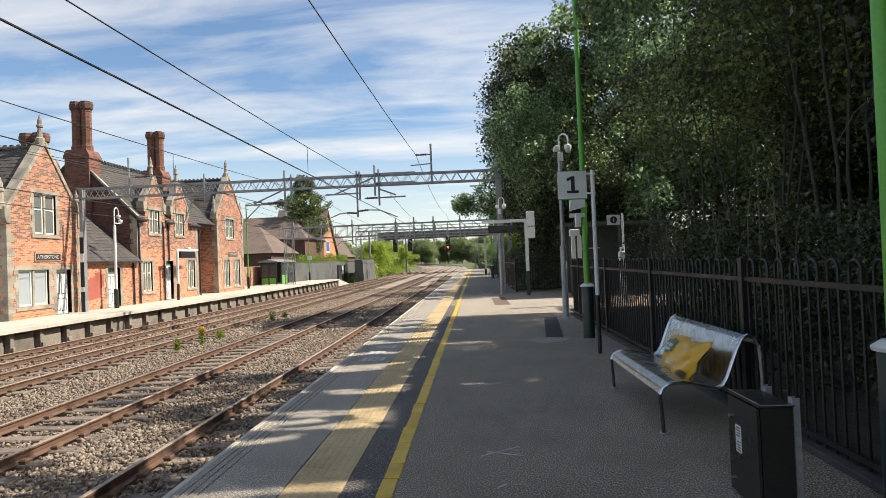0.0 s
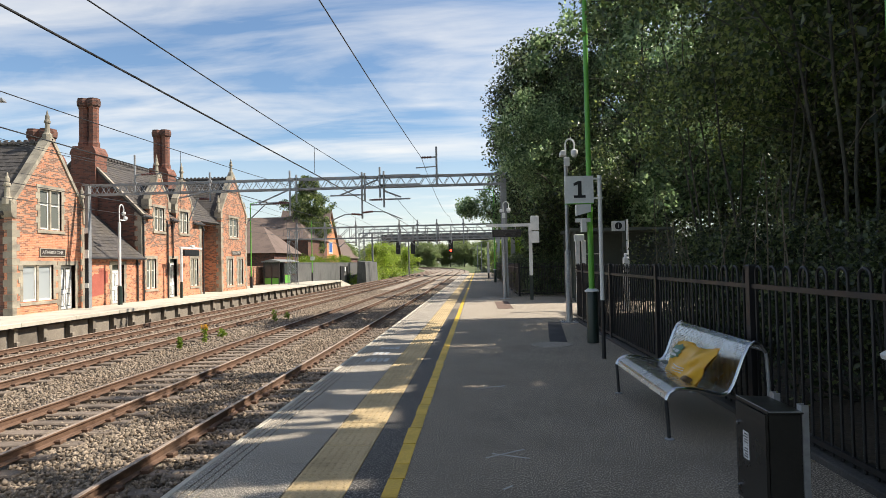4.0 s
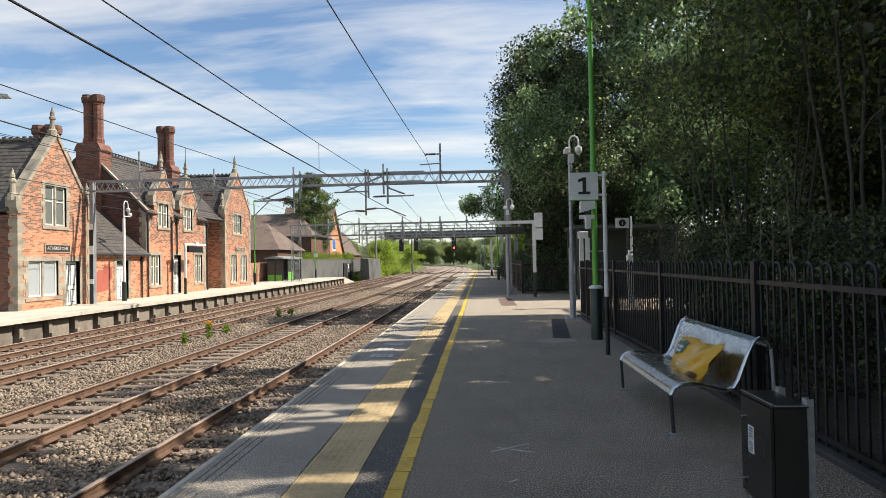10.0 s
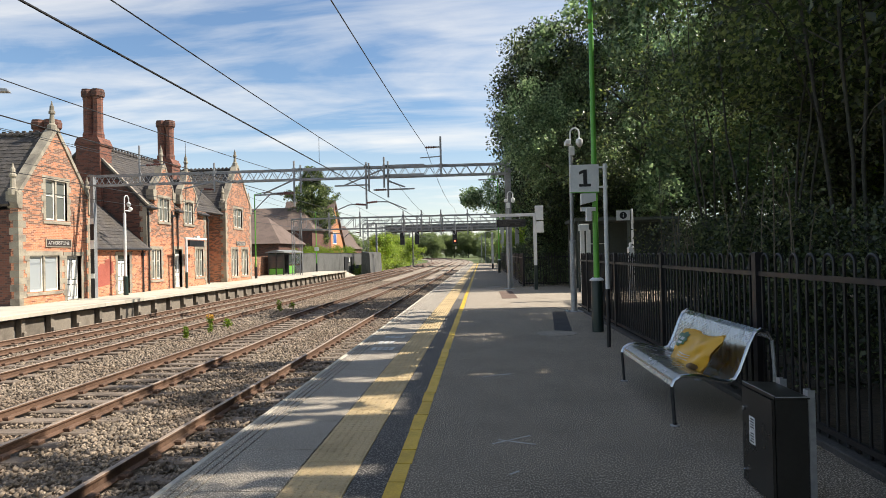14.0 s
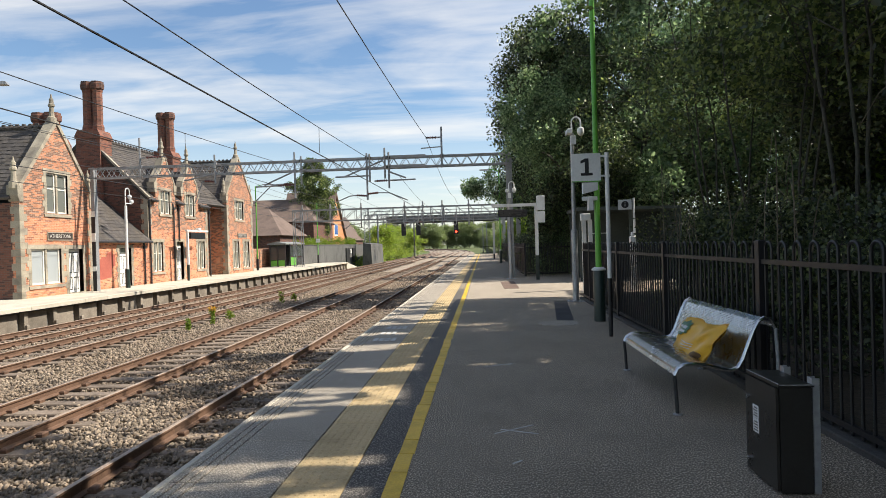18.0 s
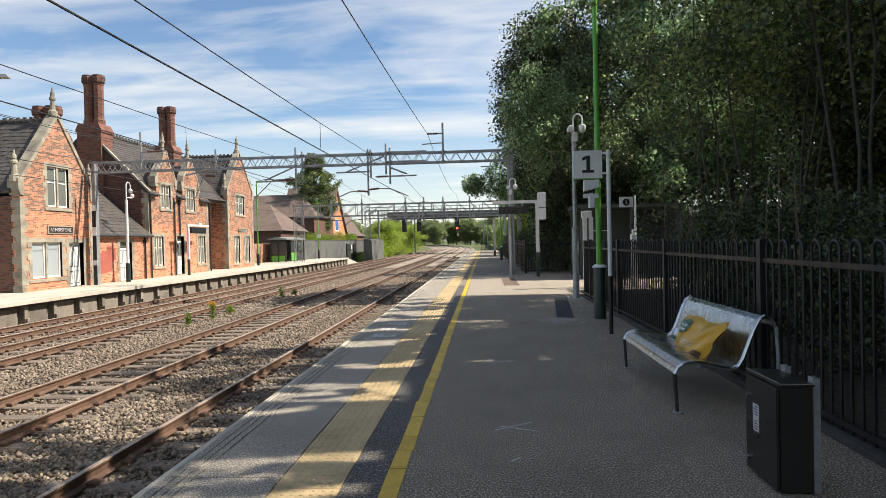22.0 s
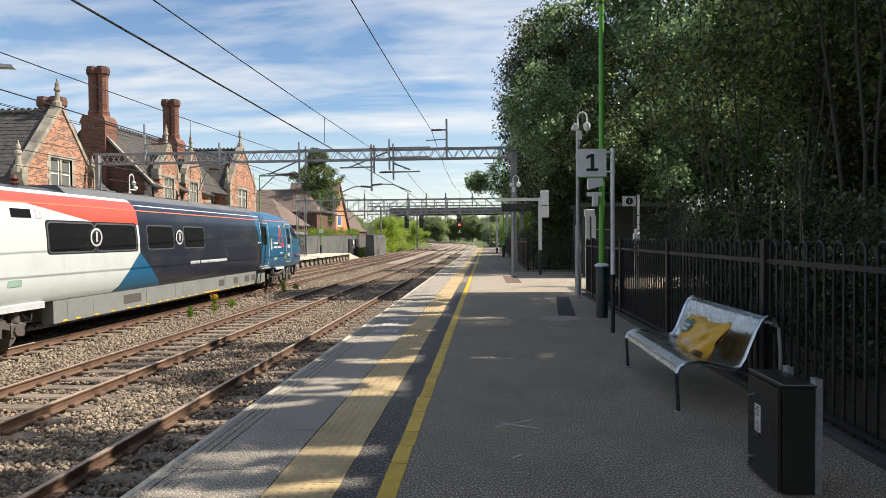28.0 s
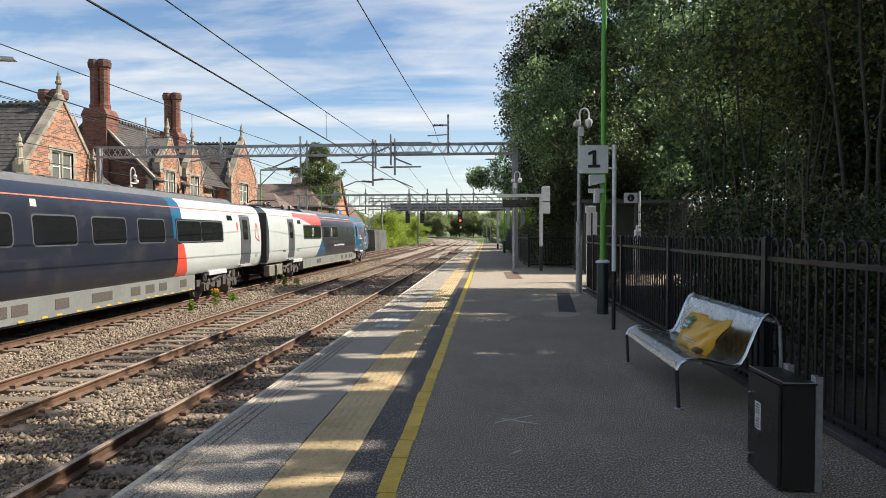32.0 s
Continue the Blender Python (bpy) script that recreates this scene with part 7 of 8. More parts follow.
def leaves_mesh(name, centres, spread, count, size, mat, rng, droop=0.3):
    """Small folded leaves about many centres."""
    c = np.repeat(np.asarray(centres, float), count, 0)
    n = len(c)
    off = rng.normal(0, 1, (n, 3))
    off *= (spread * rng.random(n) ** 0.5 / np.maximum(1e-6, np.linalg.norm(off, axis=1)))[:, None]
    p = c + off
    d = rng.normal(0, 1, (n, 3)); d[:, 2] -= droop
    d /= np.linalg.norm(d, axis=1)[:, None]
    u = np.cross(d, rng.normal(0, 1, (n, 3))); u /= np.linalg.norm(u, axis=1)[:, None]
    w = np.cross(d, u)
    s = (size * (0.6 + 0.8 * rng.random(n)))[:, None]
    a, b = p - d * s * 0.5, p + d * s * 0.5
    l, r = p + u * s * 0.32 + w * s * 0.12, p - u * s * 0.32 + w * s * 0.12
    P = np.stack([a, l, b, r], 1).reshape(-1, 3)
    i = np.arange(n) * 4
    F = np.stack([np.stack([i, i + 1, i + 2], 1), np.stack([i, i + 2, i + 3], 1)], 1).reshape(-1, 3)
    me = bpy.data.meshes.new(name)
    me.vertices.add(len(P)); me.vertices.foreach_set("co", P.ravel())
    me.loops.add(F.size); me.loops.foreach_set("vertex_index", F.ravel().astype(np.int32))
    me.polygons.add(len(F)); me.polygons.foreach_set("loop_start", np.arange(0, F.size, 3, dtype=np.int32))
    me.update(calc_edges=True)
    me.materials.append(mat)
    return me


def tree(seed, height, radius, stems, leaf, mat, label, low=0.25, per=70, clumps=260, category="tree", spread=0.55, reach=99.0):
    """Tapered stems that fork into limbs; leaf clumps gather round the limbs' ends, with gaps between them."""
    rng = np.random.default_rng(seed)
    rnd = random.Random(seed)
    ob = thing("tree", label, category, "trees behind the platform fence")
    tips = []
    for sidx in range(stems):
        a0 = rnd.uniform(0, 6.28)
        lean = rnd.uniform(0.04, 0.15) if stems > 1 else rnd.uniform(0, 0.08)
        bx, by = (0.35 * math.cos(a0), 0.35 * math.sin(a0)) if stems > 1 else (0, 0)
        r0 = (0.020 if stems < 3 else 0.0054) * height / math.sqrt(stems)
        pts, x, y = [], bx, by
        n = 8
        for i in range(n + 1):
            f = i / n
            pts.append((x, y, height * 0.9 * f))
            x += math.cos(a0) * lean * height / n + rnd.uniform(-0.12, 0.12)
            y += math.sin(a0) * lean * height / n + rnd.uniform(-0.12, 0.12)
        part("trunk", Geo().tube(pts, [r0 * (1 - 0.85 * i / n) for i in range(n + 1)], 8), BARK, ob, smooth=True)
        limbs = Geo()
        for i in range(int(22 / stems) + 6):
            f = rnd.uniform(low, 0.97)
            k = min(n - 1, int(f * n))
            p = Vector(pts[k]).lerp(pts[k + 1], f * n - k)
            az = rnd.uniform(0, 6.28)
            out = radius * (1.15 - 0.75 * abs(f - 0.45) / 0.55) * rnd.uniform(0.55, 1.0)
            up = rnd.uniform(0.1, 0.55) * out
            q = p + Vector((math.cos(az) * out, math.sin(az) * out, up))
            m = p.lerp(q, 0.5) + Vector((0, 0, 0.12 * out))
            rr = r0 * (1 - 0.8 * f) * 0.45
            limbs.tube([p, m, q], [rr, rr * 0.7, rr * 0.25], 5, False)
            for j in range(3):
                e = m.lerp(q, rnd.random()) + Vector((rnd.uniform(-1, 1), rnd.uniform(-1, 1), rnd.uniform(-0.4, 0.9))) * out * 0.33
                limbs.tube([m.lerp(q, 0.2 * j), e], [rr * 0.4, 0.008], 4, False)
                tips.append(e)
            tips.append(q); tips.append(m)
        part("branching", limbs, BARK, ob)["kind"] = "stuff"
    tips = np.array([tuple(t) for t in tips])
    c = tips[rng.integers(0, len(tips), clumps)] + rng.normal(0, 0.38, (clumps, 3))
    c = c[(c[:, 2] > 0.25) & (np.hypot(c[:, 0], c[:, 1]) < reach * (0.55 + 0.45 * np.clip(c[:, 2] / (0.45 * height), 0, 1)))]
    cr = new("crown", leaves_mesh("crown", c, spread, per, leaf, mat, rng))
    cr.parent = ob
    tagged(cr, kind="stuff")
    return ob


def plant_trees():
    near = tree(11, 12.7, 3.3, 4, 0.10, LEAF, "slender multi-stemmed young tree in deep shade", 0.26, 72, 430, spread=0.5, reach=4.1)
    tall = tree(12, 15.5, 5.0, 2, 0.22, LEAF_T, "tall leafy broadleaf tree with dense crown", 0.16, 70, 560, spread=0.62)
    mid = tree(13, 12.0, 3.8, 2, 0.20, LEAF_B, "mid-height sunlit broadleaf tree", 0.16, 70, 460, spread=0.7)
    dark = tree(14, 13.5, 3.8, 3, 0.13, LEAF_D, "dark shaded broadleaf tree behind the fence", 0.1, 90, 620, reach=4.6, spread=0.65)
    # places at negative y: unseen trees, added to keep skylight off the platform
    sp = {"near": [(8.0, 9.4, 30), (8.7, 13.6, 140), (8.4, 5.0, 250), (9.2, 1.0, 70), (10.9, 11.2, 300), (9.0, 17.2, 10), (7.9, -2.6, 200), (8.4, -6.5, 120), (7.7, -10.5, 30), (8.2, -15.0, 300)],
          "dark": [(10.5, 6.8, 0), (11.0, 2.5, 100), (12.2, 14.2, 200), (13.2, 9.4, 40), (9.2, -2.0, 10), (14.5, 4.6, 160), (14.8, 18.6, 222), (7.4, 30.5, 80), (6.6, 33.0, 190), (8.8, -5.2, 60), (11.5, -6.0, 250), (13.0, -1.5, 130)],
          "tall": [(9.7, 32.2, 0), (15.5, 46.5, 160), (13.2, 52.5, 80), (21.0, 30.5, 200), (18.5, 38.0, 310), (22.5, 41.0, 120)],
          "mid": [(10.2, 52.5, 0), (10.4, 64.0, 100), (9.2, 79.0, 300), (16.5, 58.0, 150), (16.0, 72.0, 250), (25.0, 25.0, 60), (15.2, 15.0, 270), (18.0, 5.0, 20), (9.0, 99.0, 15)]}
    made = {"near": near, "dark": dark, "tall": tall, "mid": mid}
    for kind, places in sp.items():
        for i, (x, y, a) in enumerate(places):
            m = pose(x, y, -0.1, 0, 0, a)
            if kind == "tall" and 37 < y < 47:
                m = m @ Matrix.Scale(1.32, 4)
            if i == 0:
                made[kind].matrix_basis = m
            else:
                copy_thing(made[kind], m)
    # a maple-like tree whose bough hangs out over the railings
    rng = np.random.default_rng(17)
    ov = thing("tree", "broadleaf tree with a bough hanging over the platform railings", "tree", "trees behind the platform fence")
    part("trunk", Geo().tube([(7.7, 30.4, -0.1), (7.5, 30.3, 3.0), (7.0, 29.8, 6.5), (6.8, 29.5, 9.5)], [0.2, 0.17, 0.12, 0.04], 8), BARK, ov, smooth=True)
    part("bough", Geo().tube([(7.3, 30.1, 4.2), (5.6, 28.8, 5.6), (4.0, 27.6, 6.4)], [0.1, 0.07, 0.02], 6).tube([(7.1, 29.9, 5.8), (5.4, 28.3, 7.6), (4.2, 27.5, 8.6)], [0.09, 0.06, 0.02], 6), BARK, ov)
    u = rng.normal(0, 1, (170, 3))
    u = u / np.linalg.norm(u, axis=1)[:, None] * rng.random((170, 1)) ** 0.4
    c = u * np.array([1.6, 1.5, 2.4]) + np.array([4.85, 27.3, 6.9])
    c = np.vstack([c, u[:120] * np.array([2.6, 2.4, 3.4]) + np.array([6.8, 29.4, 7.6])])
    cr = new("crown", leaves_mesh("crown", c, 0.5, 95, 0.13, LEAF_T, rng)); cr.parent = ov; tagged(cr, kind="stuff")
    # a farther tree leaning out over the platform
    fb = thing("tree", "broadleaf tree leaning far out over the platform", "tree", "trees behind the platform fence")
    part("trunk", Geo().tube([(7.0, 51.0, -0.1), (6.7, 50.8, 3.0), (5.6, 50.4, 6.0), (4.6, 50.2, 8.0)], [0.2, 0.17, 0.12, 0.04], 8), BARK, fb, smooth=True)
    part("bough", Geo().tube([(6.4, 50.7, 3.8), (4.0, 50.3, 5.6), (1.6, 50.0, 6.2)], [0.1, 0.06, 0.02], 6), BARK, fb)
    c = np.vstack([u[:150] * np.array([2.3, 2.0, 2.6]) + np.array([4.9, 50.3, 6.4]), u[:40] * np.array([1.3, 0.8, 0.75]) + np.array([1.9, 50.0, 6.0])])
    cr = new("crown", leaves_mesh("crown", c, 0.5, 80, 0.17, LEAF_T, rng)); cr.parent = fb; tagged(cr, kind="stuff")
    # undergrowth behind the fence
    rng = np.random.default_rng(8)
    bush = thing("shrub", "dense dark shrub pressed against the fence", "shrub", "undergrowth behind the fence")
    c = rng.normal(0, 1, (120, 3)) * np.array([0.7, 1.1, 0.6]) + np.array([0, 0, 0.95])
    c = c[(c[:, 2] > 0.1) & (np.hypot(c[:, 0], c[:, 1]) < 1.55)]
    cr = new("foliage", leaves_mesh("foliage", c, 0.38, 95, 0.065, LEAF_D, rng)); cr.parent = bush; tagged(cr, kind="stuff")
    tw = Geo()
    for q in c[:26]:
        tw.tube([(q[0] * 0.2, q[1] * 0.3, 0), (q[0] * 0.7, q[1] * 0.7, q[2] * 0.6), tuple(q)], [0.02, 0.012, 0.004], 4, False)
    part("branching", tw, BARK, bush)["kind"] = "stuff"
    first = True
    for i in range(16):
        m = pose(7.2 + 0.9 * (i % 3) + 0.3 * math.sin(i), 1.0 + i * 1.05, -0.05, 0, 0, i * 77)
        if i in (15,):
            continue
        if first:
            bush.matrix_basis, first = m, False
        else:
            copy_thing(bush, m)
    # ivy-covered bank beside the entrance, and bare bramble stems behind the railings
    n = 330
    c = np.stack([rng.uniform(4.9, 8.4, n), rng.uniform(30.0, 31.2, n), 4.6 * rng.random(n) ** 0.8], 1)
    solo("ivy_bank", leaves_mesh("ivy_bank", c, 0.42, 62, 0.11, LEAF_T, rng), None, "dark ivy growing thickly beside the entrance", "ivy", kind="stuff")
    rb = random.Random(12)
    cane = surf("dry_cane", (0.10, 0.082, 0.058), (0.19, 0.16, 0.115), 30, 2, 0.9, b=0.2)
    for k in range(4):
        br = thing("bramble", "arching dry bramble stems behind the railings", "bramble", "brambles behind the fence")
        for i in range(6):
            x, y = 5.7 + 0.5 * rb.random(), 4.6 + k * 2.6 + rb.uniform(-0.9, 0.9)
            dx, dy, h = rb.uniform(-0.5, 0.9), rb.uniform(-1.3, 1.3), rb.uniform(1.5, 3.1)
            pts = [(x + dx * f * f, y + dy * f ** 1.4, 0.0 + h * math.sin(f * 2.1) / math.sin(1.571)) for f in (0, 0.15, 0.3, 0.45, 0.6, 0.75, 0.9, 1.0)]
            part("stem", Geo().tube(pts, [0.009 - 0.0008 * j for j in range(8)], 5), cane, br)
    # deep thicket that closes the view under the crowns
    n = 2300
    c = np.stack([rng.uniform(13.5, 27, n), rng.uniform(-10, 62, n), rng.uniform(0.0, 5.6, n) * np.where(rng.random(n) < 0.5, 1.0, 1.9)], 1)
    c = c[~((c[:, 1] > 9) & (c[:, 1] < 20) & (c[:, 2] > 2.2))]
    c = c[~((c[:, 1] > 18.5) & (c[:, 1] < 27.5) & (c[:, 0] < 24))]
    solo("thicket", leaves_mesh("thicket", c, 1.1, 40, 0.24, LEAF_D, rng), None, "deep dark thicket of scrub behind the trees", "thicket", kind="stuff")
    for i in range(14):
        copy_thing(bush, pose(5.6 + 0.5 * (i % 3), 31.0 + i * 3.4, -0.05, 0, 0, i * 131))


plant_trees()


def soft_noise(u, v, seed):
    """Smooth random values from 0 to 1 over a plane, evenly spread."""
    grid = np.random.default_rng(seed).random((256, 256))
    i, j = np.floor(u).astype(int), np.floor(v).astype(int)
    f, g = u - i, v - j
    f, g = f * f * (3 - 2 * f), g * g * (3 - 2 * g)
    at = lambda a, b: grid[a % 256, b % 256]
    return (at(i, j) * (1 - f) + at(i + 1, j) * f) * (1 - g) + (at(i, j + 1) * (1 - f) + at(i + 1, j + 1) * f) * g


def open_crowns():
    """Cuts gaps in the crowns along the sun's way, shaped to put sun patches on chosen ground: a clearing over the
    entrance, chinks over the platform edge.
    """
    ax, ay = SUN_TO.x / SUN_TO.z, SUN_TO.y / SUN_TO.z
    h = math.hypot(ax, ay)
    for ob in list(bpy.data.objects):
        if not ob.name.startswith("crown") or ob.parent is None:
            continue
        m = ob.parent.matrix_basis @ ob.matrix_basis
        if m.translation.x < -5 or m.translation.x > 22 or m.translation.y > 75:
            continue
        me = ob.data
        co = np.empty(len(me.vertices) * 3)
        me.vertices.foreach_get("co", co)
        co = co.reshape(-1, 4, 3)
        r = np.array(m.to_3x3())
        p = co.mean(1) @ r.T + np.array(m.translation)
        gx, gy = p[:, 0] - p[:, 2] * ax, p[:, 1] - p[:, 2] * ay
        u, v = (gx * ax + gy * ay) / h, (gy * ax - gx * ay) / h
        n = 0.65 * soft_noise(u * 0.85 + 40, v * 3.0 + 40, 5) + 0.35 * soft_noise(u * 2.4 + 90, v * 6.5 + 90, 6)
        # share of leaves removed, set by where their shadow would land
        amount = np.where(gx < 1.45, np.where(gy > 11, 0.55, 0.50), np.where(gx < 2.6, 0.21, 0.12))
        amount = np.where((gy < 6.2) & (gx < 1.5), 0.27, np.where(gy < 6.2, 0.0, amount))
        amount = np.where((gy < 3.0) | (gx > 4.6), 0.0, amount)
        amount = np.where((gy > 18.0) & (gy < 23.2) & (gx < 4.9), 0.92, amount)
        amount = np.where(gx < -0.15, np.where((gy > 15.5) & (gy < 25.5), 0.75, 0.36), amount)
        keep = ~((n < amount) & (gx > -5.0))
        if keep.all():
            continue
        q = co[keep].reshape(-1, 3)
        i = np.arange(len(q) // 4) * 4
        fs = np.stack([np.stack([i, i + 1, i + 2], 1), np.stack([i, i + 2, i + 3], 1)], 1).reshape(-1, 3)
        nm = bpy.data.meshes.new("crown")
        nm.vertices.add(len(q)); nm.vertices.foreach_set("co", q.ravel())
        nm.loops.add(fs.size); nm.loops.foreach_set("vertex_index", fs.ravel().astype(np.int32))
        nm.polygons.add(len(fs)); nm.polygons.foreach_set("loop_start", np.arange(0, fs.size, 3, dtype=np.int32))
        nm.update(calc_edges=True)
        nm.materials.append(me.materials[0])
        ob.data = nm


open_crowns()
# ---- far platform furniture, neighbouring houses, bridge and distance ----
def far_platform_things():
    # striped swan-neck camera post outside the link
    m = thing("security_camera_mast", "white swan-neck camera post with dark foot on far platform", "camera mast", "security camera masts")
    x, y, z = -16.3, 31.0, OPP_Z
    part("foot", Geo().lathe([(0.12, z), (0.12, z + 0.95), (0.09, z + 1.0)], x, y, 14), DARKGREEN, m)
    part("column", Geo().lathe([(0.075, z + 1.0), (0.075, 4.15)], x, y, 12), SIGN_WHITE, m)
    arc = [(x, y, 4.1), (x, y, 4.85)] + [(x, y + 0.2 - 0.2 * math.cos(a), 4.85 + 0.24 * math.sin(a)) for a in [math.pi * i / 8 for i in range(1, 9)]] + [(x, y + 0.4, 4.75)]
    part("swan_neck", Geo().tube(arc, 0.03, 8), SIGN_WHITE, m)
    part("dome_camera", Geo().lathe([(0.03, 4.75), (0.11, 4.7), (0.11, 4.6), (0.05, 4.5)], x, y + 0.4, 12), SIGN_WHITE, m)
    part("bracket", Geo().bar((x, y, 4.28), (x, y + 0.55, 4.28), 0.05), SIGN_WHITE, m)
    part("dome_camera", Geo().lathe([(0.03, 4.5), (0.11, 4.45), (0.11, 4.35), (0.05, 4.27)], x, y + 0.55, 12), SIGN_WHITE, m)
    d = thing("departure_board", "white frame carrying a dark departure display on far platform", "display", "departure boards")
    part("post", Geo().box(-16.06, 37.0, OPP_Z + 1.0, -15.94, 37.14, 2.95), SIGN_WHITE, d)
    part("post_base", Geo().box(-16.06, 37.0, OPP_Z, -15.94, 37.14, OPP_Z + 1.0), DARKGREEN, d)
    part("arm", Geo().box(-16.06, 36.9, 2.9, -15.94, 39.9, 3.02), SIGN_WHITE, d)
    part("display_case", Geo().box(-16.12, 37.3, 2.45, -15.88, 39.3, 2.85, 0.01), BLACK, d)
    part("camera_housing", Geo().box(-16.08, 38.4, 3.02, -15.9, 38.75, 3.14, 0.02), SIGN_WHITE, d)
    # green lamp column and glazed shelter
    lamp = thing("lamp_column", "bright green lamp column on the far platform", "lamp post", "green lamp columns")
    part("base", Geo().lathe([(0.11, OPP_Z), (0.11, OPP_Z + 1.0)], -17.3, 52.4, 14), BLACK, lamp)
    part("column", Geo().lathe([(0.06, OPP_Z + 1.0), (0.045, 7.2)], -17.3, 52.4, 12), GREEN, lamp)
    part("bracket", Geo().tube([(-17.3, 52.4, 7.2), (-16.6, 52.6, 7.35)], 0.03, 6), GREEN, lamp)
    part("lantern", Geo().box(-16.7, 52.5, 7.3, -15.9, 52.75, 7.4), GALV, lamp)
    l2 = thing("lamp_column", "lamp column with flat lantern at near end of far platform", "lamp post", "green lamp columns")
    part("column", Geo().lathe([(0.06, OPP_Z), (0.045, 7.62)], -16.2, 20.0, 12), GREEN, l2)
    part("bracket", Geo().tube([(-16.2, 20.0, 7.6), (-15.7, 20.2, 7.76), (-15.1, 20.45, 7.78)], 0.03, 6), GALV, l2)
    part("lantern", Geo().prism([(-0.4, 0.0), (0.45, 0.03), (0.4, 0.13), (-0.35, 0.16)], "x", -0.15, 0.15), GALV, l2, at=pose(-14.72, 20.6, 7.7, 0, 0, -72))
    l3 = thing("lamp_column", "green lamp column by the far platform ramp", "lamp post", "green lamp columns")
    part("base", Geo().lathe([(0.11, OPP_Z), (0.11, OPP_Z + 1.0)], -17.2, 72.0, 12), BLACK, l3)
    part("column", Geo().lathe([(0.06, OPP_Z + 1.0), (0.045, 7.0)], -17.2, 72.0, 12), GREEN, l3)
    part("notice", Geo().box(-17.4, 71.9, 2.3, -16.9, 71.95, 2.75), SIGN_WHITE, l3)
    s = thing("waiting_shelter", "glazed waiting shelter with green lower panels", "shelter")
    FR = DARK_STEEL
    gl = glass_mat("shelter_glazing", (0.05, 0.06, 0.06), 0.1)
    x0, x1, y0, y1 = -19.15, -17.6, 60.9, 67.2
    part("roof", Geo().prism([(x0 - 0.2, 2.1), (x1 + 0.2, 2.1), (x1 + 0.2, 2.2), ((x0 + x1) / 2, 2.4), (x0 - 0.2, 2.2)], "y", y0 - 0.3, y1 + 0.1), surf("shelter_roof_grey", (0.2, 0.21, 0.2), (0.28, 0.29, 0.28), 10, 1, 0.6, b=0.05), s)
    part("back_panel", Geo().box(x0, y0, OPP_Z, x0 + 0.04, y1, 2.1), gl, s)
    for x, y in ((x0, y0), (x1, y0), (x1, 62.5), (x1, 64.8), (x1, 67.1), (x0, 67.1), ((x0 + x1) / 2, y0)):
        part("post", Geo().bar((x, y, OPP_Z), (x, y, 2.1), 0.11), FR, s)
    for a, b, low in ((62.6, 64.7, GREEN), (64.9, 67.0, FR)):
        part("glass_panel", Geo().box(x1 - 0.012, a, OPP_Z + 1.0, x1, b, 2.0), gl, s)
        part("lower_panel", Geo().box(x1 - 0.02, a, OPP_Z + 0.08, x1 + 0.01, b, OPP_Z + 0.9), low, s, "bright green lower panel" if low is GREEN else "")
    part("glass_panel", Geo().box(x0, y0, OPP_Z + 0.72, x1, y0 + 0.02, 2.0), gl, s)
    part("lower_panel", Geo().box(x0 + 0.06, y0 - 0.02, OPP_Z + 0.06, x1 - 0.06, y0 + 0.02, OPP_Z + 0.66), GREEN, s, "bright green lower panel")
    part("cross_rail", Geo().box(x0, y0 - 0.03, 1.2, x1, y0, 1.26), FR, s)
    # boundary walls along the far platform
    GW = surf("grey_boundary_wall", (0.07, 0.07, 0.066), (0.15, 0.147, 0.138), 5, 0.5, 0.9, 0.05, b=0.3, stain=(0.045, 0.043, 0.04), stain_amt=0.85)
    solo("boundary_wall", Geo().box(-20.1, 50.7, OPP_Z - 0.5, -19.8, 67, 1.75), BRICK_MIX, "brick wall beside the station house", "wall", kind="structure")
    w = thing("boundary_wall_far", "grey rendered boundary wall with tall panels", "wall", kind="structure")
    for i in range(4):
        y = 67.6 + i * 9.0
        part("wall_panel", Geo().box(-17.8, y + 0.02, -1.2, -17.6, y + 8.98, 2.0, 0.02), GW, w)
        part("coping", Geo().box(-17.85, y + 0.02, 2.0, -17.55, y + 8.98, 2.06, 0.01), GW, w)
    gt = thing("compound_gate", "dark gates with white notice in boundary wall", "gate")
    for i in range(2):
        part("leaf", Geo().box(-17.55, 88.5 + i * 4.6, -0.6, -17.42, 90.6 + i * 4.6, 1.5), DARK_STEEL, gt)
    part("notice", Geo().box(-17.5, 91.3, 0.7, -17.44, 92.0, 1.35), SIGN_WHITE, gt)
    e = thing("concrete_abutment", "squat concrete block at the ramp end", "abutment", kind="structure")
    part("block", Geo().prism([(-15.75, -1.4), (-14.3, -1.4), (-14.45, 2.05), (-15.65, 2.2)], "y", 92, 103), GW, e)


far_platform_things()


def hipped(x0, x1, y0, y1, ze, zr, label, wall, roof, base=-1.2):
    h = thing("house", label, "house", "houses beyond the station")
    part("wall", Geo().box(x0, y0, base, x1, y1, ze), wall, h)
    m, d = (y0 + y1) / 2, min(x1 - x0, y1 - y0) / 2
    a, b = x0 + d * 0.6, x1 - d * 0.6
    o = 0.4
    P = [(x0 - o, y0 - o, ze), (x1 + o, y0 - o, ze), (x1 + o, y1 + o, ze), (x0 - o, y1 + o, ze), (a, m, zr), (b, m, zr)]
    part("roof", Geo().add(P, [(0, 1, 5, 4), (1, 2, 5), (2, 3, 4, 5), (3, 0, 4), (3, 2, 1, 0)]), roof, h)
    return h


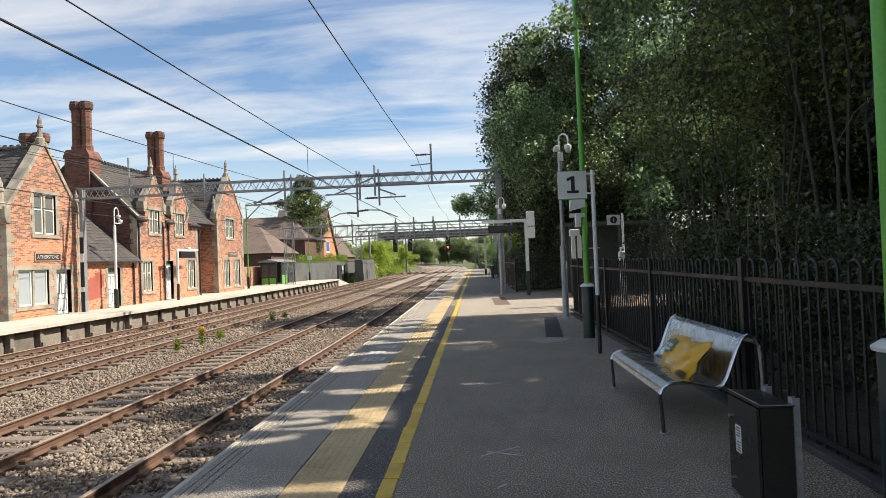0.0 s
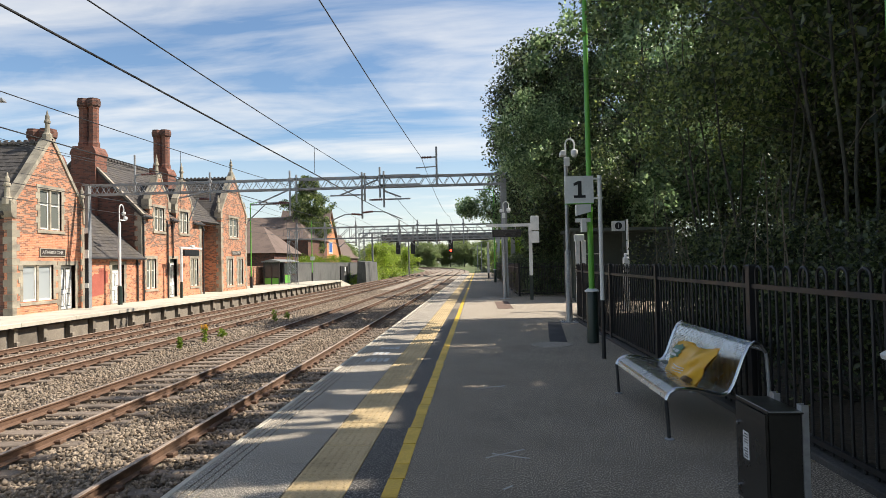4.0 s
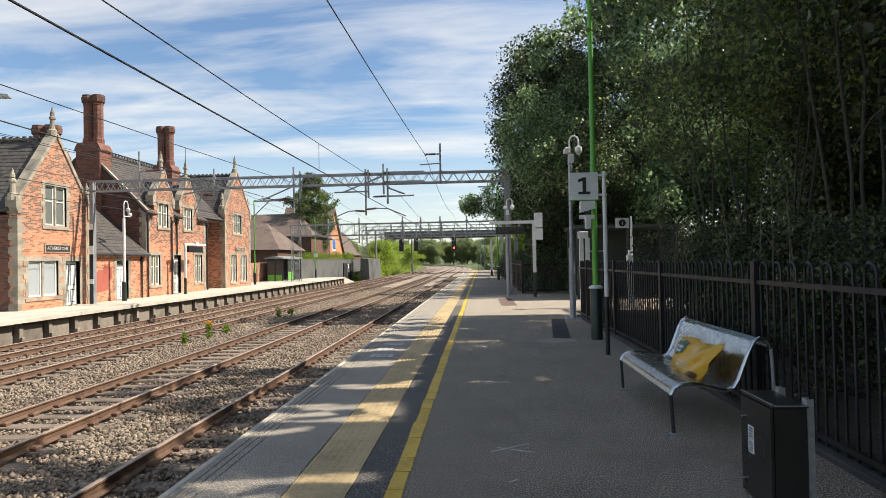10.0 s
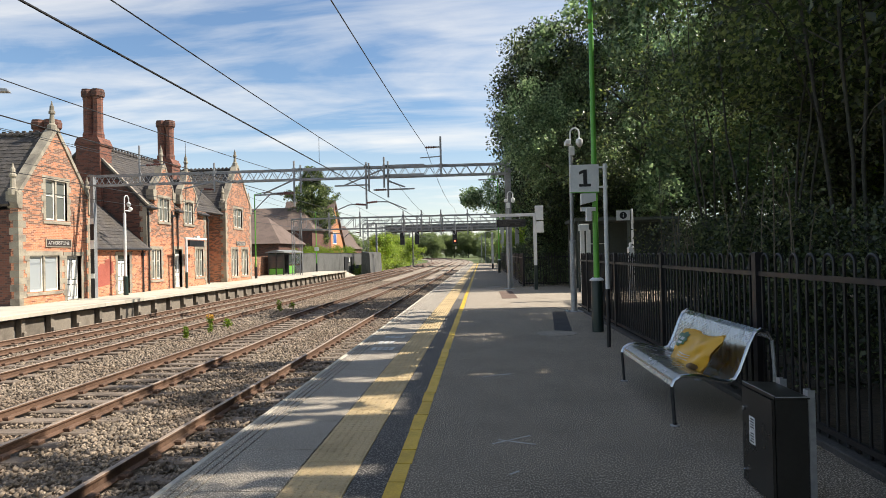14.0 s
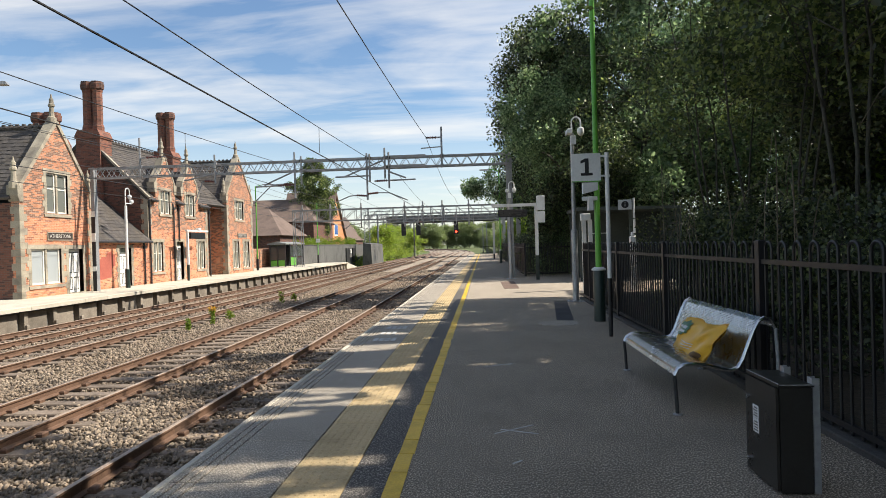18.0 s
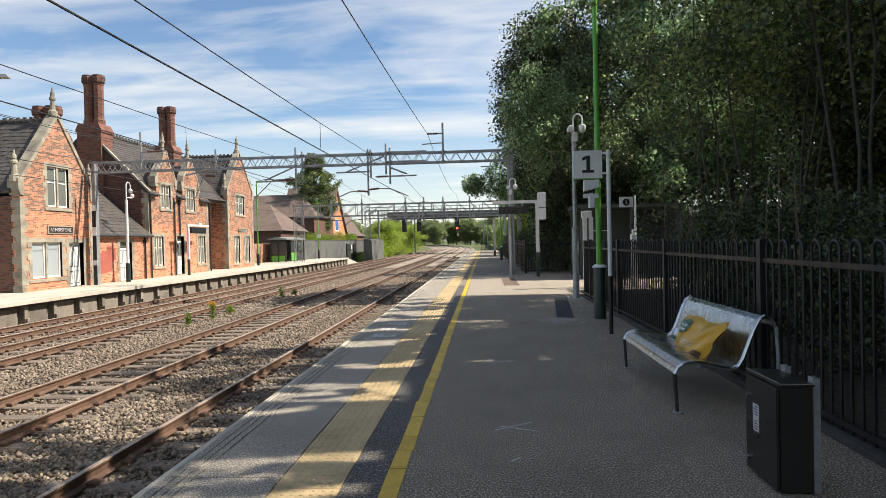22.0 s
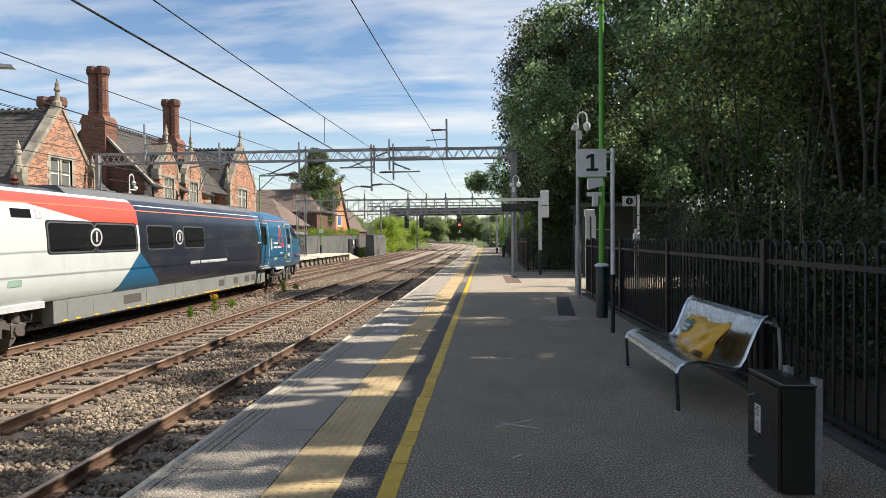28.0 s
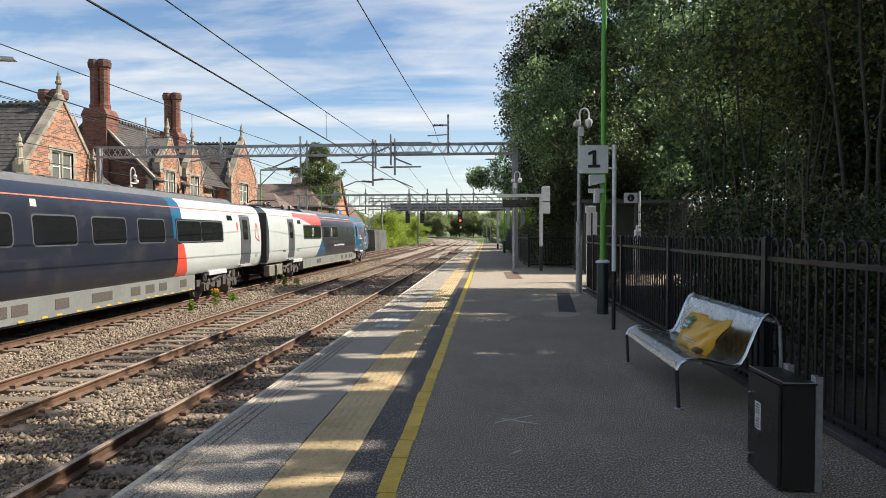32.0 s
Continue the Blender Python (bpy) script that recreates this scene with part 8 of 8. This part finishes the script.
def town():
    a = hipped(-31, -20.3, 67.5, 77, 3.2, 6.5, "brown tiled building behind the station wall", BRICK_DARK, ROOF_BROWN)
    c = hipped(-46, -21.0, 84, 95, 5.4, 9.0, "large dark roofed building in the distance", BRICK_DARK, ROOF_BROWN)
    # orange gabled house with a blue window
    h = thing("house", "steep gabled orange brick house with blue windows", "house", "houses beyond the station")
    x, y0, y1, yc = -26.0, 111.5, 126.0, 118.0
    O = brick_mat("bright_orange_brick", ((0.55, 0.2, 0.08), (0.6, 0.24, 0.1)), (0.5, 0.33, 0.22), (0.4, 0.15, 0.07), 1.15, 1.25, 0.15)
    part("wall", Geo().prism([(y0, -1.2), (y1, -1.2), (y1, 3.6), (yc + 0.4, 11.8), (yc - 0.4, 11.8), (y0, 3.6)], "x", x - 9, x), O, h)
    for z0, z1, w in ((4.2, 6.0, 1.2), (8.4, 9.5, 0.6)):
        q = part("window", Geo().box(x, yc - w - 0.3, z0 - 0.25, x + 0.08, yc + w + 0.3, z1 + 0.25), WHITE, h)
        part("pane", Geo().box(x + 0.08, yc - w, z0, x + 0.12, yc + w, z1), surf("blue_pane" + str(z0), (0.03, 0.10, 0.35), (0.04, 0.14, 0.45), 10, 1, 0.2, b=0), q)
    for s, ye in ((1, y0), (-1, y1)):
        part("roof", Geo().prism([(ye - s * 0.6, 3.2), (ye, 3.5), (yc, 12.1), (yc, 12.6)], "x", x - 9.4, x + 0.4), ROOF_BROWN, h)
    part("roof", Geo().prism([(x - 9, 3.2), (x - 0.5, 3.2), (x - 5, 9.0)], "y", 126, 150), ROOF_BROWN, h, "brown rear wing roof")
    part("wall", Geo().box(x - 8.6, 126, -1.2, x - 0.9, 150, 3.3), BRICK_DARK, h)
    # road bridge in the distance
    br = thing("road_bridge", "dark steel girder road bridge over the railway", "bridge")
    DK = surf("dark_bridge_steel", (0.085, 0.09, 0.092), (0.13, 0.135, 0.14), 4, 0.4, 0.7, b=0.1)
    part("girder", Geo().box(-17.6, 128, 6.6, 30, 128.4, 7.9), DK, br)
    part("deck", Geo().box(-17.6, 128.4, 6.9, 30, 137, 7.2), DK, br)
    part("girder", Geo().box(-17.6, 137, 6.6, 30, 137.4, 7.9), DK, br)
    part("parapet_rail", Geo().bar((-22, 128.2, 9.0), (30, 128.2, 9.0), 0.12).bar((-22, 128.2, 8.4), (30, 128.2, 8.4), 0.08), GANTRY, br)
    for i in range(27):
        part("parapet_post", Geo().bar((-22 + 2 * i, 128.2, 7.9), (-22 + 2 * i, 128.2, 9.0), 0.1), GANTRY, br)
    for x in (-16.9, 16):
        part("pier", Geo().box(x - 0.6, 128, -1.3, x + 0.6, 137, 6.6), WALL_CONC, br)
    # signals on the gantry beyond
    for x in (-9.9, -7.55, -1.55):
        s = thing("railway_signal", "black colour light signal hung on gantry", "signal", "signals on the gantry")
        part("ladder_post", Geo().tube([(x, 96.42, 5.2), (x, 96.42, 6.55)], 0.08, 8), GANTRY, s)
        hd = part("signal_head", Geo().box(x - 0.35, 96.3, 3.2, x + 0.35, 96.5, 5.25, 0.03), BLACK, s)
        for k in range(3):
            lit = x > -4 and k == 0
            m = BLACK
            if lit:
                m = bpy.data.materials.get("red_signal_lamp")
                if m is None:
                    m, t, p = nodes_of("red_signal_lamp")
                    p.inputs["Base Color"].default_value = (0.6, 0.02, 0.01, 1)
                    p.inputs["Emission Color"].default_value = (1, 0.04, 0.02, 1)
                    p.inputs["Emission Strength"].default_value = 6.0
            part("signal_lens", Geo().tube([(x, 96.3, 3.6 + 0.55 * k), (x, 96.26, 3.6 + 0.55 * k)], 0.16, 12), m, hd)
    for y, x in ((105, -15.5), (118, -16.5), (140, -13), (118, 6.5), (150, 10.0), (170, 4.0), (160, -16.0), (190, 3.0)):
        mm = thing("overhead_line_mast", "grey steel overhead line mast beside the curve", "mast", "distant masts")
        part("mast", Geo().bar((x, y, -1.3), (x, y, 7.2), 0.28), GANTRY, mm)
        part("cantilever", Geo().tube([(x, y, 6.2), (x + (3.0 if x < 0 else -3.0), y, 5.6)], 0.05, 6), GANTRY, mm)


town()


def distance_woods():
    rng = np.random.default_rng(21)
    # conifer-like tree behind the shelter
    rnd = random.Random(2)
    t = thing("tree", "dark tiered evergreen behind the far platform wall", "tree", "trees beyond the tracks")
    part("trunk", Geo().tube([(0, 0, -1.2), (0.1, 0, 6), (0, 0.1, 13)], [0.3, 0.22, 0.05], 8), BARK, t)
    c = []
    for i in range(620):
        f = rnd.random() ** 1.2
        z = 3.6 + 9.8 * f
        r = (1.3 + 2.6 * math.sin(f * 3.0) - 1.2 * f ** 3) * (0.78 + 0.28 * math.sin(f * 21)) * math.sqrt(rnd.random())
        a = rnd.uniform(0, 6.283)
        c.append((r * math.cos(a), r * math.sin(a), z))
    cr = new("crown", leaves_mesh("crown", c, 0.5, 60, 0.2, LEAF, rng)); cr.parent = t; tagged(cr, kind="stuff")
    t.matrix_basis = pose(-22.9, 91.2, -1.2) @ Matrix.Scale(1.2, 4)
    lb = tree(31, 7.0, 2.7, 3, 0.24, LEAF_L, "bright green trackside bush", 0.08, 44, 200, "bush", 0.75)
    lb["group"] = "trees beyond the tracks"
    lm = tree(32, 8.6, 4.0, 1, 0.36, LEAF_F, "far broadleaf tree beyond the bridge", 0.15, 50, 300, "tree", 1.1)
    lm["group"] = "trees beyond the tracks"
    first = True
    for x, y, a, s in ((-16.2, 116, 0, 1), (-15.6, 126, 50, 1), (-16.5, 121, 300, 1), (-25.5, 92, 20, 1), (-14.5, 152, 99, 1), (9.5, 112, 200, 1), (8.5, 124, 140, 1)):
        m = pose(x, y, -2.2 if y < 100 else -1.4, 0, 0, a)
        if first:
            lb.matrix_basis, first = m, False
        else:
            copy_thing(lb, m)
    first = True
    for i in range(34):
        x, y = -62 + 3.9 * i + rnd.uniform(-2, 2), 205 + rnd.uniform(-30, 50)
        m = pose(x, y, -1.6, 0, 0, i * 67)
        xc = bend(-6.5, y)[0]
        if xc - 13 < x < xc + 11:
            continue
        if first:
            lm.matrix_basis, first = m, False
        else:
            copy_thing(lm, m)
    for x, y in ((-30, 150), (-36, 135), (12, 150), (16, 165), (10, 180), (-24, 165), (-44, 120)):
        copy_thing(lm, pose(x, y, -1.6, 0, 0, x * 31))
    for i in range(24):
        copy_thing(lm, pose(-72 + 5.2 * i + rnd.uniform(-2, 2), 400 + rnd.uniform(-14, 30), -1.6, 0, 0, i * 53) @ Matrix.Scale(rnd.uniform(1.5, 2.1), 4))
    # ivy and shrubs along the top of the far wall
    c = np.stack([rng.uniform(-20.5, -18.3, 190), rng.uniform(72, 104, 190), rng.uniform(0.9, 2.9, 190)], 1)
    solo("wall_ivy", leaves_mesh("wall_ivy", c, 0.55, 60, 0.16, LEAF_B, rng), None, "ivy and scrub spilling over boundary wall", "ivy", kind="stuff")
    c = np.stack([rng.uniform(-17.5, -14.8, 130), rng.uniform(93, 150, 130), rng.uniform(-1.3, 0.2, 130)], 1)
    solo("trackside_scrub", leaves_mesh("trackside_scrub", c, 0.6, 50, 0.2, LEAF_L, rng), None, "bright green scrub beside the curve", "scrub", kind="stuff")
    # ragwort and weeds between the tracks
    def weed(x, y, h, flower, label):
        w = thing("weed", label, "plant", "weeds in the ballast")
        g = Geo()
        tips = []
        for k in range(5):
            a = rnd.uniform(0, 6.28)
            e = (0.12 * math.cos(a), 0.12 * math.sin(a), h * rnd.uniform(0.7, 1.0))
            g.tube([(0, 0, 0), (e[0] * 0.4, e[1] * 0.4, h * 0.5), e], [0.008, 0.006, 0.004], 4)
            tips.append(e)
        part("stem", g, LEAF, w)
        cc = [(tx * rnd.uniform(0.2, 1), ty * rnd.uniform(0.2, 1), tz * rnd.uniform(0.15, 0.9)) for tx, ty, tz in tips for _ in range(3)]
        q = new("leaves", leaves_mesh("leaves", cc, 0.09, 14, 0.07, LEAF_B, rng)); q.parent = w; tagged(q, kind="stuff")
        if flower:
            q = new("flower_heads", leaves_mesh("flower_heads", tips, 0.09, 40, 0.04, BAG, rng)); q.parent = w; tagged(q, kind="stuff")
        w.matrix_basis = pose(x, y, BED_Z)
    weed(-7.55, 21.6, 0.68, True, "yellow flowering ragwort growing in ballast")
    weed(-7.7, 20.2, 0.45, False, "green weed growing in ballast")
    weed(-7.4, 22.8, 0.4, False, "green weed growing in ballast")
    weed(-7.6, 29.5, 0.7, False, "tall green weed growing in ballast")
    weed(-7.45, 31.0, 0.4, False, "green weed growing in ballast")


distance_woods()


# ---- what moves ----
def motions():
    for car in CARS:
        walk(car, [(t, pose(TRAIN_X, y, RAIL_Z)) for t, y in TRAIN_ROWS])


motions()
